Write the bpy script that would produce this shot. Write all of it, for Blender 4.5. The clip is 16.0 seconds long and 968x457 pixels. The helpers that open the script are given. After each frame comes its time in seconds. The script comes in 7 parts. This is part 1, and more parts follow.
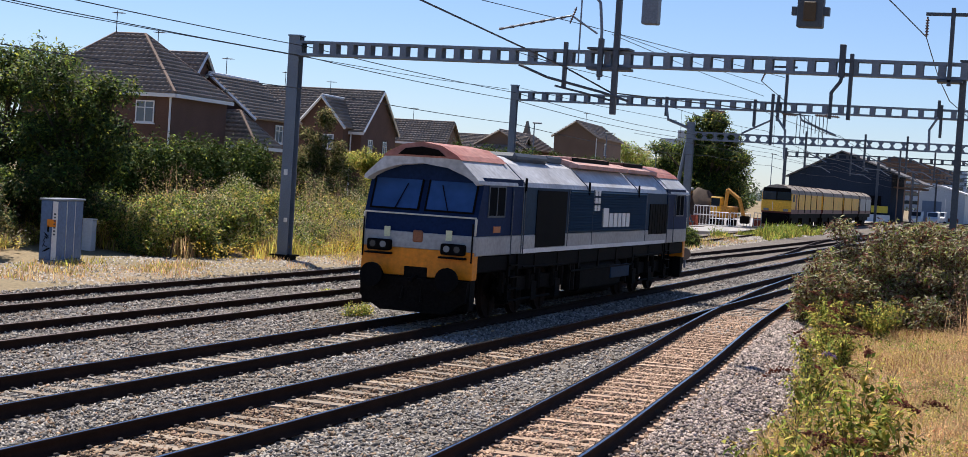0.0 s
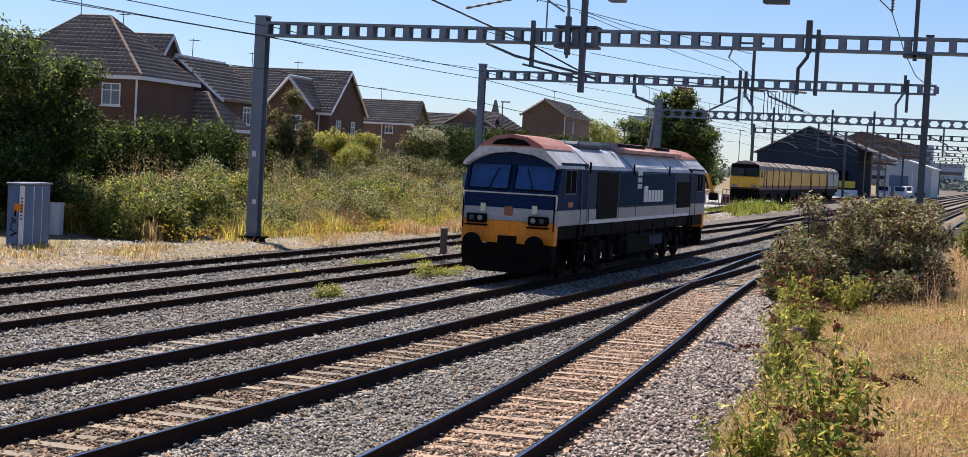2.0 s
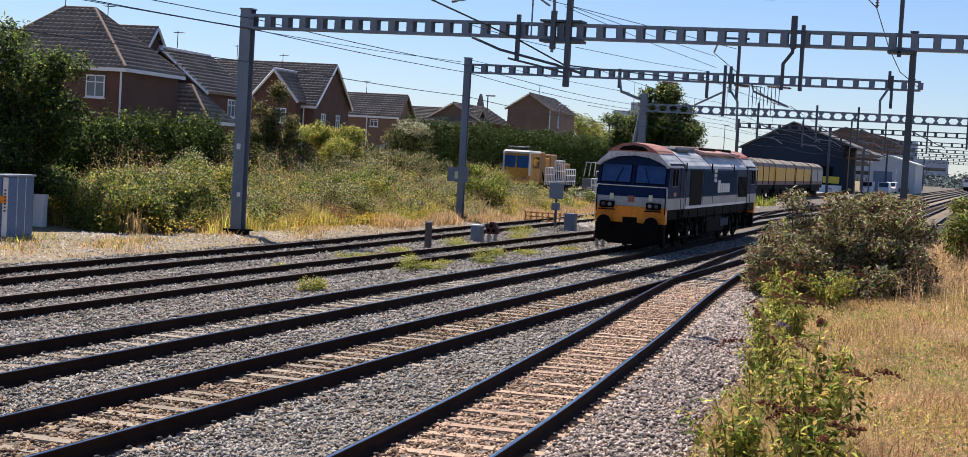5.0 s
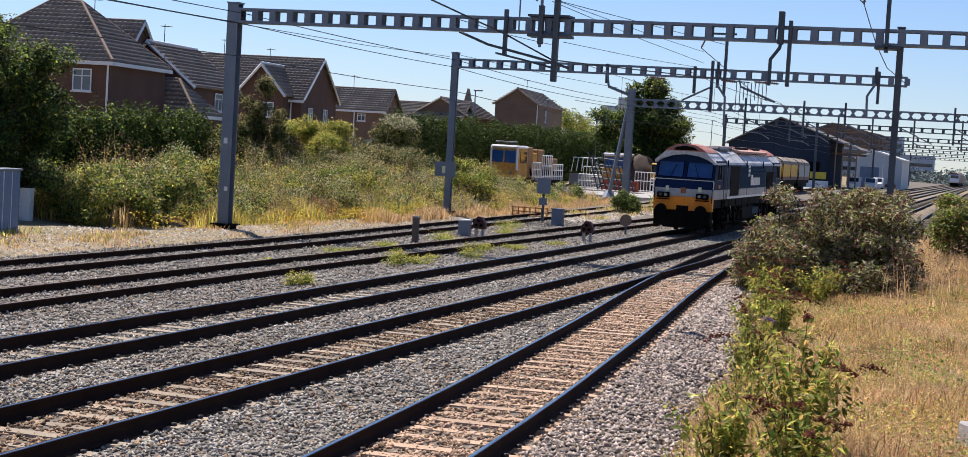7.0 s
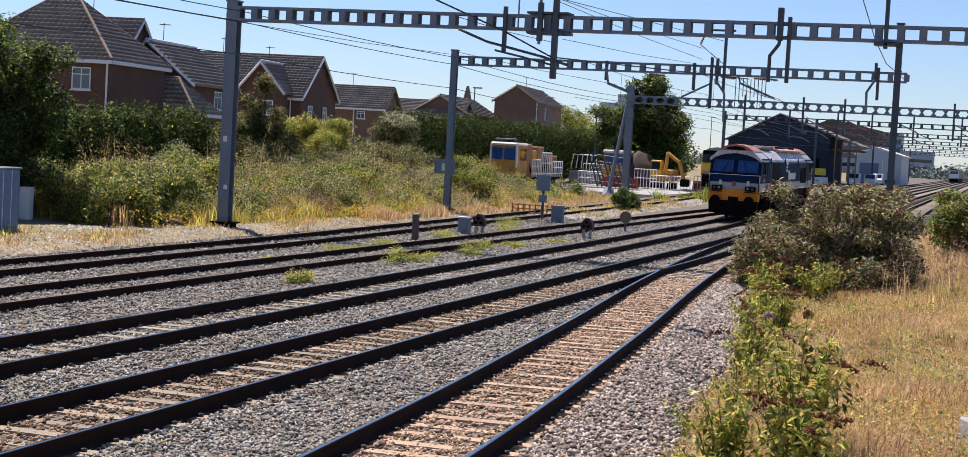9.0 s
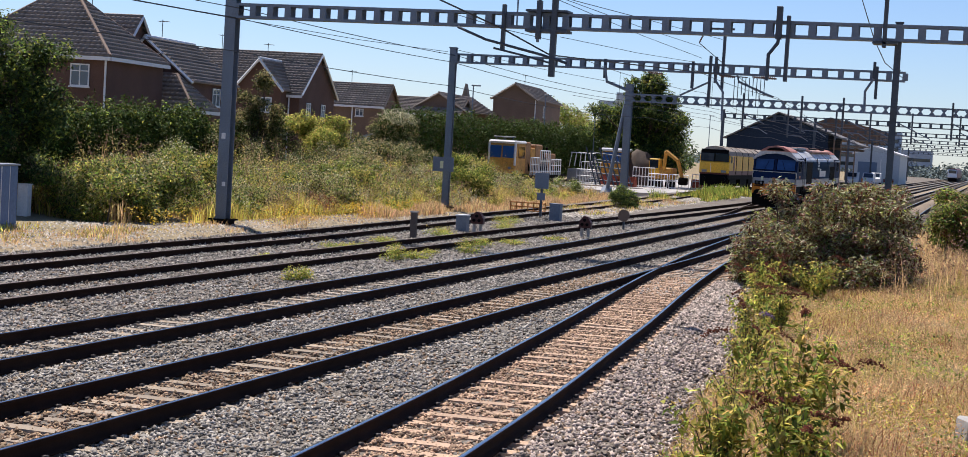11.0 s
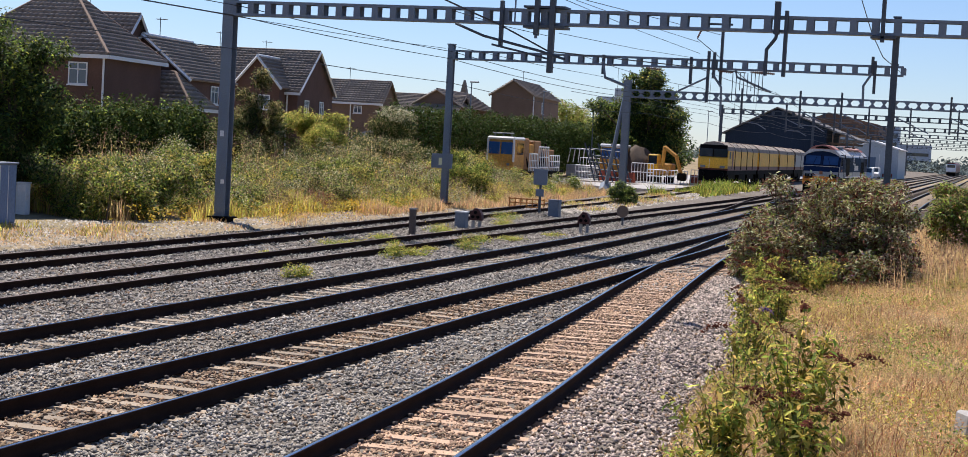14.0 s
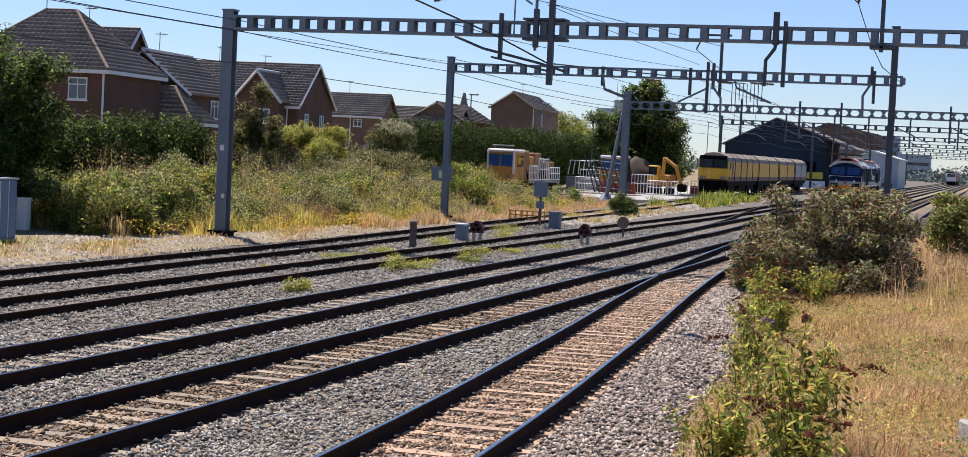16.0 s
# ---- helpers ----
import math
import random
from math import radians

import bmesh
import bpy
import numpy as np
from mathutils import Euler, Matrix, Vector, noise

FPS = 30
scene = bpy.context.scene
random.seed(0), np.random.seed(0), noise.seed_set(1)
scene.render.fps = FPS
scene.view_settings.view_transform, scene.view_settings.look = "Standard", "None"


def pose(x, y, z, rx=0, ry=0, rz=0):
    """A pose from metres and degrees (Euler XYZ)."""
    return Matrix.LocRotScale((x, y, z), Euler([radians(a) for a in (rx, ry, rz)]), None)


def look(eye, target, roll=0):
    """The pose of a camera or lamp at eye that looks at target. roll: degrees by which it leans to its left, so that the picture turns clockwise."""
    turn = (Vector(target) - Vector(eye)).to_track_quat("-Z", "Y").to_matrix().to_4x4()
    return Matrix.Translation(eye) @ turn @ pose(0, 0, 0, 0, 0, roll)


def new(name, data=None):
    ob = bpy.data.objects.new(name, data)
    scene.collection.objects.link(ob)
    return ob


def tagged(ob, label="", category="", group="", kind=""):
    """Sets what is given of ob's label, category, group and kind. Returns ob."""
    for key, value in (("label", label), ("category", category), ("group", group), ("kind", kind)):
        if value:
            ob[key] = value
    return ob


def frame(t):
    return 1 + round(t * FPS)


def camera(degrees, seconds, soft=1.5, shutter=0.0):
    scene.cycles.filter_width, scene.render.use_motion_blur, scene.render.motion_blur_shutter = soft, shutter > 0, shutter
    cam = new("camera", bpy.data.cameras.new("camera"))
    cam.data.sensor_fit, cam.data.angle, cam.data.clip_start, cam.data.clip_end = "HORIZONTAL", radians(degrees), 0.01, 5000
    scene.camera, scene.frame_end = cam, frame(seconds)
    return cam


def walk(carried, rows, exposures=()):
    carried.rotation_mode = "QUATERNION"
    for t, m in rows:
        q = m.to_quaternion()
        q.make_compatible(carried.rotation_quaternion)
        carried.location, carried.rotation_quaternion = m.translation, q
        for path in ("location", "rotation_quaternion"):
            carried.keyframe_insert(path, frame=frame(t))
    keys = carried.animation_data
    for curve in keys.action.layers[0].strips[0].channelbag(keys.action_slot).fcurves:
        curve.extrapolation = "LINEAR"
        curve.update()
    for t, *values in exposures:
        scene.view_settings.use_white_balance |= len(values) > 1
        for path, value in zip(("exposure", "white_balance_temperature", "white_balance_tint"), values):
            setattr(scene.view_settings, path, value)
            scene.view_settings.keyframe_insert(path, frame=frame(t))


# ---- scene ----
# ---------- camera and its path ----------
cam = camera(33.68, 16.0, soft=0.7)
EYE = Vector((0.0, 0.0, 3.212))
# seconds, heading, tilt and lean in degrees
TURNS = [(0, -19.809, 1.836, 3.618), (0.5, -19.254, 2.101, 2.907), (1, -19.032, 2.35, 2.798), (1.5, -18.763, 2.453, 2.883),
         (2, -18.676, 2.515, 3.0), (2.5, -18.601, 2.496, 2.864), (3, -18.525, 2.517, 2.858), (3.5, -18.485, 2.497, 2.954),
         (4, -18.386, 2.552, 3.129), (6.5, -17.746, 2.862, 3.326), (7, -17.649, 2.865, 3.394), (7.5, -17.648, 2.904, 3.413),
         (8, -17.682, 2.892, 3.416), (8.5, -17.698, 2.92, 3.162), (9, -17.638, 2.96, 3.209), (11.5, -17.573, 3.076, 3.377),
         (12, -17.542, 3.115, 3.276), (12.5, -17.551, 3.123, 3.225), (13, -17.547, 3.082, 3.273), (13.5, -17.51, 3.116, 3.277),
         (14, -17.523, 3.159, 3.121), (14.5, -17.457, 3.119, 3.063), (15, -17.481, 3.09, 2.927), (15.5, -17.516, 2.928, 2.802),
         (16, -17.565, 2.716, 2.729)]


def facing(heading, tilt, lean):
    h, p = radians(heading), radians(tilt)
    return look(EYE, EYE + Vector((math.sin(h) * math.cos(p), math.cos(h) * math.cos(p), -math.sin(p))), lean)


walk(cam, [(t, facing(h, p, r)) for t, h, p, r in TURNS], exposures=[(0, 0.51, 6090, 15), (16, 0.51, 6090, 15)])

# ---------- world and sun ----------
SUN_FROM = Vector((-0.44, 0.41, 1.0)).normalized()
world = bpy.data.worlds.new("sky")
scene.world = world
world.use_nodes = True
wn = world.node_tree
sky = wn.nodes.new("ShaderNodeTexSky")
sky.sky_type = "NISHITA"
sky.sun_disc = False
sky.sun_elevation = math.asin(SUN_FROM.z)
sky.sun_rotation = math.atan2(SUN_FROM.x, SUN_FROM.y)
sky.altitude = 300
sky.air_density, sky.dust_density, sky.ozone_density = 1.0, 0.1, 1.9
cool = wn.nodes.new("ShaderNodeMix")
cool.data_type, cool.blend_type = "RGBA", "MULTIPLY"
cool.inputs[0].default_value = 1.0
cool.inputs[7].default_value = (0.86, 0.96, 1.17, 1.0)
wn.links.new(sky.outputs[0], cool.inputs[6])
wn.links.new(cool.outputs[2], wn.nodes["Background"].inputs[0])
wn.nodes["Background"].inputs[1].default_value = 0.070
sun = new("sun", bpy.data.lights.new("sun", "SUN"))
sun.data.energy, sun.data.angle, sun.data.color = 5.0, radians(0.55), (1.0, 0.91, 0.76)
sun.matrix_world = look(SUN_FROM * 100, (0, 0, 0))

# ---------- materials ----------
MATS = {}


def mat(name, color, rough=0.7, metal=0.0, vary=0.25, scale=4.0, bump=0.2, fine=40.0, tint=None, island=0.0, leafy=0.0, spec=0.4, hue=1.0, each=0.0):
    """Procedural surface: a base colour, broad stains, fine grain and relief."""
    if name in MATS:
        return MATS[name]
    m = bpy.data.materials.new(name)
    m.use_nodes = True
    nt = m.node_tree
    N, L = nt.nodes, nt.links
    b = N["Principled BSDF"]
    b.inputs["Roughness"].default_value = rough
    b.inputs["Metallic"].default_value = metal
    b.inputs["Specular IOR Level"].default_value = spec
    co = N.new("ShaderNodeTexCoord")
    n1, n2 = N.new("ShaderNodeTexNoise"), N.new("ShaderNodeTexNoise")
    n1.inputs["Scale"].default_value, n2.inputs["Scale"].default_value = scale * 0.25, fine
    n1.inputs["Detail"].default_value, n2.inputs["Detail"].default_value = 6, 4
    for n in (n1, n2):
        L.new(co.outputs["Object"], n.inputs["Vector"])
    r1 = N.new("ShaderNodeMapRange")
    r1.inputs[1].default_value, r1.inputs[2].default_value = 0.3, 0.7
    L.new(n1.outputs[0], r1.inputs[0])
    mix = N.new("ShaderNodeMix")
    mix.data_type = "RGBA"
    other = tint or tuple(c * (1 - vary) for c in color)
    mix.inputs[6].default_value, mix.inputs[7].default_value = (*color, 1), (*other, 1)
    L.new(r1.outputs[0], mix.inputs[0])
    hsv = N.new("ShaderNodeHueSaturation")
    L.new(mix.outputs[2], hsv.inputs["Color"])
    r2 = N.new("ShaderNodeMapRange")
    r2.inputs[1].default_value, r2.inputs[2].default_value = 0.25, 0.75
    r2.inputs[3].default_value, r2.inputs[4].default_value = 1 - vary, 1 + vary
    L.new(n2.outputs[0], r2.inputs[0])
    last = r2.outputs[0]
    if island:
        g = N.new("ShaderNodeNewGeometry")
        r3 = N.new("ShaderNodeMapRange")
        r3.inputs[3].default_value, r3.inputs[4].default_value = 1 - island, 1 + island
        L.new(g.outputs["Random Per Island"], r3.inputs[0])
        mul = N.new("ShaderNodeMath")
        mul.operation = "MULTIPLY"
        L.new(last, mul.inputs[0])
        L.new(r3.outputs[0], mul.inputs[1])
        last = mul.outputs[0]
        rh = N.new("ShaderNodeMapRange")
        rh.inputs[3].default_value, rh.inputs[4].default_value = 0.5 - island * 0.07 * hue, 0.5 + island * 0.05 * hue
        nw = N.new("ShaderNodeTexWhiteNoise")
        nw.noise_dimensions = "1D"
        L.new(g.outputs["Random Per Island"], nw.inputs["W"])
        L.new(nw.outputs[0], rh.inputs[0])
        L.new(rh.outputs[0], hsv.inputs["Hue"])
    if each:
        oi, r4, m4 = N.new("ShaderNodeObjectInfo"), N.new("ShaderNodeMapRange"), N.new("ShaderNodeMath")
        r4.inputs[3].default_value, r4.inputs[4].default_value = 1 - each, 1 + each
        m4.operation = "MULTIPLY"
        L.new(oi.outputs["Random"], r4.inputs[0])
        L.new(last, m4.inputs[0])
        L.new(r4.outputs[0], m4.inputs[1])
        last = m4.outputs[0]
    L.new(last, hsv.inputs["Value"])
    L.new(hsv.outputs[0], b.inputs["Base Color"])
    if bump:
        bp = N.new("ShaderNodeBump")
        bp.inputs["Strength"].default_value, bp.inputs["Distance"].default_value = bump, 0.02
        L.new(n2.outputs[0], bp.inputs["Height"])
        L.new(bp.outputs[0], b.inputs["Normal"])
    if leafy:
        tr = N.new("ShaderNodeBsdfTranslucent")
        warm = N.new("ShaderNodeHueSaturation")
        warm.inputs["Hue"].default_value, warm.inputs["Value"].default_value = 0.48, 1.5
        L.new(hsv.outputs[0], warm.inputs["Color"])
        L.new(warm.outputs[0], tr.inputs["Color"])
        mx = N.new("ShaderNodeMixShader")
        mx.inputs[0].default_value = leafy
        L.new(b.outputs[0], mx.inputs[1])
        L.new(tr.outputs[0], mx.inputs[2])
        L.new(mx.outputs[0], N["Material Output"].inputs["Surface"])
    MATS[name] = m
    return m


def glass_mat(name, color=(0.02, 0.03, 0.04), rough=0.05):
    m = mat(name, color, rough, 0.0, vary=0.1, bump=0.0, spec=0.8)
    return m


BALLAST = mat("ballast_bed", (0.185, 0.168, 0.145), 0.95, vary=0.5, scale=1.2, fine=16, bump=1.0, tint=(0.15, 0.125, 0.10), spec=0.1)
STONE = mat("ballast_stone", (0.325, 0.30, 0.265), 0.85, vary=0.35, scale=1.5, fine=30, bump=0.2, tint=(0.235, 0.21, 0.175), island=0.7, spec=0.2, hue=0.2)
STONE_BROWN = mat("ballast_stone_brown", (0.31, 0.21, 0.13), 0.85, vary=0.3, scale=2, fine=30, bump=0.2, tint=(0.17, 0.12, 0.08), island=0.8, spec=0.2, hue=0.2)
STONE_MAUVE = mat("ballast_stone_mauve", (0.38, 0.315, 0.265), 0.85, vary=0.3, scale=1.5, fine=30, bump=0.2, tint=(0.29, 0.235, 0.20), island=0.8, spec=0.2, hue=0.2)
STONE_PINK = mat("ballast_stone_rusty", (0.42, 0.285, 0.19), 0.85, vary=0.3, scale=2, fine=30, bump=0.2, island=0.7, spec=0.2, hue=0.2)
GROUND = mat("dry_ground", (0.29, 0.215, 0.125), 0.95, vary=0.4, scale=0.6, fine=9, bump=0.6, tint=(0.21, 0.17, 0.085))
RAIL_SIDE = mat("rusty_rail", (0.030, 0.016, 0.011), 0.9, 0.0, vary=0.35, scale=8, fine=60, spec=0.1)
RAIL_TOP = mat("polished_rail_head", (0.34, 0.35, 0.37), 0.2, 1.0, vary=0.15, scale=6, fine=30, bump=0.02)
RAIL_DULL = mat("dull_rail_head", (0.11, 0.075, 0.06), 0.55, 0.6, vary=0.25, scale=6, fine=30, bump=0.05)
CLIP = mat("spring_clip", (0.06, 0.05, 0.045), 0.6, 0.3, vary=0.3)
SLEEPER = mat("concrete_sleeper", (0.37, 0.295, 0.215), 0.9, vary=0.25, scale=6, fine=50, each=0.2)
SLEEPER_RUST = mat("stained_concrete_sleeper", (0.49, 0.335, 0.225), 0.9, vary=0.25, scale=6, fine=50, each=0.2)
SLEEPER_WOOD = mat("wooden_sleeper", (0.13, 0.10, 0.085), 0.9, vary=0.4, scale=6, fine=40, island=0.3)
GALV = mat("galvanised_steel", (0.19, 0.225, 0.275), 0.55, 0.25, vary=0.2, scale=3, fine=25, bump=0.08)
STEEL_DARK = mat("weathered_steel", (0.085, 0.10, 0.12), 0.6, 0.3, vary=0.25, scale=3, fine=25, bump=0.08)
CABLE = mat("contact_wire", (0.05, 0.05, 0.055), 0.6, 0.3, vary=0.1)
INSUL = mat("brown_insulator", (0.16, 0.10, 0.08), 0.4, vary=0.1)
CONCRETE = mat("concrete", (0.40, 0.385, 0.36), 0.9, vary=0.2, scale=1.5, fine=20)
YARD = mat("yard_surface", (0.42, 0.40, 0.38), 0.95, vary=0.2, scale=0.3, fine=3)
NAVY = mat("navy_paint", (0.011, 0.026, 0.080), 0.6, vary=0.2, scale=2, fine=14, bump=0.04, spec=0.05)
STEEL_BLUE = mat("slate_blue_paint", (0.021, 0.047, 0.085), 0.6, vary=0.2, scale=2, fine=14, bump=0.04, spec=0.06)
GREY_PAINT = mat("pale_grey_paint", (0.37, 0.38, 0.38), 0.5, vary=0.22, scale=3, fine=10, bump=0.05, tint=(0.30, 0.29, 0.28))
ROOF_GREY = mat("grey_roof_paint", (0.60, 0.61, 0.62), 0.5, vary=0.25, scale=3, fine=8, tint=(0.38, 0.375, 0.37))
ROOF_RED = mat("faded_red_roof", (0.33, 0.10, 0.075), 0.7, vary=0.3, scale=4, fine=8, tint=(0.42, 0.22, 0.18))
ROOF_PINK = mat("bleached_red_roof", (0.46, 0.235, 0.19), 0.75, vary=0.25, scale=4, fine=8, tint=(0.50, 0.34, 0.30))
ORANGE = mat("warning_orange", (0.78, 0.245, 0.003), 0.45, vary=0.18, scale=4, fine=10, bump=0.04)
BLACK = mat("sooty_black", (0.006, 0.006, 0.0065), 0.7, vary=0.3, scale=6, fine=20, spec=0.04)
OILY = mat("oily_underframe", (0.010, 0.0085, 0.0075), 0.7, vary=0.5, scale=6, fine=20, spec=0.04)
WHITE = mat("white_paint", (0.75, 0.75, 0.74), 0.5, vary=0.1, scale=3, fine=15, bump=0.05)
CREAM = mat("cream_line", (0.62, 0.60, 0.52), 0.5, vary=0.1)
# house panes: reflected sky is painted in as a lighter blue base
PANE_BLUE = mat("sky_lit_pane", (0.10, 0.13, 0.17), 0.1, vary=0.2, bump=0, spec=0.6)
GLASS = glass_mat("dark_glass", (0.02, 0.028, 0.04))
# the blue is the sky's reflection, put into the windscreen colour
CAB_GLASS = mat("sky_sheen_glass", (0.03, 0.085, 0.24), 0.12, vary=0.25, scale=3, fine=3, bump=0.0, spec=0.35)
LAMP = mat("lamp_glass", (0.20, 0.21, 0.22), 0.2, vary=0.05)
HEDGE = mat("hedge_leaf", (0.05, 0.085, 0.018), 0.6, vary=0.2, scale=3, fine=2, bump=0, island=0.7, leafy=0.16, spec=0.05)
CAB_SIDE = mat("dim_side_glass", (0.012, 0.014, 0.016), 0.5, vary=0.1, bump=0, spec=0.0)
BRICK = mat("brown_brick", (0.13, 0.072, 0.052), 0.9, vary=0.25, scale=3, fine=14)
BRICK_PALE = mat("buff_brick", (0.20, 0.135, 0.098), 0.9, vary=0.25, scale=3, fine=14)
TILE = mat("brown_roof_tile", (0.245, 0.20, 0.162), 0.75, vary=0.3, scale=2, fine=5, bump=0.5, spec=0.3, each=0.12, island=0.25, hue=0.2)
UPVC = mat("white_window_frame", (0.72, 0.73, 0.73), 0.4, vary=0.05)
LEAF = mat("green_leaf", (0.18, 0.255, 0.045), 0.55, vary=0.2, scale=3, fine=2, bump=0, island=0.75, leafy=0.5, spec=0.12)
LEAF_DARK = mat("dark_leaf", (0.058, 0.095, 0.03), 0.5, vary=0.2, scale=3, fine=2, bump=0, island=0.7, leafy=0.4, spec=0.12)
LEAF_YEL = mat("yellow_green_leaf", (0.42, 0.40, 0.085), 0.6, vary=0.2, scale=3, fine=2, bump=0, island=0.7, leafy=0.55, spec=0.12)
LEAF_OLIVE = mat("olive_leaf", (0.27, 0.255, 0.10), 0.6, vary=0.25, scale=3, fine=2, bump=0, island=0.7, leafy=0.52, spec=0.12)
STRAW = mat("dry_straw", (0.55, 0.425, 0.20), 0.9, vary=0.3, scale=2, fine=2, bump=0, island=0.55, leafy=0.5, spec=0.1)
RUSTY_WEED = mat("rusty_dock", (0.27, 0.12, 0.055), 0.8, vary=0.2, scale=2, fine=2, bump=0, island=0.4, leafy=0.2)
FLOWER_Y = mat("ragwort_flower", (0.62, 0.46, 0.03), 0.7, vary=0.2, bump=0, island=0.3, leafy=0.2)
FLOWER_P = mat("buddleia_flower", (0.24, 0.13, 0.30), 0.7, vary=0.2, bump=0, island=0.3)
SPIKE = mat("spent_flower_spike", (0.15, 0.062, 0.038), 0.9, vary=0.3, bump=0, island=0.4, leafy=0.3, spec=0.05, hue=0.2)
# grey-green leaf, pale enough to stand in for glints on the bushes
LEAF_PALE = mat("grey_green_glint_leaf", (0.36, 0.37, 0.22), 0.6, vary=0.25, scale=3, fine=2, bump=0, island=0.8, leafy=0.4, spec=0.25)
SPIKE_PALE = mat("withered_flower", (0.27, 0.165, 0.125), 0.9, vary=0.3, bump=0, island=0.6, spec=0.05, hue=0.3)
BARK = mat("bark", (0.09, 0.065, 0.048), 0.9, vary=0.3, scale=8, fine=30, bump=0.5)


# ---------- mesh helpers ----------
def box(bm, x0, x1, y0, y1, z0, z1, bevel=0.0):
    r = bmesh.ops.create_cube(bm, size=1.0)
    for v in r["verts"]:
        v.co = Vector((x0 + (v.co.x + 0.5) * (x1 - x0), y0 + (v.co.y + 0.5) * (y1 - y0), z0 + (v.co.z + 0.5) * (z1 - z0)))
    if bevel:
        es = list({e for v in r["verts"] for e in v.link_edges})
        bmesh.ops.bevel(bm, geom=es, offset=bevel, segments=1, affect="EDGES")
    return r


def beam(bm, a, b, r, sides=6, r2=None):
    """A round bar from a to b."""
    a, b = Vector(a), Vector(b)
    d = b - a
    m = Matrix.Translation((a + b) / 2) @ d.to_track_quat("Z", "Y").to_matrix().to_4x4()
    bmesh.ops.create_cone(bm, cap_ends=True, segments=sides, radius1=r, radius2=r if r2 is None else r2, depth=d.length, matrix=m)


def tube(bm, pts, r, sides=4):
    """A bent round bar through the points, in one piece."""
    rings = []
    for i, p in enumerate(pts):
        p = Vector(p)
        d = (Vector(pts[min(i + 1, len(pts) - 1)]) - Vector(pts[max(i - 1, 0)])).normalized()
        u = d.orthogonal().normalized() if not rings else (last_u - d * last_u.dot(d)).normalized()
        last_u = u
        v = d.cross(u)
        rings.append([bm.verts.new(p + (u * math.cos(a) + v * math.sin(a)) * r) for a in (2 * math.pi * k / sides for k in range(sides))])
    for a, b in zip(rings, rings[1:]):
        for k in range(sides):
            bm.faces.new((a[k], a[(k + 1) % sides], b[(k + 1) % sides], b[k]))
    bm.faces.new(rings[0][::-1])
    bm.faces.new(rings[-1])


def prism(bm, outline, y0, y1, axis="y"):
    """A solid with the outline (pairs) in the plane across the axis."""
    def at(p, t):
        return {"y": (p[0], t, p[1]), "x": (t, p[0], p[1]), "z": (p[0], p[1], t)}[axis]
    a = [bm.verts.new(at(p, y0)) for p in outline]
    b = [bm.verts.new(at(p, y1)) for p in outline]
    n = len(outline)
    for i in range(n):
        bm.faces.new((a[i], a[(i + 1) % n], b[(i + 1) % n], b[i]))
    bm.faces.new(a[::-1])
    bm.faces.new(b)


def mesh_of(name, bm, material, smooth=False):
    bmesh.ops.recalc_face_normals(bm, faces=bm.faces)
    me = bpy.data.meshes.new(name)
    bm.to_mesh(me)
    bm.free()
    me.materials.append(material)
    if smooth:
        me.shade_smooth()
    return me


def part(name, bm, material, parent=None, label="", smooth=False):
    ob = new(name, mesh_of(name, bm, material, smooth))
    if parent is not None:
        ob.parent = parent
    if label:
        tagged(ob, label)
    return ob


def bx(name, dims, material, parent=None, label="", bevel=0.0):
    bm = bmesh.new()
    box(bm, *dims, bevel=bevel)
    return part(name, bm, material, parent, label)


def thing(name, label, category, m=None, group="", kind=""):
    ob = new(name)
    ob.empty_display_size = 0.3
    if m is not None:
        ob.matrix_basis = m
    return tagged(ob, label, category, group, kind)


def mesh_np(name, V, F, material):
    """A mesh from arrays of vertices and equal-sided faces."""
    me = bpy.data.meshes.new(name)
    V, F = np.asarray(V, np.float32), np.asarray(F, np.int32)
    k = F.shape[1]
    me.vertices.add(len(V))
    me.vertices.foreach_set("co", V.ravel())
    me.loops.add(F.size)
    me.loops.foreach_set("vertex_index", F.ravel())
    me.polygons.add(len(F))
    me.polygons.foreach_set("loop_start", np.arange(0, F.size, k, dtype=np.int32))
    me.update(calc_edges=True)
    me.materials.append(material)
    return me


def leaves(name, P, size, material, rng, droop=0.3, slim=0.45):
    """Folded four-cornered leaves at the points P."""
    n = len(P)
    a = rng.uniform(0, 2 * np.pi, n)
    e = rng.normal(-droop, 0.55, n)
    d = np.stack([np.cos(a) * np.cos(e), np.sin(a) * np.cos(e), np.sin(e)], 1)
    s = np.stack([-np.sin(a), np.cos(a), rng.normal(0, 0.5, n)], 1)
    s /= np.linalg.norm(s, axis=1)[:, None]
    up = np.cross(d, s)
    l = (size * rng.uniform(0.6, 1.4, n))[:, None]
    V = np.stack([P, P + d * l * 0.5 + s * l * slim * 0.5 + up * l * 0.1, P + d * l, P + d * l * 0.5 - s * l * slim * 0.5 + up * l * 0.1], 1).reshape(-1, 3)
    i = np.arange(n)[:, None] * 4
    F = np.concatenate([i + [0, 1, 2], i + [0, 2, 3]], 1).reshape(-1, 3)
    return mesh_np(name, V, F, material)


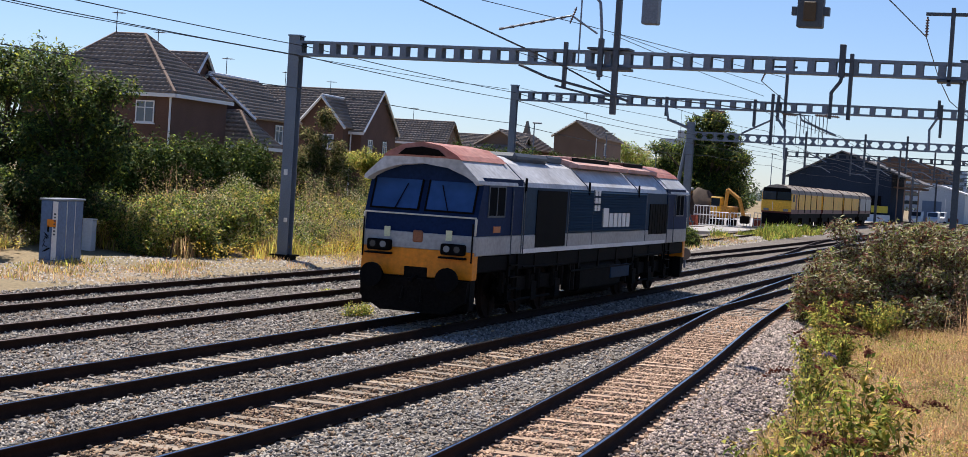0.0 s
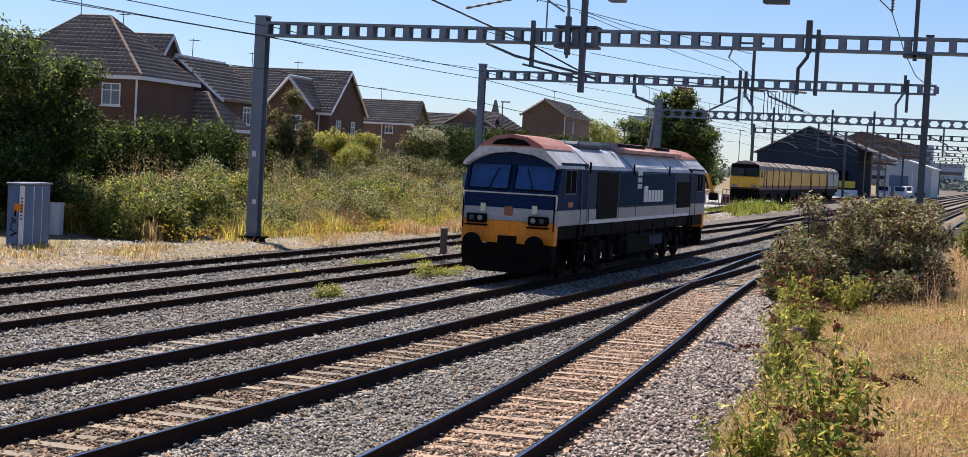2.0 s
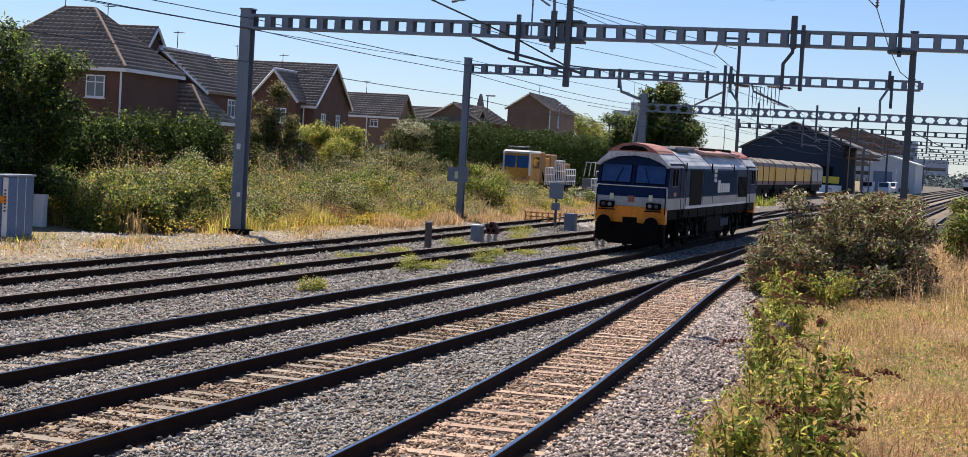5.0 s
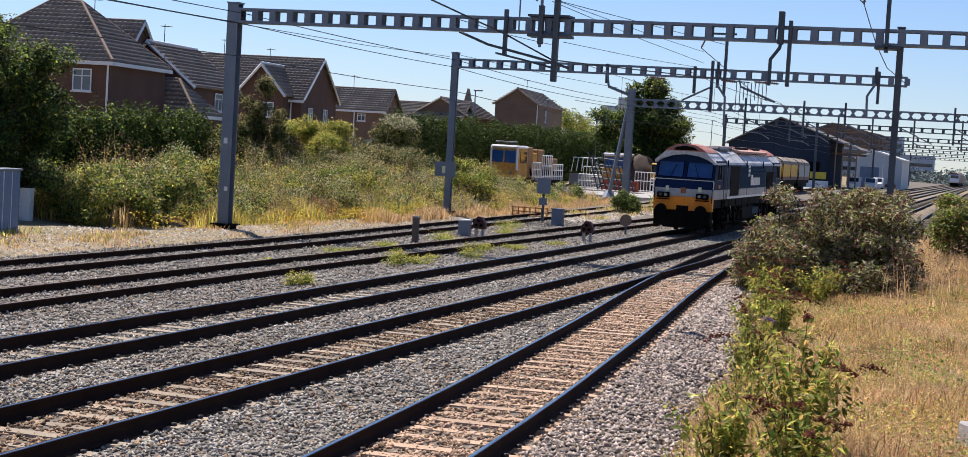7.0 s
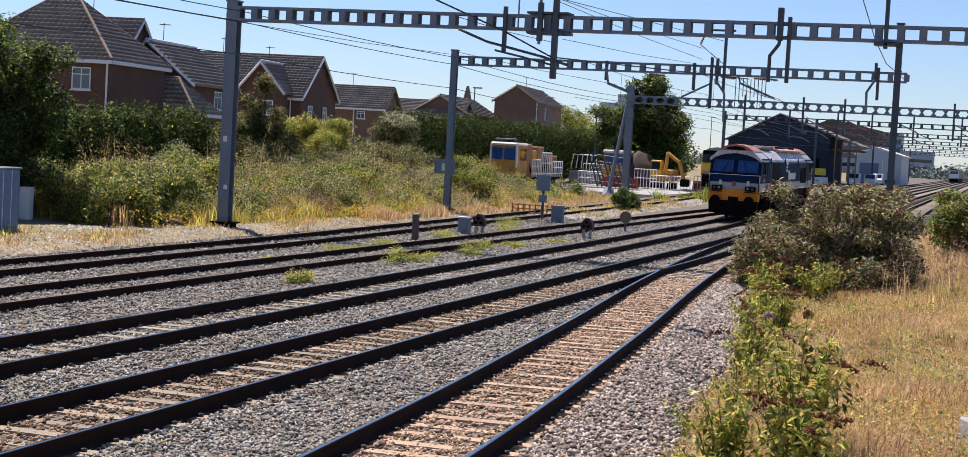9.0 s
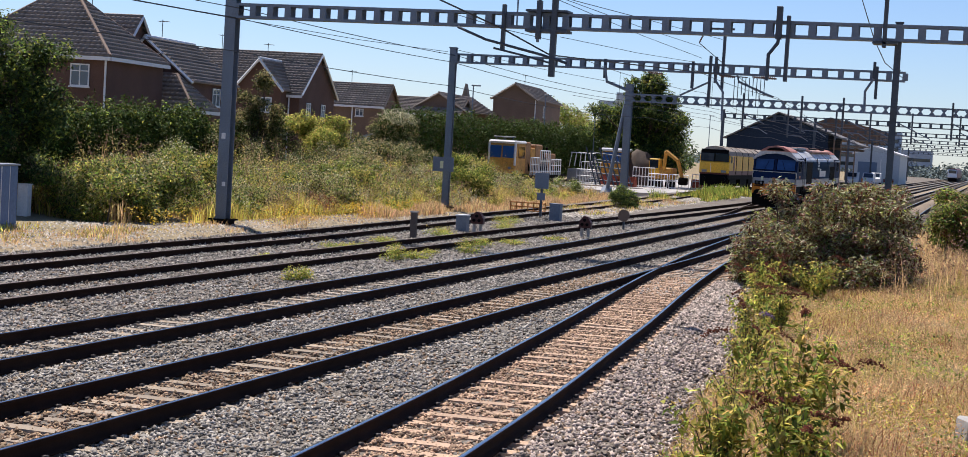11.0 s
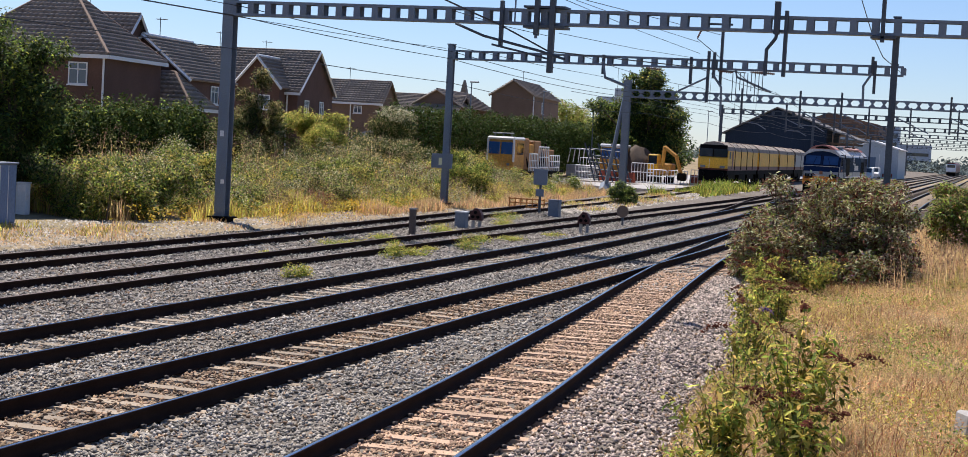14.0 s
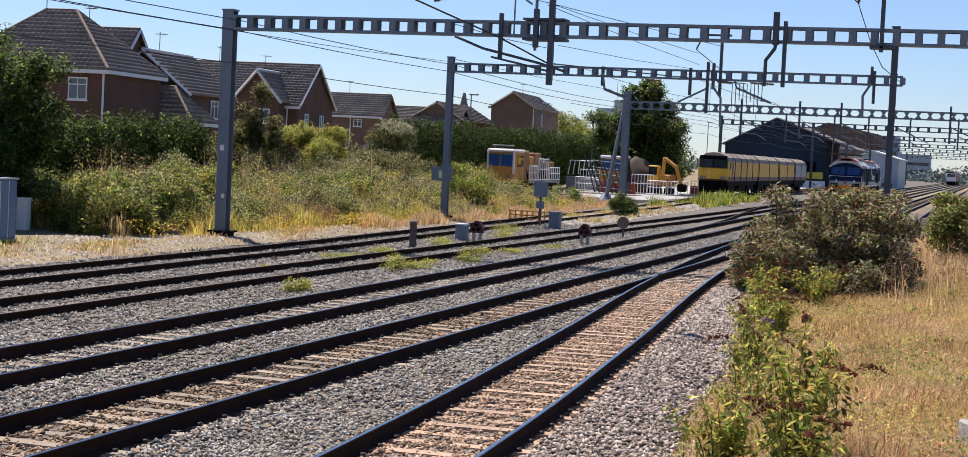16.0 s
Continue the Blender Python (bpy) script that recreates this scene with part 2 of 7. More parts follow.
def blades(name, P, height, material, rng, width=0.012, lean=0.35):
    """Grass blades rooted at P, each of two bent pieces."""
    n = len(P)
    a = rng.uniform(0, 2 * np.pi, n)
    h = (np.asarray(height) * rng.uniform(0.5, 1.3, n))[:, None]
    d = np.stack([np.cos(a), np.sin(a), np.zeros(n)], 1)
    b = rng.uniform(0, 2 * np.pi, n)
    s = np.stack([np.cos(b), np.sin(b), np.zeros(n)], 1) * width
    k = rng.uniform(0.05, lean, n)[:, None]
    up = np.array([0, 0, 1.0])
    mid = P + up * h * 0.55 + d * h * k * 0.35
    tip = P + up * h * (1 - 0.3 * k) + d * h * k
    V = np.stack([P - s, P + s, mid + s * 0.8, mid - s * 0.8, tip], 1).reshape(-1, 3)
    i = np.arange(n)[:, None] * 5
    F = np.concatenate([i + [0, 1, 2], i + [0, 2, 3], i + [3, 2, 4]], 1).reshape(-1, 3)
    return mesh_np(name, V, F, material)


def clump_points(blobs, n, rng, shell=0.55, rough=0.25):
    """Points in the outer part of a heap of uneven blobs (x, y, z, rx, ry, rz)."""
    B = np.array(blobs, float)
    w = (B[:, 3] * B[:, 4] * B[:, 5]) ** 0.67
    k = rng.choice(len(B), n, p=w / w.sum())
    d = rng.normal(0, 1, (n, 3))
    d /= np.linalg.norm(d, axis=1)[:, None]
    lump = 1 + rough * (np.sin(d[:, 0] * 5 + k * 1.7) * np.sin(d[:, 1] * 6 + k) + 0.7 * np.sin(d[:, 2] * 8 + d[:, 0] * 7 + k * 2.3))
    r = (shell + (1 - shell) * rng.uniform(0, 1, n) ** 0.7) * lump
    P = B[k, :3] + d * B[k, 3:6] * r[:, None]
    return P


# ---------- line of the tracks ----------
GAUGE = 1.505
TRACKS = {
    "A1": [(-10.0, -20.75), (45.0, -20.85), (54.9, -21.17), (63.5, -21.32), (70.7, -21.35), (95.9, -21.19), (115.0, -21.6), (128.0, -22.5), (142.0, -23.3), (160.0, -23.4), (260.0, -23.4)],
    "A2": [(-10.0, -17.1), (59.7, -16.92), (116.5, -14.97), (799.1, -14.83)],
    "B": [(-10.0, -13.05), (59.7, -13.0), (77.5, -12.88), (93.6, -12.65), (101.5, -12.48), (115.0, -12.03), (130.0, -11.62), (150.0, -11.45), (799.0, -11.45)],
    "C": [(-10.0, -9.72), (59.7, -9.58), (77.5, -9.32), (93.6, -9.01), (108.9, -8.73), (128.8, -8.54), (799.1, -8.54)],
    "D": [(-12.0, -4.75), (4.0, -5.2), (10.0, -5.45), (16.0, -5.78), (20.0, -6.02), (25.0, -6.42), (30.0, -6.83), (38.0, -7.58), (45.0, -8.15), (52.0, -8.62), (59.7, -8.98), (68.9, -9.25), (77.5, -9.31)],
    "X": [(70.7, -12.81), (77.5, -12.84), (85.8, -13.1), (93.6, -13.58), (101.3, -14.14), (108.9, -14.61), (116.5, -14.84), (124.5, -14.85)],
    "E": [(89.7, -5.1), (124.5, -5.25), (266.4, -5.51), (799.1, -5.51)],
}


def grade(y):
    """The line climbs a little beyond the near gantry."""
    t = min(1, max(0, (y - 50) / 80))
    return 0.36 * t * t * (3 - 2 * t)



def along(rows, y):
    ys, xs = [r[0] for r in rows], [r[1] for r in rows]
    i = max(0, min(len(ys) - 2, sum(1 for v in ys if v <= y) - 1))
    m = []
    for j in range(len(ys)):
        lo, hi = max(0, j - 1), min(len(ys) - 1, j + 1)
        m.append((xs[hi] - xs[lo]) / (ys[hi] - ys[lo]))
    h = ys[i + 1] - ys[i]
    t = min(1, max(0, (y - ys[i]) / h))
    return (xs[i] * (1 + 2 * t) * (1 - t) ** 2 + m[i] * h * t * (1 - t) ** 2 + xs[i + 1] * t * t * (3 - 2 * t) + m[i + 1] * h * t * t * (t - 1))



# ---------- ground ----------
def sheet(name, xs, ys, height, material, label, category, kind="structure"):
    """A ground sheet over the lines xs(y) and ys with a height function."""
    V, F = [], []
    for y in ys:
        row = xs(y) if callable(xs) else xs
        for x in row:
            V.append((x, y, height(x, y)))
    n = len(row)
    for j in range(len(ys) - 1):
        for i in range(n - 1):
            a = j * n + i
            F.append((a, a + 1, a + n + 1, a + n))
    me = mesh_np(name, V, F, material)
    me.shade_smooth()
    return tagged(new(name, me), label, category, kind=kind)


def steps(a, b, n, power=1.0):
    return [a + (b - a) * (i / n) ** power for i in range(n + 1)]


def ground_height(x, y):
    z = -0.42
    if x > -4:
        z += min(0.35, (x + 4) * 0.12)
    if x < -22.5 and y < 110:
        z += 0.29 * min(1, (-22.5 - x) / 1.2)
    if x < -24:
        z += min(1.2, max(0, -30 - x) * 0.06)
    return z + 0.06 * noise.noise((x * 0.35, y * 0.35, 0)) if abs(x) < 80 and -30 < y < 200 else z


sheet("ground", [-3000, -600, -150, -80] + steps(-60, 20, 80) + [40, 150, 600, 3000], [-600, -100, -20] + steps(0, 120, 120) + [130, 145, 160, 190, 240, 320, 500, 900, 1800, 4000],
      ground_height, GROUND, "dry sandy ground with parched grass", "ground")


def right_edge(y):
    """The right edge of the ballast."""
    if y < 16.5:
        return -3.2
    if y < 31:
        return -3.2 - (y - 16.5) * 0.09
    return max(-7.6, -4.5 - (y - 31) * 0.14)


def bed_height(x, y):
    e = right_edge(y)
    if x > e - 0.05:
        return -0.55
    left = -23.6 - max(0, y - 60) * 0.02
    if x < left + 0.05:
        return -0.55
    g = min([abs(x - along(r, y)) for k, r in TRACKS.items() if k != "X" and r[0][0] <= y <= r[-1][0]] or [9])
    old = min(abs(x - along(TRACKS[k], y)) for k in ("A1", "A2")) < 1.3
    base = -0.168 if old else -0.212 if g < 0.64 else -0.238 if g < 1.0 else (-0.185 if g < 1.6 else -0.20)
    return grade(y) + base + 0.022 * noise.noise((x * 1.7, y * 1.7, 3)) + 0.018 * noise.noise((x * 5, y * 5, 7)) - max(0, 0.1 - (e - x) * 0.12)


def bed_xs(y):
    e, left = right_edge(y), -23.6 - max(0, y - 60) * 0.02
    return [left, left + 0.6] + steps(left + 0.8, e - 0.5, 90) + [e - 0.25, e]


sheet("ballast_bed", bed_xs, [-15, 0, 6] + steps(10, 60, 160) + steps(61, 140, 80)[0:] + [160, 200, 260, 340, 500, 900], bed_height, BALLAST,
      "grey crushed stone ballast under the railway tracks", "ballast")

rng = np.random.default_rng(5)


def stones(name, n, y0, y1, material, size, label, near=1.0, left=-23.4, where=None):
    """Loose broken stones over the ballast."""
    y = y0 + (y1 - y0) * rng.uniform(0, 1, n) ** near
    u = rng.uniform(0, 1, n)
    P = []
    for a, b in zip(u, y):
        lo, hi = max(left, -0.74 * b), right_edge(b) - 0.05 + rng.uniform(-0.1, 0.35)
        x = lo + (hi - lo) * a
        if where and not where(x, b):
            continue
        P.append((x, b, max(-0.33, bed_height(x, b)) + rng.uniform(-0.012, 0.016)))
    P = np.array(P)
    n = len(P)
    O = np.array([(1, 0, 0), (-1, 0, 0), (0, 1, 0), (0, -1, 0), (0, 0, 1), (0, 0, -1)], float)
    FO = np.array([(0, 2, 4), (2, 1, 4), (1, 3, 4), (3, 0, 4), (2, 0, 5), (1, 2, 5), (3, 1, 5), (0, 3, 5)])
    s = rng.uniform(0.5, 1.5, (n, 1, 1)) * size
    W = O[None] * rng.uniform(0.6, 1.3, (n, 6, 1)) * s * np.array([1, 0.85, 0.7]) + rng.normal(0, 0.2, (n, 6, 3)) * s
    a = rng.uniform(0, 6.28, n)
    c, t = np.cos(a)[:, None], np.sin(a)[:, None]
    V = np.stack([W[:, :, 0] * c - W[:, :, 1] * t, W[:, :, 0] * t + W[:, :, 1] * c, W[:, :, 2]], 2) + P[:, None]
    F = (np.arange(n)[:, None, None] * 6 + FO[None]).reshape(-1, 3)
    return tagged(new(name, mesh_np(name, V.reshape(-1, 3), F, material)), label, "ballast", kind="stuff")


def four_foot(key, half):
    """True for the points between the rails of one track."""
    return lambda x, y: TRACKS[key][0][0] <= y <= TRACKS[key][-1][0] and abs(x - along(TRACKS[key], y)) < half


in_c, in_d = four_foot("C", 0.72), four_foot("D", 1.0)
shoulder = lambda x, y: x > along(TRACKS["D"], min(y, 79)) + 0.95
grey = lambda x, y: not (in_c(x, y) or in_d(x, y) or shoulder(x, y))
stones("ballast_stones", 104000, 12.3, 40, STONE, 0.033, "loose grey crushed ballast stones", 1.15, where=grey)
stones("ballast_stones", 60000, 12.3, 44, STONE_PINK, 0.033, "rust-stained ballast stones between the rails", 1.15, -8.8, where=in_d)
stones("ballast_stones", 60000, 12.3, 44, STONE_BROWN, 0.034, "brown ballast stones between the rails", 1.15, -10.8, where=in_c)
stones("ballast_stones", 70000, 12.3, 44, STONE_MAUVE, 0.037, "loose mauve-grey ballast stones on the shoulder", 1.1, -9.0, where=shoulder)
stones("ballast_stones", 9000, 12.3, 34, STONE_BROWN, 0.036, "scattered brown ballast stones", 1.15)
stones("ballast_stones", 50000, 38, 80, STONE, 0.042, "loose grey crushed ballast stones", 1.0)

# ---------- tracks ----------
RAIL_OUT = [(-0.07, -0.19), (0.07, -0.19), (0.07, -0.172), (0.012, -0.155), (0.012, -0.045), (0.035, -0.035), (0.035, -0.006), (0.028, 0.0), (-0.028, 0.0), (-0.035, -0.006),
            (-0.035, -0.035), (-0.012, -0.045), (-0.012, -0.155), (-0.07, -0.172)]


def rail(rows, side, parent, shiny, y0=None, y1=None):
    a, b = rows[0][0] if y0 is None else y0, rows[-1][0] if y1 is None else y1
    ys = [a]
    while ys[-1] < b - 0.01:
        ys.append(min(b, ys[-1] + (2.0 if len(rows) > 2 and ys[-1] < 160 else 8.0)))
    n = len(RAIL_OUT)
    V = [(along(rows, y) + side * GAUGE / 2 + px, y, pz + grade(y)) for y in ys for px, pz in RAIL_OUT]
    F = [(j * n + i, j * n + (i + 1) % n, (j + 1) * n + (i + 1) % n, (j + 1) * n + i) for j in range(len(ys) - 1) for i in range(n)]
    me = mesh_np("rail", V, F, RAIL_SIDE)
    me.materials.append(RAIL_TOP if shiny else RAIL_DULL)
    idx = np.array([1 if k % n == 7 else 0 for k in range(len(F))], np.int32)
    me.polygons.foreach_set("material_index", idx)
    ob = new("rail", me)
    ob.parent = parent
    return ob


def sleeper_mesh(name, material, half=1.25, w=0.13):
    bm = bmesh.new()
    prism(bm, [(-w, -0.3), (w, -0.3), (w * 0.82, -0.192), (-w * 0.82, -0.192)], -half, half, axis="x")
    return mesh_of(name, bm, material)


def clip_boxes(P, h):
    """Small spring clips and pads beside the rails at the points P."""
    O = np.array([(x, y, z) for x in (-0.03, 0.03) for y in (-0.03, 0.03) for z in (0, h)], float)
    Q = np.array([(0, 1, 3, 2), (4, 6, 7, 5), (0, 4, 5, 1), (2, 3, 7, 6), (1, 5, 7, 3)])
    V = (P[:, None] + O[None]).reshape(-1, 3)
    F = (np.arange(len(P))[:, None, None] * 8 + Q[None]).reshape(-1, 4)
    return V, F


def track(key, label, material, shiny, far, spacing=0.65, parts=(14, 75), skip=None, jitter=0.01, sides=(-1, 1), starts=None):
    rows = TRACKS[key]
    tr = thing("railway_track", label, "railway track", kind="structure")
    for s in sides:
        rail(rows, s, tr, shiny, y0=(starts or {}).get(s))
    me = sleeper_mesh("sleeper", material)
    y, rest, clips = rows[0][0] + 0.3, [], []
    while y < min(far, rows[-1][0]):
        x = along(rows, y)
        if not (skip and skip(y)):
            slope = (along(rows, y + 0.1) - along(rows, y - 0.1)) / 0.2
            for s in (-1, 1):
                for o in (-0.11, 0.11):
                    clips.append((x + s * GAUGE / 2 + o, y, grade(y) - 0.192))
            if parts[0] <= y <= parts[1]:
                ob = new("sleeper", me)
                ob.parent = tr
                ob.matrix_basis = Matrix.Translation((x + random.uniform(-0.03, 0.03), y, grade(y) + random.uniform(-jitter, jitter))) @ pose(0, 0, 0, 0, 0, -math.degrees(slope) + random.uniform(-0.8, 0.8))
            else:
                rest.append((x, y))
        y += spacing + random.uniform(-0.015, 0.015)
    if rest:
        O = np.array([(a, b, c) for a in (-1.25, 1.25) for b, c in ((-0.13, -0.3), (0.13, -0.3), (0.107, -0.192), (-0.107, -0.192))], float)
        Q = np.array([(0, 1, 5, 4), (1, 2, 6, 5), (2, 3, 7, 6), (3, 0, 4, 7), (0, 3, 2, 1), (4, 5, 6, 7)])
        P = np.array([(x, y, grade(y)) for x, y in rest])
        ob = new("far_sleepers", mesh_np("far_sleepers", (P[:, None] + O[None]).reshape(-1, 3), (np.arange(len(P))[:, None, None] * 8 + Q[None]).reshape(-1, 4), material))
        ob.parent = tr
        tagged(ob, kind="stuff")
    V, F = clip_boxes(np.array(clips), 0.04)
    ob = new("rail_clips", mesh_np("rail_clips", V, F, CLIP))
    ob.parent = tr
    tagged(ob, kind="stuff")
    return tr


track("C", "main line track with polished rails on concrete sleepers", SLEEPER, True, 300, skip=lambda y: 44 < y < 80)
track("B", "main line track on concrete sleepers in grey ballast", SLEEPER, True, 300)
track("D", "diverging track on rust-stained concrete sleepers", SLEEPER_RUST, True, 80, spacing=0.62)
track("A2", "older siding track with brown rails and timber sleepers", SLEEPER_WOOD, False, 260, parts=(24, 60))
track("A1", "rusty siding track bending away into the yard", SLEEPER_WOOD, False, 260, parts=(28, 60))
track("X", "crossover track between two running lines", SLEEPER_WOOD, False, 140, parts=(0, 1))
track("E", "far running line beside the main tracks", SLEEPER, True, 300, parts=(0, 1))

# ---------- overhead line gantries ----------
def mast(parent, x, y, z0, z1, w, material, base=True):
    """A steel H column: two flanges and a web, on a concrete foot."""
    bm = bmesh.new()
    h, f = w / 2, w / 2 - 0.03
    prism(bm, [(x - h, y - h), (x + h, y - h), (x + h, y - f), (x + 0.02, y - f), (x + 0.02, y + f), (x + h, y + f), (x + h, y + h), (x - h, y + h), (x - h, y + f), (x - 0.02, y + f), (x - 0.02, y - f), (x - h, y - f)], z0, z1, axis="z")
    m = part("mast", bm, material, parent)
    bx("mast_cap", (x - h - 0.03, x + h + 0.03, y - h - 0.03, y + h + 0.03, z1, z1 + 0.05), material, parent)
    if base:
        bm = bmesh.new()
        box(bm, x - w / 2 - 0.12, x + w / 2 + 0.12, y - w / 2 - 0.12, y + w / 2 + 0.12, z0 - 0.3, z0 + 0.3, bevel=0.03)
        box(bm, x - w / 2 - 0.2, x + w / 2 + 0.2, y - w / 2 - 0.2, y + w / 2 + 0.2, z0 + 0.3, z0 + 0.36)
        part("mast_foot", bm, BLACK, parent, "black-painted foot of the mast")
    return m


def boom(parent, x0, x1, y, z, depth, material, pitch, hexes=False):
    """A lattice boom: chords above and below on both faces with battens between them."""
    t = depth * 0.17
    for yy in (y - 0.22, y + 0.17):
        for zz in (z - depth / 2, z + depth / 2 - t):
            bx("chord", (x0, x1, yy, yy + 0.05, zz, zz + t), material, parent)
    for zz in (z - depth / 2, z + depth / 2 - 0.02):
        bx("chord_plate", (x0, x1, y - 0.17, y + 0.17, zz + 0.001, zz + 0.019), material, parent)
    n = int((x1 - x0) / pitch)
    bm = bmesh.new()
    w = 0.11 if not hexes else 0.16
    if hexes:
        h = depth / 2 - t
        prism(bm, [(-w * 1.3, -h), (w * 1.3, -h), (w * 0.35, 0), (w * 1.3, h), (-w * 1.3, h), (-w * 0.35, 0)], 0, 0.04)
    else:
        box(bm, -w, w, 0, 0.04, -depth / 2 + t, depth / 2 - t)
    me = mesh_of("batten", bm, material)
    for i in range(n + 1):
        for yy in (-0.215, 0.175):
            ob = new("batten", me)
            ob.parent = parent
            ob.location = (x0 + (x1 - x0) * i / n, y + yy, z)


def gantry(y, xl, xr, zb, depth, pitch, mat_mast, w, top, right=None, hexes=False, x_end=None):
    g = thing("gantry", "grey steel overhead line gantry with a lattice boom", "gantry", group="overhead line gantries")
    mast(g, xl, y, -0.3, top, w, mat_mast)
    if right is not None:
        mast(g, right, y, -0.3, zb + depth / 2 + 0.04, 0.19, STEEL_DARK)
    boom(g, xl + w / 2, xr, y, zb, depth, mat_mast, pitch, hexes)
    return g


def drop(g, x, y, z0, z1, w=0.11, material=None):
    bx("drop_post", (x - w, x + w, y - 0.1, y + 0.1, z0, z1), material or STEEL_DARK, g, bevel=0.01)


G1 = gantry(50.6, -25.64, 3.5, 7.31, 0.52, 0.65, GALV, 0.40, 7.72, right=-3.1)
G2 = gantry(73.5, -25.33, -4.1, 7.25, 0.46, 0.68, GALV, 0.30, 7.72, right=-4.45)
G3 = gantry(120.0, -27.0, 6.0, 7.37, 0.64, 0.8, GALV, 0.52, 8.35, hexes=True, right=5.0)
bm = bmesh.new()
beam(bm, (-28.35, 120, -0.2), (-27.15, 120, 7.4), 0.16, 6)
beam(bm, (-28.35, 119.6, -0.3), (-28.35, 120.4, 0.25), 0.45, 6)
part("raking_strut", bm, GALV, G3, "pale raking strut")
G4 = gantry(147.0, -24.15, 8.0, 7.08, 0.48, 0.9, STEEL_DARK, 0.26, 7.6, right=7.0)
for y, xl in ((190, -20.4), (235, -20.3), (280, -20.3), (330, -20.3), (400, -20.3)):
    gantry(y, xl, 8.0, 7.1, 0.5, 1.1, STEEL_DARK, 0.28, 7.7, right=7.0)


def hook(g, y, pts, r=0.05, material=None):
    """A bent steel tube through the points (x, z)."""
    bm = bmesh.new()
    tube(bm, [(a[0], y, a[1]) for a in pts], r, 6)
    return part("bracket", bm, material or GALV, g)


def insulator(g, a, b, r=0.06):
    a, b = Vector(a), Vector(b)
    bm, d = bmesh.new(), (b - a).normalized()
    u = d.orthogonal().normalized()
    v, rings = d.cross(u), []
    steps_along = [(0.0, 0.45)] + [(0.12 + 0.14 * k + o, q) for k in range(6) for o, q in ((0, 0.45), (0.03, 1.0), (0.06, 1.0), (0.09, 0.45))] + [(1.0, 0.45)]
    for f, q in steps_along:
        rings.append([bm.verts.new(a.lerp(b, f) + (u * math.cos(w) + v * math.sin(w)) * r * q) for w in (math.pi * k / 4 for k in range(8))])
    for p, q in zip(rings, rings[1:]):
        for k in range(8):
            bm.faces.new((p[k], p[(k + 1) % 8], q[(k + 1) % 8], q[k]))
    bm.faces.new(rings[0][::-1])
    bm.faces.new(rings[-1])
    part("insulator", bm, INSUL, g, "ribbed brown insulator")


# posts and brackets that hang from the booms
Y1, Y2 = 50.6, 73.5
drop(G1, -13.93, Y1 - 0.36, 5.5, 9.3, 0.09)
drop(G1, -14.45, Y1 - 0.36, 6.7, 7.95, 0.08)
drop(G1, -15.66, Y1 - 0.3, 6.3, 7.8, 0.055)
hook(G1, Y1 - 0.35, [(-15.2, 7.05), (-15.2, 9.3)], 0.03)
hook(G1, Y1 - 0.4, [(-15.0, 9.6), (-14.55, 9.1), (-14.45, 8.2), (-14.45, 6.6)], 0.055)
hook(G1, Y1 - 0.4, [(-18.0, 8.15), (-17.2, 8.32), (-16.3, 8.5), (-15.5, 8.66), (-14.6, 8.1)], 0.035)
for k in range(7):
    insulator(G1, (-18.0 + k * 0.35, Y1 - 0.4, 8.15 + k * 0.071), (-17.8 + k * 0.35, Y1 - 0.4, 8.19 + k * 0.071), 0.05)
insulator(G1, (-15.35, Y1 - 0.4, 8.95), (-15.55, Y1 - 0.4, 8.4), 0.05)
hook(G1, Y1 - 0.45, [(-17.2, 7.0), (-16.2, 6.62), (-14.3, 6.2), (-13.4, 5.95)], 0.045, STEEL_DARK)
hook(G1, Y1 - 0.5, [(-15.9, 6.35), (-14.9, 6.15), (-14.0, 5.95)], 0.035, STEEL_DARK)
bx("clamp_plate", (-14.9, -13.5, Y1 - 0.42, Y1 + 0.3, 6.94, 7.03), STEEL_DARK, G1)
bx("clamp_plate", (-14.9, -13.5, Y1 - 0.42, Y1 + 0.3, 7.59, 7.66), STEEL_DARK, G1)
drop(G1, -6.71, Y1 - 0.3, 6.98, 8.0, 0.09)
drop(G1, -6.42, Y1 - 0.3, 5.68, 7.72, 0.055)
hook(G1, Y1 - 0.33, [(-6.7, 7.0), (-6.72, 6.86), (-6.98, 6.5), (-6.98, 5.69)], 0.06, STEEL_DARK)
drop(G1, -3.5, Y1 - 0.32, 6.84, 9.2, 0.06)
bx("clamp_plate", (-3.85, -3.1, Y1 - 0.42, Y1 + 0.3, 6.95, 7.02), STEEL_DARK, G1)
bx("cross_arm", (-4.3, -2.9, Y1 - 0.36, Y1 - 0.26, 8.95, 9.05), STEEL_DARK, G1)
insulator(G1, (-4.25, Y1 - 0.3, 8.92), (-4.25, Y1 - 0.3, 8.3), 0.06)
drop(G2, -12.18, Y2 - 0.3, 6.3, 9.35, 0.06)
bx("cross_arm", (-13.2, -11.75, Y2 - 0.36, Y2 - 0.26, 9.03, 9.12), STEEL_DARK, G2)
insulator(G2, (-13.1, Y2 - 0.3, 9.0), (-13.35, Y2 - 0.3, 8.4), 0.06)
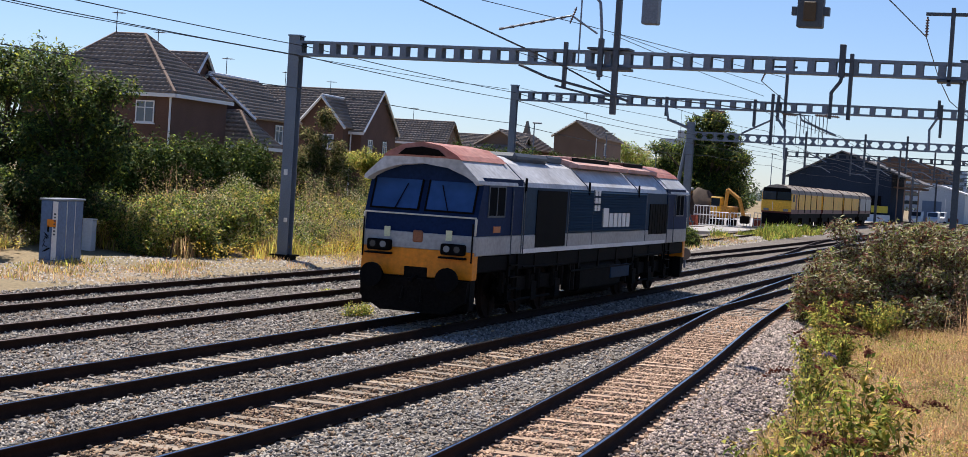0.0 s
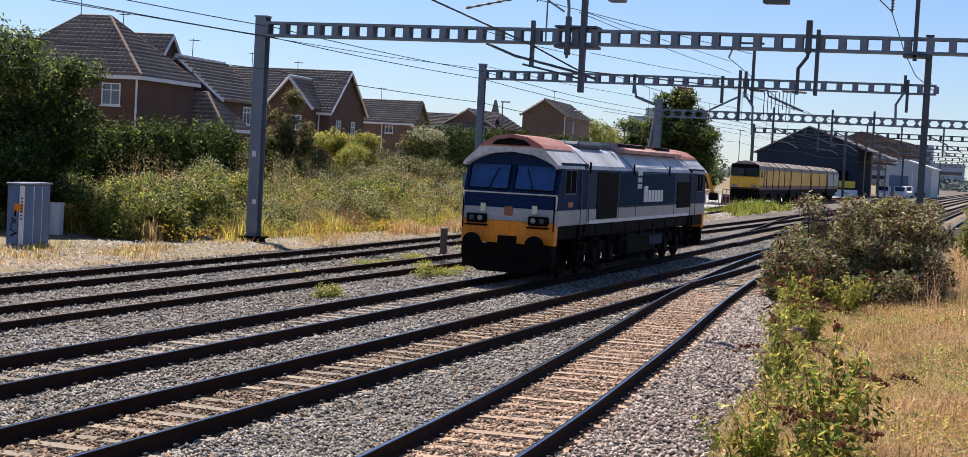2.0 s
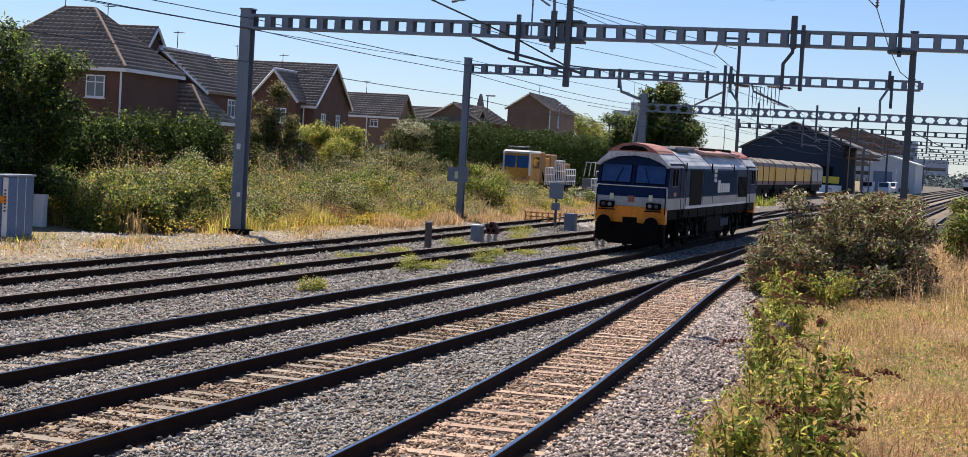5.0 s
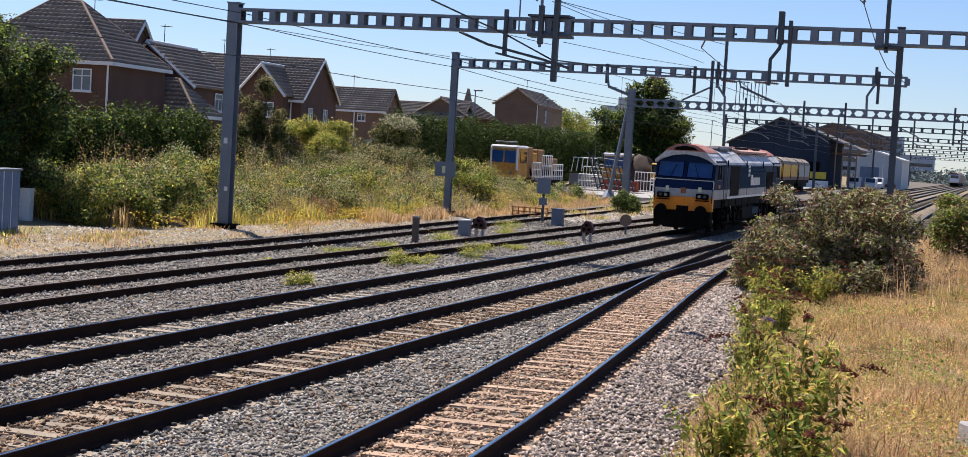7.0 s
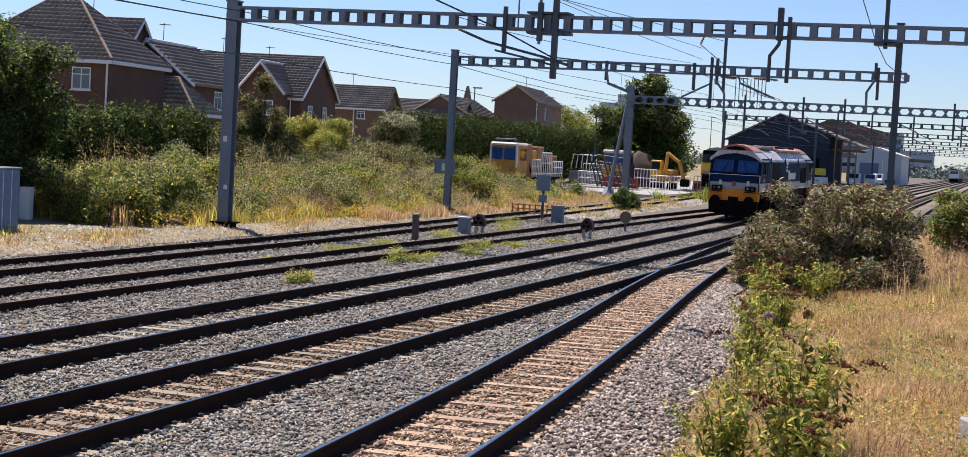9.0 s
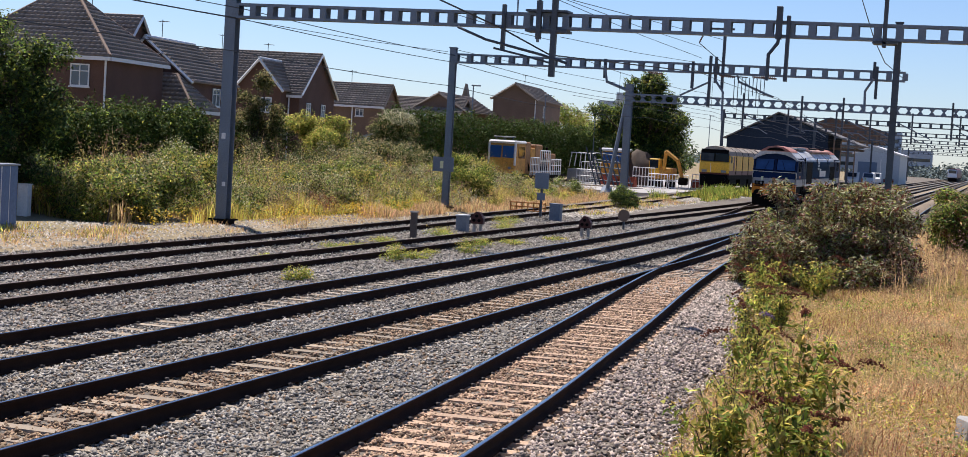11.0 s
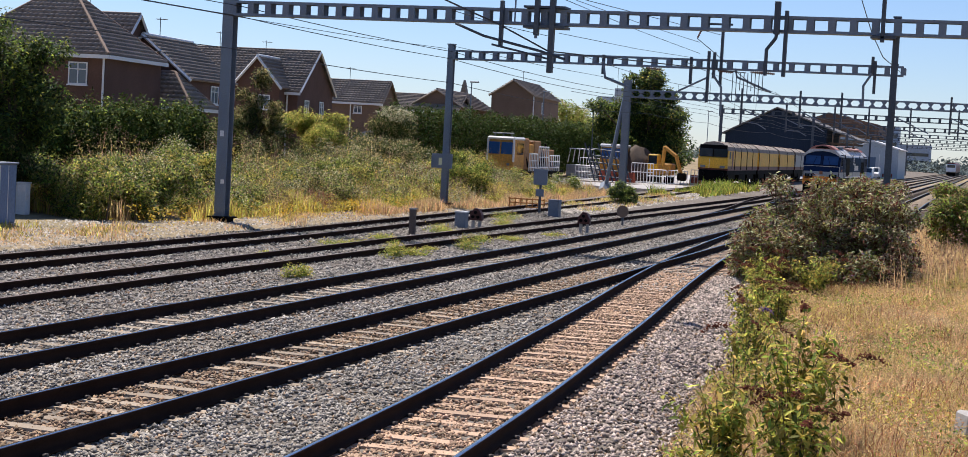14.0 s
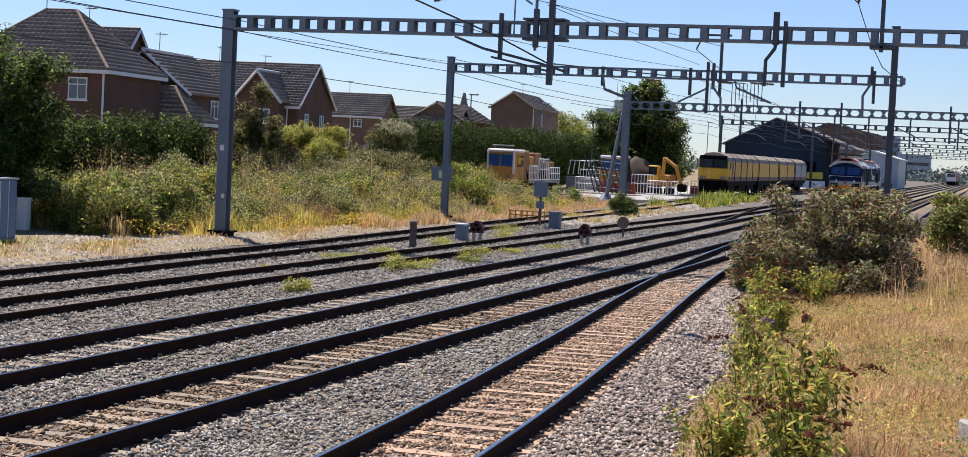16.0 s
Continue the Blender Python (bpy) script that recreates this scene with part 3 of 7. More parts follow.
for x, z0, z1 in ((-13.56, 6.3, 7.55), (-12.76, 5.5, 7.84), (-12.5, 6.6, 7.8), (-5.43, 7.0, 7.85), (-5.31, 6.2, 7.65), (-17.7, 6.6, 7.5)):
    drop(G2, x, Y2 - 0.3, z0, z1, 0.06)
hook(G2, Y2 - 0.4, [(-12.5, 6.75), (-12.1, 6.2), (-12.07, 4.9)], 0.06)
hook(G2, Y2 - 0.45, [(-12.8, 6.6), (-14.06, 5.96)], 0.045)
hook(G2, Y2 - 0.4, [(-11.5, 7.04), (-11.4, 6.7), (-9.81, 6.07)], 0.05)
hook(G2, Y2 - 0.4, [(-5.43, 7.1), (-5.77, 6.53), (-5.74, 5.62)], 0.06)
hook(G2, Y2 - 0.4, [(-17.7, 7.2), (-17.56, 6.44), (-16.49, 6.06)], 0.07)
for x in (-12.3, -10.8, -10.4, -15.6):
    insulator(G2, (x, Y2 - 0.45, 6.95), (x + 0.7, Y2 - 0.45, 6.9), 0.07)
for k in range(9):
    bx("wire_clamp", (-11.6 + k * 0.17, -11.57 + k * 0.17, Y2 - 0.5, Y2 - 0.46, 5.6 + (k % 3) * 0.25, 6.9), STEEL_DARK, G2)
for g, y in ((G3, 120.0), (G4, 147.0)):
    for x in (-18.2, -13.9, -10.9, -7.3, -3.2):
        drop(g, x, y - 0.35, 5.4, 8.1, 0.07)
        hook(g, y - 0.4, [(x, 6.6), (x + 1.6, 5.9)], 0.045)
        hook(g, y - 0.4, [(x, 5.6), (x + 1.2, 5.55), (x + 1.9, 5.15)], 0.035)


# ---------- overhead wires ----------
def wire(pts, r, label):
    bm = bmesh.new()
    tube(bm, pts, r, 4)
    return tagged(part("overhead_wire", bm, CABLE), label, "wire", group="overhead wires")


SUPPORTS = [-8.0, 22.0, 50.6, 73.5, 120.0, 147.0, 190.0, 235.0, 280.0]


def span_points(x, z, sag, first=0, last=9, n=8):
    pts = []
    ys = SUPPORTS[first:last]
    for a, b in zip(ys, ys[1:]):
        for k in range(n):
            t = k / n
            pts.append((x, a + (b - a) * t, z - sag * 4 * t * (1 - t) * ((b - a) / 45) ** 2))
    pts.append((x, ys[-1], z))
    return pts


for z, x in ((5.91, -25.42), (7.06, -25.42), (7.38, -25.2)):
    wire(span_points(x, z, 0.3), 0.018, "slack dark feeder cable strung between the masts")
for x, z in ((-13.05, 6.15), (-9.7, 6.1)):
    wire(span_points(x, z, 0.55, 2), 0.010, "dark catenary wire above the track")
    pts = [(x + (0.2 if i % 2 else -0.2), y, 4.95) for i, y in enumerate(SUPPORTS[2:])]
    wire(pts, 0.009, "dark contact wire above the track")
    bm = bmesh.new()
    for a, b in zip(SUPPORTS[2:], SUPPORTS[3:]):
        for k in range(1, 4):
            t = k / 4
            beam(bm, (x, a + (b - a) * t, 4.95), (x, a + (b - a) * t, z - 0.55 * 4 * t * (1 - t) * ((b - a) / 45) ** 2), 0.006, 4)
    tagged(part("wire_droppers", bm, CABLE), "thin vertical droppers between the wires", "wire", kind="stuff")
wire([(-25.4, 22, 7.0), (-25.3, 36, 6.85), (-25.2, 50.4, 7.0), (-25.4, 62, 7.2), (-25.6, 73.4, 7.54)], 0.014, "thin feeder cable rising along the masts")
wire([(-16.5, 24, 8.6), (-15.7, 50.3, 7.0), (-14.0, 50.2, 6.2), (-11.0, 73.0, 6.9)], 0.028, "heavy dark cable slung across the gantry")
wire([(-19.5, 20, 8.0), (-15.2, 50.2, 8.4), (-12.3, 73.2, 8.6)], 0.014, "thin dark earth wire between the gantries")
wire([(-4.25, 50.2, 8.3), (-4.1, 54, 7.4), (-4.1, 60, 7.0), (-4.2, 73.2, 7.2)], 0.016, "dark wire hanging from the insulator")
wire([(-6.0, 30, 9.4), (-4.6, 44, 8.5), (-4.25, 50.2, 8.3)], 0.016, "dark wire leading to the insulator")
wire([(-13.35, 73.2, 8.4), (-12.9, 90, 6.9), (-12.6, 120, 7.0)], 0.018, "dark wire sloping from the cross arm")
wire([(-13.70, 50.3, 6.80), (-13.66, 61.8, 7.11), (-13.62, 73.3, 7.53)], 0.011, "thin dark registration wire between the gantries")
wire([(-12.92, 46.0, 7.68), (-13.07, 59.6, 7.64), (-13.21, 73.3, 7.72)], 0.011, "thin dark catenary wire sloping between the gantries")
wire([(-13.01, 47.0, 7.79), (-13.12, 60.1, 7.95), (-13.24, 73.3, 8.23)], 0.011, "thin dark catenary wire sloping between the gantries")
wire([(-13.82, 40.0, 6.57), (-13.95, 45.1, 6.58), (-14.08, 50.3, 6.70)], 0.011, "thin dark wire sloping to the drop post")
wire([(-20.64, 60.0, 6.85), (-18.92, 66.7, 6.57), (-17.20, 73.3, 6.41)], 0.011, "thin dark wire beyond the near gantry")

# hanging equipment over the near line
SIGB = thing("signal_span", "signal heads hung from a thin span cable, seen from behind", "signal")
bm = bmesh.new()
tube(bm, [(-33, 34, 9.6), (-20, 34, 9.2), (-8.7, 34, 9.0), (-5.24, 34, 9.0), (5, 34, 9.3)], 0.03, 5)
part("span_cable", bm, CABLE, SIGB)
for x in (-33, 5):
    bx("mast", (x - 0.2, x + 0.2, 33.85, 34.25, -0.4, 9.7), STEEL_DARK, SIGB)
bx("hanger", (-8.72, -8.68, 33.98, 34.02, 7.4, 9.0), STEEL_DARK, SIGB)
bx("equipment_box", (-8.88, -8.52, 33.85, 34.15, 6.75, 7.5), GALV, SIGB, "grey hanging equipment box", bevel=0.02)
bx("hanger", (-5.27, -5.21, 33.98, 34.04, 7.2, 9.0), STEEL_DARK, SIGB)
head = bx("signal_head", (-5.52, -4.98, 33.8, 34.1, 6.77, 7.45), STEEL_DARK, SIGB, "dark grey signal head with side hoods", bevel=0.02)
bx("hood", (-5.64, -5.52, 33.85, 34.05, 7.03, 7.2), STEEL_DARK, head)
bx("hood", (-4.98, -4.86, 33.85, 34.05, 7.03, 7.2), STEEL_DARK, head)
bx("junction_box", (-5.38, -5.12, 33.72, 33.8, 6.9, 7.3), mat("ochre_box", (0.10, 0.065, 0.03), 0.6, vary=0.3), head, "ochre junction box on the back", bevel=0.02)

# ---------- vegetation ----------
def bush(name, label, blobs, n, size, material, extra=(), stems=6, category="bush", kind="", droop=0.3, shell=0.5, rough=0.28, slim=0.45):
    """A leafy bush: stems from the ground and leaves in uneven clumps."""
    B = np.array(blobs, float)
    base = Vector((B[:, 0].mean(), B[:, 1].mean(), ground_height(B[:, 0].mean(), B[:, 1].mean())))
    t = thing(name, label, category, Matrix.Translation(base), kind=kind)
    if stems:
        bm = bmesh.new()
        for i in range(stems):
            b = blobs[i % len(blobs)]
            foot = Vector((b[0], b[1], base.z)) + Vector((random.uniform(-0.3, 0.3), random.uniform(-0.3, 0.3), -0.1)) - base
            tip = Vector((b[0] + random.uniform(-0.5, 0.5) * b[3], b[1] + random.uniform(-0.5, 0.5) * b[4], b[2] + b[5] * 0.3)) - base
            beam(bm, foot, tip, 0.03, 5, 0.012)
        tagged(part("stem", bm, BARK, t), kind="stuff")
    P = clump_points(blobs, n, rng, shell, rough) - np.array(base)
    P = P[P[:, 2] > 0.02]
    ob = new("foliage", leaves("foliage", P, size, material, rng, droop, slim))
    ob.parent = t
    for k, (m2, share, s2) in enumerate(extra):
        P = clump_points(blobs, int(n * share), rng, 0.85, rough) - np.array(base)
        P = P[P[:, 2] > 0.02]
        ob = new("foliage", leaves("foliage", P, s2, m2, rng, droop, slim))
        ob.parent = t
    return t


def tree(name, label, x, y, height, crown, n, size, material, trunk=0.16, extra=(), base_z=None, spread=1.0):
    """A tapered trunk that forks into limbs, each ending in clumps of leaves. crown: blobs relative to the foot."""
    z = ground_height(x, y) if base_z is None else base_z
    t = thing(name, label, "tree", Matrix.Translation((x, y, z)))
    bm = bmesh.new()
    fork = Vector((random.uniform(-0.1, 0.1), 0.05, height * 0.35))
    beam(bm, (0, 0, -0.2), fork, trunk, 8, trunk * 0.7)
    for b in crown:
        tip = Vector(b[:3])
        mid = fork.lerp(tip, 0.5) + Vector((random.uniform(-0.2, 0.2), random.uniform(-0.2, 0.2), -0.2))
        beam(bm, fork, mid, trunk * 0.45, 6, trunk * 0.3)
        beam(bm, mid, tip, trunk * 0.3, 5, trunk * 0.1)
    part("trunk", bm, BARK, t, smooth=True)
    P = clump_points(crown, n, rng, 0.45, 0.35)
    ob = new("crown", leaves("crown", P, size, material, rng))
    ob.parent = t
    for m2, share, s2 in extra:
        ob = new("crown", leaves("crown", clump_points(crown, int(n * share), rng, 0.8, 0.35), s2, m2, rng))
        ob.parent = t
    return t


def heap(x0, x1, y0, y1, z0, z1, n, r, flat=0.8):
    """Random blobs that fill a stretch of hedge or crown."""
    return [(random.uniform(x0, x1), random.uniform(y0, y1), random.uniform(z0, z1), r * random.uniform(0.7, 1.3), r * random.uniform(0.7, 1.3), r * flat * random.uniform(0.7, 1.2)) for _ in range(n)]


# tall dark tree and ivy beside the cabinets
tree("broadleaf_tree", "tall dense green tree beside the trackside cabinets", -32.0, 47.0, 6.5,
     heap(-1.9, 0.7, -1.8, 1.8, 1.2, 5.6, 44, 0.65) + [(-1.4, 0, 5.9, 1.2, 1.2, 1.0), (0.9, 0.6, 3.6, 1.0, 1.2, 1.0)], 22000, 0.17, LEAF_DARK, extra=((LEAF, 0.35, 0.16),))
bush("bush", "dark overgrown bush beside the cabinets", heap(-32.8, -31.6, 43.5, 48, 0.6, 2.3, 14, 0.6), 8000, 0.15, LEAF_DARK, extra=((LEAF_OLIVE, 0.3, 0.11),))
bush("bush", "olive green bush leaning over the cabinets", heap(-30.3, -29.35, 38.2, 39.4, 0.4, 2.2, 9, 0.5), 9000, 0.09, LEAF_OLIVE, extra=((LEAF_DARK, 0.6, 0.09),))
tree("broadleaf_tree", "tall leafy tree behind the cabinets", -36.2, 48.5, 7.0, heap(-2.2, 1.6, -1.8, 1.8, 0.8, 6.2, 44, 0.8), 20000, 0.19, LEAF_DARK, extra=((LEAF, 0.3, 0.18),))
bush("bush", "dark undergrowth beneath the trees", heap(-38.5, -32.5, 44, 50, 0.3, 2.0, 30, 0.8), 16000, 0.17, LEAF_DARK, extra=((LEAF, 0.2, 0.16),))
bush("bush", "dark green bush beside the first cabinet", heap(-31.2, -29.9, 38.4, 40.2, 0.3, 2.5, 16, 0.5), 8000, 0.12, LEAF_DARK, extra=((LEAF_OLIVE, 0.4, 0.12),))
tree("broadleaf_tree", "leafy tree overhanging the trackside cabinets", -32.3, 40.4, 4.6, heap(-0.4, 1.3, -1.6, 1.0, 2.3, 4.4, 22, 0.55), 9000, 0.15, LEAF_DARK, trunk=0.1, extra=((LEAF, 0.3, 0.15),))
bush("bush", "green bramble thicket beside the white equipment box", heap(-30.6, -27.5, 46.6, 52, 0.1, 1.5, 34, 0.55), 12000, 0.13, LEAF, extra=((LEAF_DARK, 0.5, 0.13), (LEAF_OLIVE, 0.5, 0.13), (LEAF_YEL, 0.3, 0.13)))
# clipped hedge before the houses
bush("hedge", "thick dark green garden hedge before the houses", [(-35.1 - 0.17 * i + random.uniform(-.15, .15), 52.5 + i * 0.85, 2.15 + 0.022 * i + random.uniform(-.1, .1), 0.9, 0.9, 1.5 + random.uniform(-.2, .15)) for i in range(27)], 56000, 0.17, HEDGE,
     extra=((LEAF, 0.08, 0.15),), category="hedge", rough=0.27, shell=0.62)
bush("hedge", "long dark evergreen hedge behind the yard", [(-40.9 + 0.06 * i + random.uniform(-.2, .2), 106 + i * 2.0, 3.0, 1.4, 1.6, 2.6 + random.uniform(-.12, .12)) for i in range(30)], 64000, 0.24, HEDGE,
     extra=((LEAF_DARK, 0.05, 0.2),), category="hedge", rough=0.1, shell=0.7)
# small trees and shrubs behind the bank
tree("young_tree", "slender young tree with grey-green leaves", -37.4, 77.0, 6.4, heap(-1.2, 1.1, -1.1, 1.1, 1.4, 4.2, 24, 0.46) + heap(-0.6, 0.5, -0.4, 0.4, 4.2, 6.0, 7, 0.4), 11000, 0.13, LEAF_OLIVE, trunk=0.08, extra=((HEDGE, 0.7, 0.12), (LEAF_PALE, 0.12, 0.1)))
bush("bush", "bright green shrub before the gabled house", heap(-40.2, -37.0, 86, 90, 2.2, 3.9, 12, 0.75), 12000, 0.12, LEAF, extra=((LEAF_YEL, 0.7, 0.12),))
bush("bush", "round pale-topped shrub by the shed", heap(-40.1, -38.2, 101, 104, 2.0, 4.5, 12, 0.8), 12000, 0.12, HEDGE, extra=((LEAF_OLIVE, 0.5, 0.12),))
tagged(new("pale_blossom", leaves("pale_blossom", clump_points([(-39.2, 102.3, 4.7, 1.1, 1.2, 0.5), (-38.6, 102.6, 4.5, 0.8, 0.9, 0.5)], 1800, rng, 0.8), 0.11, LEAF_PALE, rng)), "pale flowering top of the round shrub", "flowers", kind="stuff")
bush("bush", "dark bramble thicket on the bank", heap(-38.0, -34.6, 72, 100, 0.6, 2.7, 70, 0.65), 26000, 0.12, HEDGE, extra=((LEAF_OLIVE, 0.6, 0.12), (LEAF_PALE, 0.25, 0.1)))
bush("bush", "dark leafy shrub beside the gantry mast", heap(-28.9, -27.0, 82, 86, 0.4, 2.3, 22, 0.5), 9000, 0.12, LEAF, extra=((LEAF_YEL, 0.4, 0.1), (HEDGE, 0.6, 0.1)))
bush("bush", "small dark green shrub between the tracks and yard", heap(-20.4, -19.4, 88, 89.5, 0.1, 1.2, 9, 0.42), 6000, 0.09, LEAF_DARK, extra=((LEAF, 0.5, 0.09),))
bush("bush", "green treetops far behind the yard hedge", heap(-52, -42, 190, 205, 4, 8.0, 12, 2.0), 14000, 0.3, LEAF, extra=((LEAF_OLIVE, 0.5, 0.3),), stems=12)
bush("bush", "mixed green shrubs before the gabled house", heap(-40.6, -38.6, 73, 86, 0.8, 3.4, 36, 0.75), 18000, 0.14, HEDGE, extra=((LEAF_OLIVE, 0.5, 0.12), (LEAF, 0.2, 0.12)))
bush("bush", "dark shrubs along the garden fences", heap(-42.5, -39.5, 92, 106, 0.8, 2.6, 14, 1.1), 20000, 0.15, HEDGE, extra=((LEAF_OLIVE, 0.3, 0.15),))
# weeds of the bank: stands of upright stems, brambles between them
def weed_stand(label, x, y, r, h, stems, material, other, head=None, leaf=0.085):
    """Upright leafy stems of uneven height, some with a spent or flowering head."""
    z = ground_height(x, y)
    t = thing("weed_clump", label, "weeds", Matrix.Translation((x, y, z)))
    foot = np.stack([rng.normal(0, r * 0.55, stems), rng.normal(0, r * 0.75, stems), np.zeros(stems)], 1)
    hh = h * rng.uniform(0.45, 1.15, stems)
    bend = rng.normal(0, 0.16, (stems, 2)) * hh[:, None]
    for m, pick in ((material, np.arange(stems) % 3 < 2), (other, np.arange(stems) % 3 == 2)):
        k = np.repeat(np.nonzero(pick)[0], 22)
        u = rng.uniform(0.05, 1.0, len(k)) ** 0.85
        P = foot[k] + rng.normal(0, 0.055, (len(k), 3))
        P[:, :2] += bend[k] * (u ** 2)[:, None]
        P[:, 2] += hh[k] * u
        ob = new("foliage", leaves("foliage", P[P[:, 2] > 0.01], leaf, m, rng, 0.2, 0.38))
        ob.parent = t
    ob = new("stem", blades("stem", foot, hh * 1.05, STRAW, rng, 0.008, 0.3))
    ob.parent = t
    tagged(ob, kind="stuff")
    if head is not None:
        k = np.repeat(np.arange(0, stems, 2), 12)
        P = foot[k] + rng.normal(0, 0.045, (len(k), 3))
        P[:, :2] += bend[k]
        P[:, 2] += hh[k] * 1.02 + rng.uniform(-0.1, 0.12, len(k))
        ob = new("flower_head", leaves("flower_head", P, 0.06, head, rng, 0, 0.7))
        ob.parent = t
        tagged(ob, kind="stuff")
    return t


STANDS = [("yellow-green willowherb stems with dry heads", LEAF_YEL, LEAF, SPIKE_PALE, 1.0), ("fresh green nettles on the bank", LEAF, LEAF_YEL, None, 0.9),
          ("olive weeds and dead stalks on the bank", LEAF_OLIVE, LEAF_YEL, SPIKE_PALE, 1.0), ("yellow ragwort and weeds on the bank", LEAF_YEL, LEAF_OLIVE, FLOWER_Y, 0.7),
          ("rust-brown dock stems among the grass", RUSTY_WEED, LEAF_OLIVE, RUSTY_WEED, 0.8), ("grey-green mugwort on the bank", LEAF_PALE, LEAF_OLIVE, SPIKE_PALE, 1.05)]
ORDER = (0, 1, 2, 0, 3, 5, 0, 2, 1, 4, 0, 2)
for i in range(150):
    y = 42 + 64 * (i / 150) ** 1.2
    u = ((i * 0.618) % 1.0 + random.uniform(-0.1, 0.1))
    front = -31.8 if y < 47.5 else -28.2 if y < 52 else -26.9 if y < 62 else -25.6
    x = front - max(0, u) * (4 if y < 49 else 8.0)
    label, m, e, head, tall = STANDS[ORDER[i % 12]]
    weed_stand(label, x, y, random.uniform(0.6, 1.2), (0.7 + 1.1 * max(0, u)) * tall * (1 + 1.1 * noise.noise((x * 0.45, y * 0.3, 5))) * random.uniform(0.8, 1.2), 52, m, e, head, 0.105)
for i in range(64):
    y = 49.0 + 56 * (i / 64) ** 1.15
    u = (i * 0.381) % 1.0
    x = (-31.0 if y < 47 else -28.6 if y < 53 else -27.4) - u * 6.6
    m, e = ((LEAF, LEAF_OLIVE), (LEAF_OLIVE, LEAF), (LEAF_YEL, LEAF), (LEAF, LEAF_PALE), (LEAF_OLIVE, LEAF_PALE))[i % 5]
    h = 0.5 + 1.3 * u + 0.7 * (i % 3 == 0)
    bush("bramble", "tangled yellow-green bramble on the bank", heap(x - 1.1, x + 1.1, y - 1.3, y + 1.3, 0.1 + 0.5 * u, h, 15, 0.42), 2300, 0.115, m, extra=((e, 0.6, 0.1), (LEAF_PALE, 0.15, 0.09), (HEDGE, 0.45, 0.12)), stems=0, category="bramble", shell=0.25, rough=0.45)
# the big tree behind the mast
tree("broadleaf_tree", "large round dark green tree behind the yard", -32.3, 152.0, 10.6, heap(-4.3, 3.3, -2.8, 2.8, 1.4, 7.6, 60, 1.15) + heap(-2.0, 2.2, -1.6, 1.6, 7.6, 10.6, 18, 0.95) + heap(-0.6, 1.2, -0.6, 0.6, 10.4, 11.2, 4, 0.6), 66000, 0.27, LEAF_DARK, trunk=0.35, extra=((LEAF, 0.3, 0.24), (LEAF_YEL, 0.06, 0.22)))
# bushes on the near side
# the LEAF_PALE share paints bright glints over the olive foliage
bush("bush", "large buddleia bush with spent brown flowers", heap(-6.0, -2.7, 45.5, 52.5, 0.4, 2.45, 64, 0.42) + heap(-6.6, -2.5, 44.3, 48, 0.0, 0.9, 46, 0.5) + heap(-3.6, -2.3, 45, 52, 0.0, 1.6, 20, 0.5) + heap(-6.6, -5.6, 45, 52, 0.0, 1.3, 16, 0.5), 26000, 0.13, LEAF_OLIVE,
     extra=((LEAF_DARK, 0.25, 0.13), (LEAF, 0.4, 0.13), (LEAF_PALE, 0.75, 0.14), (SPIKE, 0.35, 0.17), (SPIKE_PALE, 0.5, 0.15), (FLOWER_P, 0.03, 0.1)), stems=20, slim=0.35)
bush("bush", "green buddleia bush further along the bank", heap(-2.0, 1.6, 61, 69, 0.2, 2.3, 50, 0.5), 15000, 0.15, LEAF, extra=((LEAF_OLIVE, 0.6, 0.15), (LEAF_DARK, 0.4, 0.15), (SPIKE, 0.15, 0.16)), stems=14)


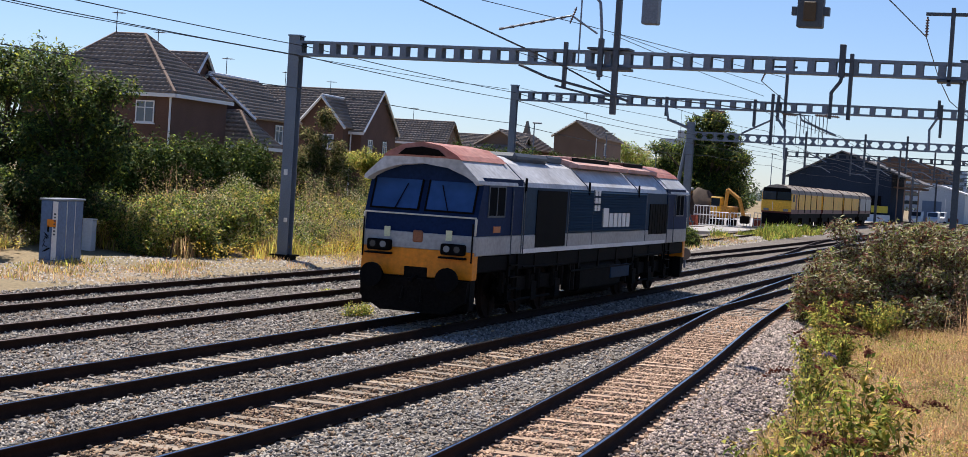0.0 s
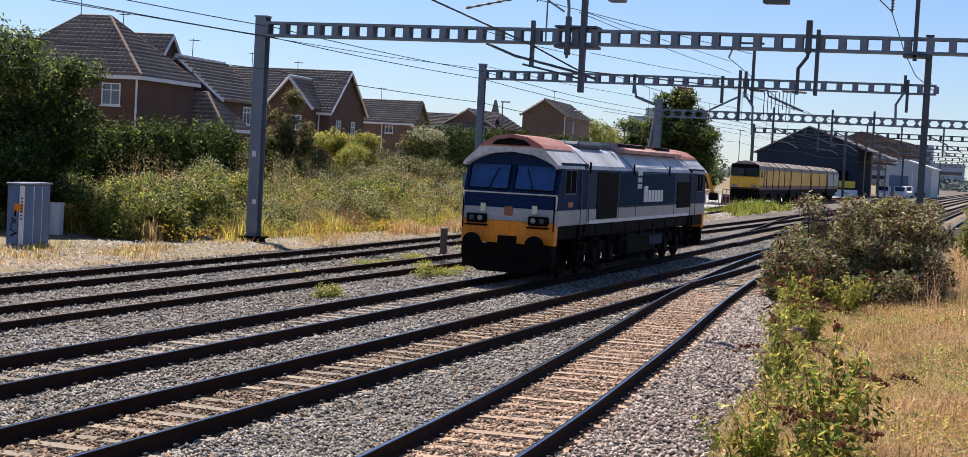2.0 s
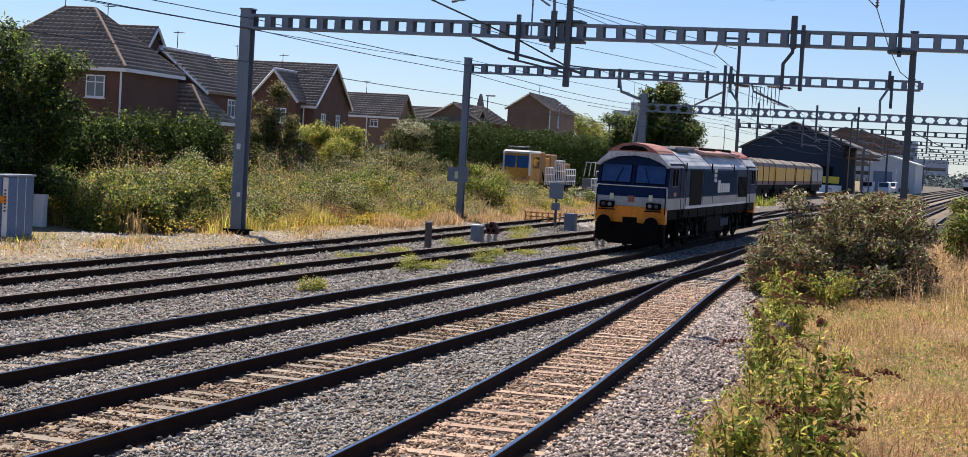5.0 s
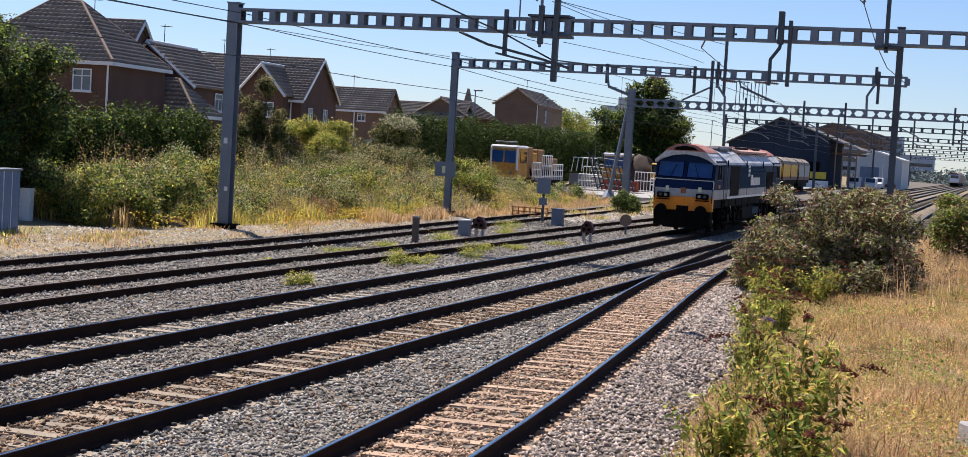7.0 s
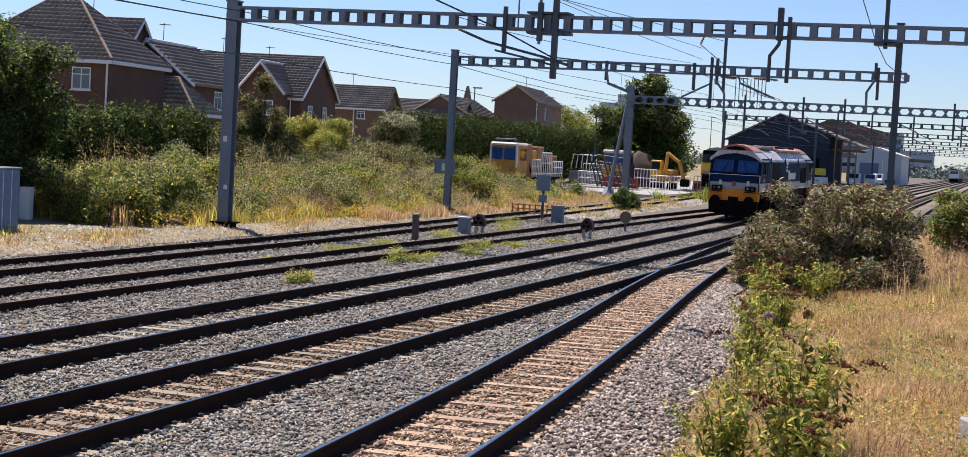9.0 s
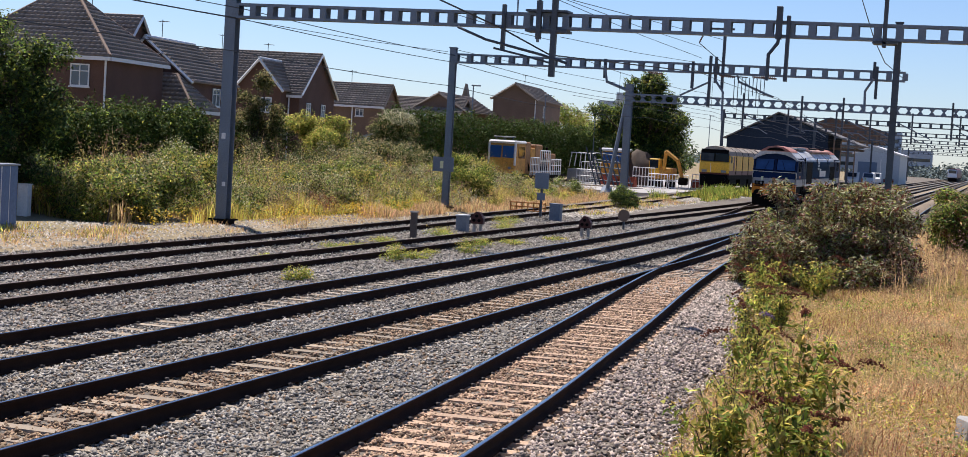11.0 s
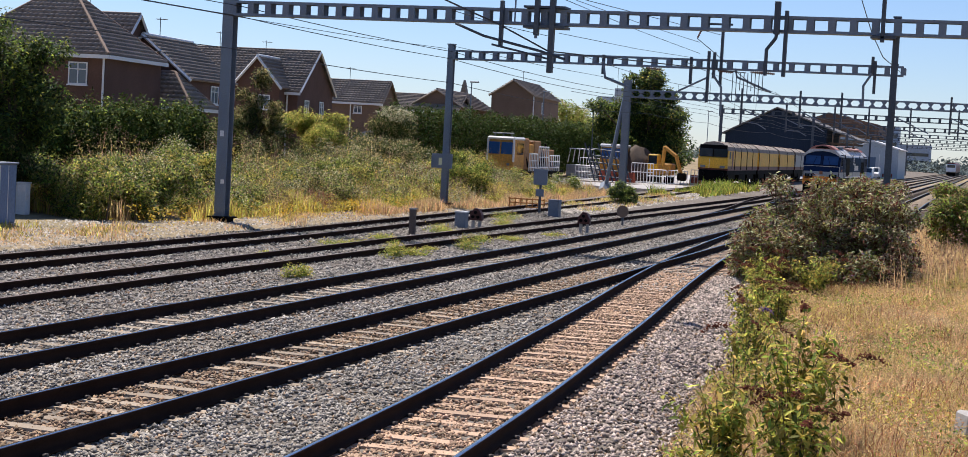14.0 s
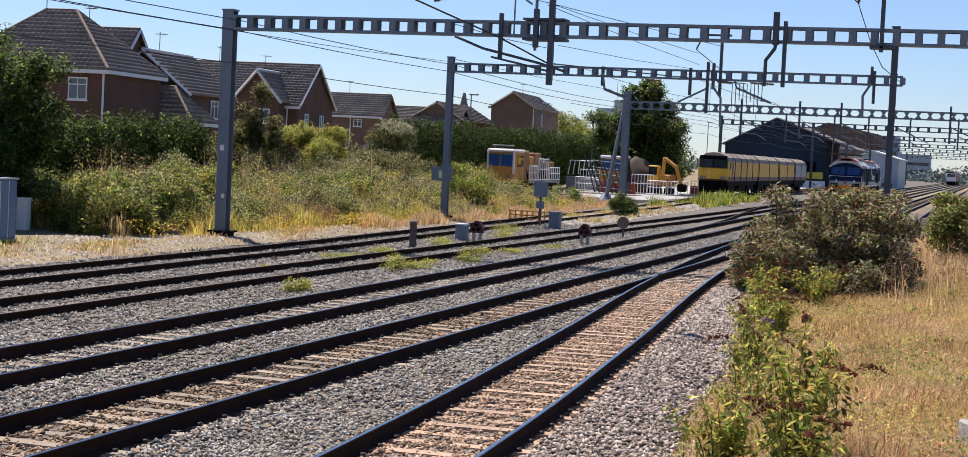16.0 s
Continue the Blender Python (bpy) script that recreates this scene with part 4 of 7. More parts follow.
def buddleia(x, y, h, spread, shoots, leaf=0.10, spikes=True, seed=1):
    """Arching shoots with paired narrow leaves and brown flower spikes at their tips."""
    r = np.random.default_rng(seed)
    z = ground_height(x, y)
    t = thing("buddleia_plant", "young green buddleia with brown spent flower spikes", "shrub", Matrix.Translation((x, y, z)))
    bm = bmesh.new()
    P, Q, purple = [], [], []
    for i in range(shoots):
        a = r.uniform(0, 2 * math.pi)
        reach = spread * r.uniform(0.1, 1.0) ** 0.8
        top = h * r.uniform(0.55, 1.05) * (1 - 0.25 * reach / spread)
        tip = Vector((math.cos(a) * reach, math.sin(a) * reach, top))
        foot = Vector((math.cos(a) * 0.1, math.sin(a) * 0.1, -0.05))
        mid = foot.lerp(tip, 0.5) + Vector((-math.cos(a) * reach * 0.12, -math.sin(a) * reach * 0.12, top * 0.12))
        beam(bm, foot, mid, 0.009, 4, 0.006)
        beam(bm, mid, tip, 0.006, 4, 0.003)
        for k in range(int(22 * top)):
            s = 0.22 + 0.74 * (k / (22 * top))
            p = foot.lerp(mid, s * 2) if s < 0.5 else mid.lerp(tip, s * 2 - 1)
            for _ in range(3):
                P.append(p + Vector(r.normal(0, 0.05, 3)))
        if spikes and top > 0.6 * h and r.uniform() < 0.5:
            d = Vector((0.35 + math.cos(a + r.uniform(-0.8, 0.8)), 0.6 * math.sin(a), r.uniform(-0.05, 0.45))).normalized()
            n = 90
            for k in range(n):
                c = tip + d * (0.32 * k / n) + Vector((0, 0, 0.05 * k / n - 0.16 * (k / n) ** 2)) + Vector(r.normal(0, 0.017, 3)) * (1.25 - k / n)
                (purple if i == 3 and top > 0.8 * h else Q).append(c)
    tagged(part("stem", bm, BARK, t), kind="stuff")
    for m, pts, s in ((LEAF_YEL, P[::2], leaf), (LEAF, P[1::2], leaf * 0.95)):
        ob = new("foliage", leaves("foliage", np.array(pts), s, m, r, 0.4, 0.4))
        ob.parent = t
    for m, pts, nm in ((SPIKE, Q, "spent_flower"), (FLOWER_P, purple, "spent_flower")):
        if pts:
            ob = new(nm, leaves(nm, np.array(pts), 0.04, m, r, 0.0, 0.8))
            ob.parent = t
            tagged(ob, kind="stuff")
    return t


buddleia(-2.0, 18.3, 1.75, 0.95, 17, 0.125, seed=3)
buddleia(-2.55, 17.0, 1.15, 0.75, 14, 0.125, False, seed=14)
buddleia(-1.75, 16.6, 0.95, 0.7, 14, 0.125, seed=31)
buddleia(-2.75, 15.9, 0.7, 0.5, 10, 0.12, False, seed=4)
buddleia(-2.2, 15.4, 0.6, 0.5, 10, 0.12, False, seed=32)
buddleia(-3.35, 23.6, 0.95, 0.4, 7, 0.085, False, seed=5)
buddleia(-4.2, 30.5, 1.5, 0.55, 13, 0.095, seed=7)
buddleia(-4.8, 36.5, 1.2, 0.6, 13, 0.095, seed=8)
buddleia(-5.6, 41.5, 1.0, 0.7, 16, 0.1, seed=9)
buddleia(-3.75, 27.2, 1.1, 0.6, 18, 0.1, seed=21)
buddleia(-4.1, 33.4, 1.25, 0.65, 20, 0.1, seed=22)
buddleia(-3.05, 21.4, 0.8, 0.5, 14, 0.09, False, seed=23)
buddleia(-5.1, 39.0, 1.5, 0.7, 24, 0.11, seed=24)
buddleia(-4.3, 42.5, 1.3, 0.9, 26, 0.11, seed=25)


# ---------- grass ----------
def grass(name, n, x0, x1, y0, y1, height, material, label, width=0.01, patch=0.0, freq=0.5, lean=0.5, power=1.0, left_of=None):
    y = y0 + (y1 - y0) * rng.uniform(0, 1, n) ** power
    x = rng.uniform(x0, x1, n)
    P = []
    for a, b in zip(x, y):
        lo = right_edge(b) - 0.1 if x1 > 0 else -99
        if a < lo or noise.noise((a * freq, b * freq, patch)) < patch - 0.5:
            continue
        P.append((a, b, (bed_height(a, b) if -22.3 < a < -18 else ground_height(a, b)) - 0.02))
    P = np.array(P)
    hh = height * (1 + 0.5 * np.sin(P[:, 0] * 1.7 + P[:, 1] * 0.9))
    return tagged(new(name, blades(name, P, hh, material, rng, width, lean)), label, "grass", kind="stuff")


grass("dry_grass", 120000, -6.0, 1.5, 13, 50, 0.22, STRAW, "parched straw-coloured grass on the near bank", 0.0045, 0.0, 0.8, 1.9, 1.6)
grass("dry_grass", 26000, -3.5, 4, 50, 90, 0.45, STRAW, "parched straw-coloured grass on the near bank", 0.012, 0.2, 0.5, 0.9)
grass("green_grass", 50000, -6.0, 1.5, 13, 60, 0.22, LEAF_YEL, "yellow-green grass and weeds on the near bank", 0.006, 0.42, 0.6, 1.5, 1.4)
grass("dry_grass", 14000, -4.5, 1.8, 14, 48, 0.42, STRAW, "tall tufts of bleached grass on the near bank", 0.004, 0.58, 1.1, 1.2, 1.4)
grass("rusty_weeds", 9000, -4.5, 1.5, 14, 60, 0.36, RUSTY_WEED, "rust-brown dock and seed heads in the grass", 0.006, 0.58, 0.45, 0.8, 1.4)


def flecks(name, n, material, size, low, high, cut, seed, freq, label):
    """Fine seed heads and leaf scraps that lie over the grass in patches."""
    y = 13 + 40 * rng.uniform(0, 1, n) ** 1.5
    x = rng.uniform(-5.5, 1.6, n)
    P = np.array([(a, b, ground_height(a, b) + rng.uniform(low, high)) for a, b in zip(x, y) if a > right_edge(b) + 0.05 and noise.noise((a * freq, b * freq, seed)) > cut])
    tagged(new(name, leaves(name, P, size, material, rng, 0.0, 0.3)), label, "grass", kind="stuff")


flecks("seed_heads", 64000, STRAW, 0.05, 0.05, 0.3, -0.25, 3, 0.9, "pale fluffy seed heads over the dry grass")
flecks("seed_heads", 30000, mat("orange_straw", (0.50, 0.27, 0.10), 0.9, vary=0.3, scale=2, fine=2, bump=0, island=0.5, leafy=0.4, spec=0.1), 0.05, 0.03, 0.24, 0.0, 17, 0.5, "orange-brown seed heads over the dry grass")
flecks("seed_heads", 16000, RUSTY_WEED, 0.045, 0.05, 0.32, 0.16, 41, 0.55, "rust-red sorrel heads in the dry grass")
flecks("thatch", 50000, LEAF_OLIVE, 0.05, 0.0, 0.18, -0.12, 23, 0.8, "olive grass scraps low in the sward")
# tall pinkish dock beside the large bush
for x, y in ((-1.9, 43.5), (-1.5, 44.6), (-1.1, 43.2), (-2.2, 42.4), (-0.7, 45.0)):
    weed_stand("tall pinkish dock stems with seed heads", x, y, 0.35, 1.3, 12, SPIKE_PALE, STRAW, SPIKE_PALE, 0.06)
grass("dry_grass", 60000, -36, -26.4, 47, 110, 0.55, STRAW, "tall dry grass on the far bank", 0.014, 0.35, 0.25, 0.6)
grass("green_grass", 60000, -36, -26.0, 47, 110, 0.6, LEAF_YEL, "yellow-green weeds on the far bank", 0.016, 0.36, 0.3, 0.7)
grass("rusty_weeds", 7000, -33, -27, 50, 104, 0.6, RUSTY_WEED, "rust-brown dock among the grass", 0.014, 0.62, 0.3, 0.4)
grass("dry_grass", 12000, -25.4, -23.8, 62, 106, 0.42, STRAW, "tall dry grass beside the siding", 0.014, 0.3, 0.5, 0.6)
grass("dry_grass", 16000, -26.8, -23.2, 34, 100, 0.13, STRAW, "short dry grass at the ballast edge", 0.012, 0.5, 0.6, 0.8)
grass("green_grass", 3000, -22.0, -18.8, 78, 106, 0.2, LEAF_YEL, "short weeds between the sidings", 0.018, 0.45, 0.4, 0.9)
grass("dry_grass", 3500, -22.0, -18.8, 78, 106, 0.2, STRAW, "short dry grass between the sidings", 0.016, 0.4, 0.5, 0.9)
grass("green_grass", 4000, -22.0, -18.6, 104, 136, 0.5, LEAF_YEL, "bright weeds between the sidings", 0.022, 0.45, 0.3, 0.9)
grass("green_grass", 6000, -22.0, -18.6, 104, 136, 0.65, LEAF, "bright weeds between the sidings", 0.022, 0.5, 0.3, 0.8)
for x, y, n in ((-25.2, 55.5, 500), (-25.0, 62, 700), (-25.6, 68, 400), (-26, 47.5, 300)):
    P = np.stack([rng.normal(x, 0.6, n), rng.normal(y, 1.2, n), rng.uniform(-0.1, 0.45, n)], 1)
    tagged(new("ragwort", leaves("ragwort", P, 0.07, FLOWER_Y, rng, 0, 0.9)), "yellow ragwort flowers in the grass", "flowers", kind="stuff")
# weeds rooted in the ballast
for x, y, r, h in ((-15.2, 33.9, 0.22, 0.32), (-15.9, 41.6, 0.3, 0.45), (-15.6, 43.0, 0.3, 0.25), (-15.4, 47.4, 0.4, 0.4), (-18.8, 45.5, 0.6, 0.2), (-18.9, 49, 0.6, 0.18), (-16.0, 45.3, 0.25, 0.15), (-18.6, 39.5, 0.4, 0.12), (-16.2, 50.5, 0.5, 0.3), (-15.7, 53, 0.4, 0.2), (-18.9, 55, 0.5, 0.3), (-18.7, 62, 0.5, 0.3), (-15.4, 57, 0.4, 0.15), (-20.0, 66, 0.6, 0.4)):
    bush("weed", "small green weed growing in the ballast", [(x + random.uniform(-r, r) * 0.6, y + random.uniform(-r, r) * 1.5, h * 0.4 - 0.25, r * 0.7, r * 0.9, h * 0.75) for _ in range(5)], 900, 0.06, LEAF, extra=((LEAF_YEL, 0.7, 0.06),), stems=0, category="weed", shell=0.2)

# low leafy weeds in the near grass
n = 26000
y = 13.5 + 34 * rng.uniform(0, 1, n) ** 1.5
x = rng.uniform(-5.5, 1.2, n)
P = np.array([(a, b, ground_height(a, b) + rng.uniform(0.02, 0.22)) for a, b in zip(x, y) if a > right_edge(b) + 0.1 and noise.noise((a * 0.45, b * 0.45, 11)) > 0.12])
tagged(new("low_weeds", leaves("low_weeds", P, 0.06, LEAF_YEL, rng, 0.1, 0.6)), "low green and yellow weeds in the dry grass", "weeds", kind="stuff")
P = np.array([(a, b, ground_height(a, b) + rng.uniform(0.02, 0.3)) for a, b in zip(x, y) if a > right_edge(b) + 0.3 and noise.noise((a * 0.4, b * 0.4, 31)) > 0.2])
tagged(new("low_weeds", leaves("low_weeds", P, 0.06, LEAF, rng, 0.1, 0.6)), "low green and yellow weeds in the dry grass", "weeds", kind="stuff")

# pebbles and short dry grass on the bare strip beside the siding
n = 9000
y = rng.uniform(34, 72, n)
x = rng.uniform(-28.5, -22.9, n)
P = np.array([(a, b, ground_height(a, b) + 0.004) for a, b in zip(x, y)])
O = np.array([(1, 0, 0), (-0.5, 0.9, 0), (-0.5, -0.9, 0), (0, 0, 0.8)], float)
V = P[:, None] + O[None] * rng.uniform(0.015, 0.055, (n, 1, 1)) * rng.uniform(0.6, 1.4, (n, 4, 1))
F = (np.arange(n)[:, None, None] * 4 + np.array([(0, 1, 3), (1, 2, 3), (2, 0, 3)])[None]).reshape(-1, 3)
tagged(new("pebbles", mesh_np("pebbles", V.reshape(-1, 3), F, STONE)), "scattered small stones on the bare ground", "pebbles", kind="stuff")
grass("dry_grass", 4500, -28.5, -24.0, 34, 62, 0.16, STRAW, "short dry tufts on the bare strip", 0.012, 0.62, 0.7, 0.9)
grass("green_grass", 5000, -28.5, -24.0, 34, 66, 0.16, LEAF_YEL, "short green tufts on the bare strip", 0.014, 0.68, 0.6, 0.9)
# loose stones between the sidings further off
n = 30000
y = rng.uniform(76, 150, n)
x = rng.uniform(-22.6, -18.6, n)
P = np.array([(a, b, max(ground_height(a, b), bed_height(a, b)) + 0.002) for a, b in zip(x, y)])
V = P[:, None] + O[None] * rng.uniform(0.03, 0.09, (n, 1, 1)) * rng.uniform(0.6, 1.4, (n, 4, 1))
F = (np.arange(n)[:, None, None] * 4 + np.array([(0, 1, 3), (1, 2, 3), (2, 0, 3)])[None]).reshape(-1, 3)
tagged(new("loose_stones", mesh_np("loose_stones", V.reshape(-1, 3), F, STONE)), "grey ballast stones between the sidings", "stones", kind="stuff")
# ---------- locomotive ----------
LX = -13.05


def loco():
    """Freight diesel locomotive; its front face stands at y = 0 and its body runs towards +y."""
    L = 20.3
    t = thing("diesel_locomotive", "blue, grey and orange freight diesel locomotive with faded red roof", "locomotive")
    bx("underframe", (-1.28, 1.28, 0.25, L - 0.25, 1.12, 1.5), BLACK, t, bevel=0.03)
    # lower cab nose and long body, in colour bands
    def side_band(name, z0, z1, m, y0=0.06, y1=L - 0.06, w=1.325):
        bx(name, (-w, w, y0, y1, z0, z1), m, t, bevel=0.02)
    side_band("grey_band", 1.5, 1.93, GREY_PAINT)
    side_band("blue_side", 1.93, 3.06, STEEL_BLUE, 3.0, L - 3.0, 1.318)
    for a, b in ((0.06, 3.0), (L - 3.0, L - 0.06)):
        bm = bmesh.new()
        lo, hi = (0.06, 0.42) if a < 1 else (L - 0.06, L - 0.42)
        mid = 0.10 if a < 1 else L - 0.10
        inner = b if a < 1 else a
        prism(bm, [(lo, 1.93), (mid, 2.35), (hi, 3.2), (inner, 3.2), (inner, 1.93)], -1.322, 1.322, axis="x")
        part("cab", bm, NAVY, t, "navy blue cab")
    # roof
    bm = bmesh.new()
    arch = [(-1.33, 3.04), (-1.28, 3.15), (-0.82, 3.56), (-0.45, 3.72), (0, 3.78), (0.45, 3.72), (0.82, 3.56), (1.28, 3.15), (1.33, 3.04)]
    prism(bm, arch, 0.5, L - 0.5)
    part("roof", bm, ROOF_GREY, t, "grey painted roof")
    for y0, y1 in ((-0.02, 2.6), (L - 2.6, L + 0.02)):
        bm = bmesh.new()
        f = 1 if y0 < 1 else -1
        out = [(-1.345, 3.05), (-1.32, 3.13), (-1.08, 3.36), (-0.8, 3.62), (-0.45, 3.80), (0, 3.87), (0.45, 3.80), (0.8, 3.62), (1.08, 3.36), (1.32, 3.13), (1.345, 3.05)]
        inn = [(-1.27, 3.02), (-1.2, 3.10), (-1.0, 3.21), (-0.6, 3.36), (0, 3.43), (0.6, 3.36), (1.0, 3.21), (1.2, 3.10), (1.27, 3.02)]
        prism(bm, out + inn[::-1], y0, y1)
        part("cab_visor", bm, ROOF_GREY, t, "grey curved cab roof with overhanging visor")
        bm = bmesh.new()
        ya = 0.33 if f == 1 else L - 0.33
        prism(bm, [(x * 0.99, z + 0.05) for x, z in inn], min(ya, ya + f * 0.1), max(ya, ya + f * 0.1))
        part("cab_brow", bm, NAVY, t)
        bm = bmesh.new()
        a, b = (y0 - 0.025, y1 + 0.3) if f == 1 else (y0 - 0.3, y1 + 0.025)
        prism(bm, [(-0.92, 3.54), (-0.8, 3.645), (-0.45, 3.825), (0, 3.895), (0.45, 3.825), (0.8, 3.645), (0.92, 3.54), (0.6, 3.56), (-0.6, 3.56)], a, b)
        part("red_crown", bm, ROOF_RED, t, "faded red crown of the cab roof")
        a, b = (y0 - 0.05, y0 + 0.1) if f == 1 else (y1 - 0.1, y1 + 0.05)
        bm = bmesh.new()
        prism(bm, [(-0.55, 3.60), (-0.38, 3.735), (0, 3.79), (0.38, 3.735), (0.55, 3.60)], a, b)
        part("horn_recess", bm, OILY, t, "dark recess for the horns")
    for y0, y1, w in ((8.45, 13.45, 0.98), (13.6, 17.1, 0.98)):
        bm = bmesh.new()
        zz = 3.80
        prism(bm, [(-w, zz - 0.10), (-w * 0.5, zz + 0.02), (0, zz + 0.055), (w * 0.5, zz + 0.02), (w, zz - 0.10), (w, zz - 0.2), (-w, zz - 0.2)], y0, y1)
        part("roof_panel", bm, ROOF_PINK, t, "sun-bleached red roof panel")
    for y0, y1, m in ((9.0, 12.6, ROOF_PINK), (14.3, 16.5, mat("rusty_grating", (0.075, 0.032, 0.022), 0.8, vary=0.3, scale=4, fine=12))):
        hatch = bx("roof_hatch", (-0.62, 0.62, y0, y1, 3.80, 3.90), m, t, "roof hatch over the engine", bevel=0.02)
        bm = bmesh.new()
        for sx in (-1, 1):
            box(bm, *sorted((sx * 0.62, sx * 0.655)), y0, y1, 3.74, 3.885)
        part("hatch_edge", bm, OILY, hatch)
    for y in (3.1, 8.3, 13.5, 17.2):
        bm = bmesh.new()
        prism(bm, [(x * 1.006, z + 0.012) for x, z in arch] + [(x * 0.98, z - 0.02) for x, z in arch][::-1], y, y + 0.05)
        part("roof_seam", bm, STEEL_DARK, t)
    bx("exhaust_hatch", (-0.75, 0.75, 4.0, 6.6, 3.62, 3.84), STEEL_DARK, t, "dark exhaust hatch", bevel=0.08)
    bx("roof_fan", (-0.6, 0.6, 6.9, 8.2, 3.65, 3.86), STEEL_DARK, t, "dark roof fan cover", bevel=0.05)
    # front
    for end in (0, 1):
        def Y(v):
            return v if end == 0 else L - v
        def fbox(name, x0, x1, y0, y1, z0, z1, m, label="", bevel=0.015):
            a, b = sorted((Y(y0), Y(y1)))
            return bx(name, (x0, x1, a, b, z0, z1), m, t, label, bevel)
        fbox("orange_front", -1.3, 1.3, -0.01, 0.3, 0.98, 1.58, ORANGE, "orange warning panel")
        fbox("grey_front", -1.31, 1.31, 0.0, 0.3, 1.58, 1.93, GREY_PAINT)
        fbox("cream_line", -1.3, 1.3, 0.055, 0.13, 2.30, 2.335, CREAM, "cream line below the windscreens", 0.004)
        for s in (-1, 1):
            fbox("cream_line", s * 1.3 - 0.02, s * 1.3 + 0.02, 0.03, 0.13, 1.94, 2.30, CREAM, "", 0.004)
        for s in (-1, 1):
            bm = bmesh.new()
            x0, x1 = sorted((s * 0.1, s * 1.18))
            lean = [(Y(0.115), 2.43), (Y(0.37), 3.14), (Y(0.42), 3.14), (Y(0.17), 2.43)]
            prism(bm, lean, x0, x1, axis="x")
            ws = part("windscreen", bm, CAB_GLASS, t, "windscreen with sky reflection in its colour")
            bm = bmesh.new()
            for xa, xb in ((x0 - 0.035, x0), (x1, x1 + 0.035)):
                prism(bm, [(Y(0.08), 2.4), (Y(0.36), 3.17), (Y(0.405), 3.17), (Y(0.14), 2.4)], xa, xb, axis="x")
            for za, ya in ((2.40, 0.09), (3.14, 0.36)):
                a, b = sorted((Y(ya), Y(ya + 0.05)))
                box(bm, x0, x1, a, b, za, za + 0.04)
            fr = part("windscreen_frame", bm, BLACK, ws)
            bm = bmesh.new()
            beam(bm, (s * 0.62, Y(0.09), 2.42), (s * 0.40, Y(0.27), 2.98), 0.012, 5)
            part("wiper", bm, BLACK, ws)
            hb = fbox("headlight_box", s * 0.86 - 0.27, s * 0.86 + 0.27, -0.16, 0.1, 1.50, 1.74, BLACK, "black headlight housing", 0.03)
            for dx, m in ((-0.12, LAMP), (0.12, mat("unlit_lens", (0.04, 0.04, 0.045), 0.15, vary=0.1))):
                bm = bmesh.new()
                beam(bm, (s * 0.86 + dx * s, Y(-0.15), 1.63), (s * 0.86 + dx * s, Y(-0.175), 1.63), 0.072, 14)
                part("headlight", bm, m, hb, "round headlight lens")
            fbox("step_bracket", s * 0.86 - 0.3, s * 0.86 + 0.3, -0.2, 0.0, 1.42, 1.46, BLACK)
            fbox("warning_plate", s * 0.72 - 0.07, s * 0.72 + 0.07, -0.012, 0.01, 1.80, 2.02, mat("pale_plate", (0.70, 0.72, 0.45), 0.5, vary=0.1), "pale warning plate", 0)
            bm = bmesh.new()
            beam(bm, (s * 0.87, Y(0.1), 0.98), (s * 0.87, Y(-0.35), 0.98), 0.12, 12)
            beam(bm, (s * 0.87, Y(-0.35), 0.98), (s * 0.87, Y(-0.42), 0.98), 0.26, 16)
            part("buffer", bm, BLACK, t, "black round buffer")
            fbox("cab_steps", s * 1.12 - 0.14, s * 1.12 + 0.14, 0.02, 0.35, 0.32, 1.0, OILY, "", 0.02)
            bm = bmesh.new()
            beam(bm, (s * 1.27, Y(-0.03), 1.35), (s * 1.27, Y(-0.03), 2.2), 0.018, 6)
            part("grab_rail", bm, WHITE if end else BLACK, t)
        fbox("marker_light", -0.12, 0.12, -0.03, 0.03, 1.72, 1.98, mat("amber_lens", (0.30, 0.11, 0.05), 0.4, vary=0.2), "reddish central marker lamp", 0.03)
        fbox("coupling_pocket", -0.28, 0.28, -0.02, 0.1, 0.92, 1.2, OILY, "", 0.02)
        bm = bmesh.new()
        beam(bm, (0, Y(-0.05), 1.0), (0, Y(-0.3), 0.85), 0.05, 8)
        beam(bm, (0.18, Y(-0.05), 0.95), (0.22, Y(-0.18), 0.45), 0.03, 6)
        beam(bm, (-0.2, Y(-0.05), 0.95), (-0.24, Y(-0.16), 0.5), 0.03, 6)
        part("coupling", bm, OILY, t, "hanging coupling hook and brake hoses")
        bm = bmesh.new()
        a, b = sorted((Y(-0.12), Y(0.25)))
        prism(bm, [(-1.25, 0.95), (-1.22, 0.5), (-0.75, 0.22), (0.75, 0.22), (1.22, 0.5), (1.25, 0.95)], a, b)
        part("snow_plough", bm, OILY, t, "black buffer beam and plough")
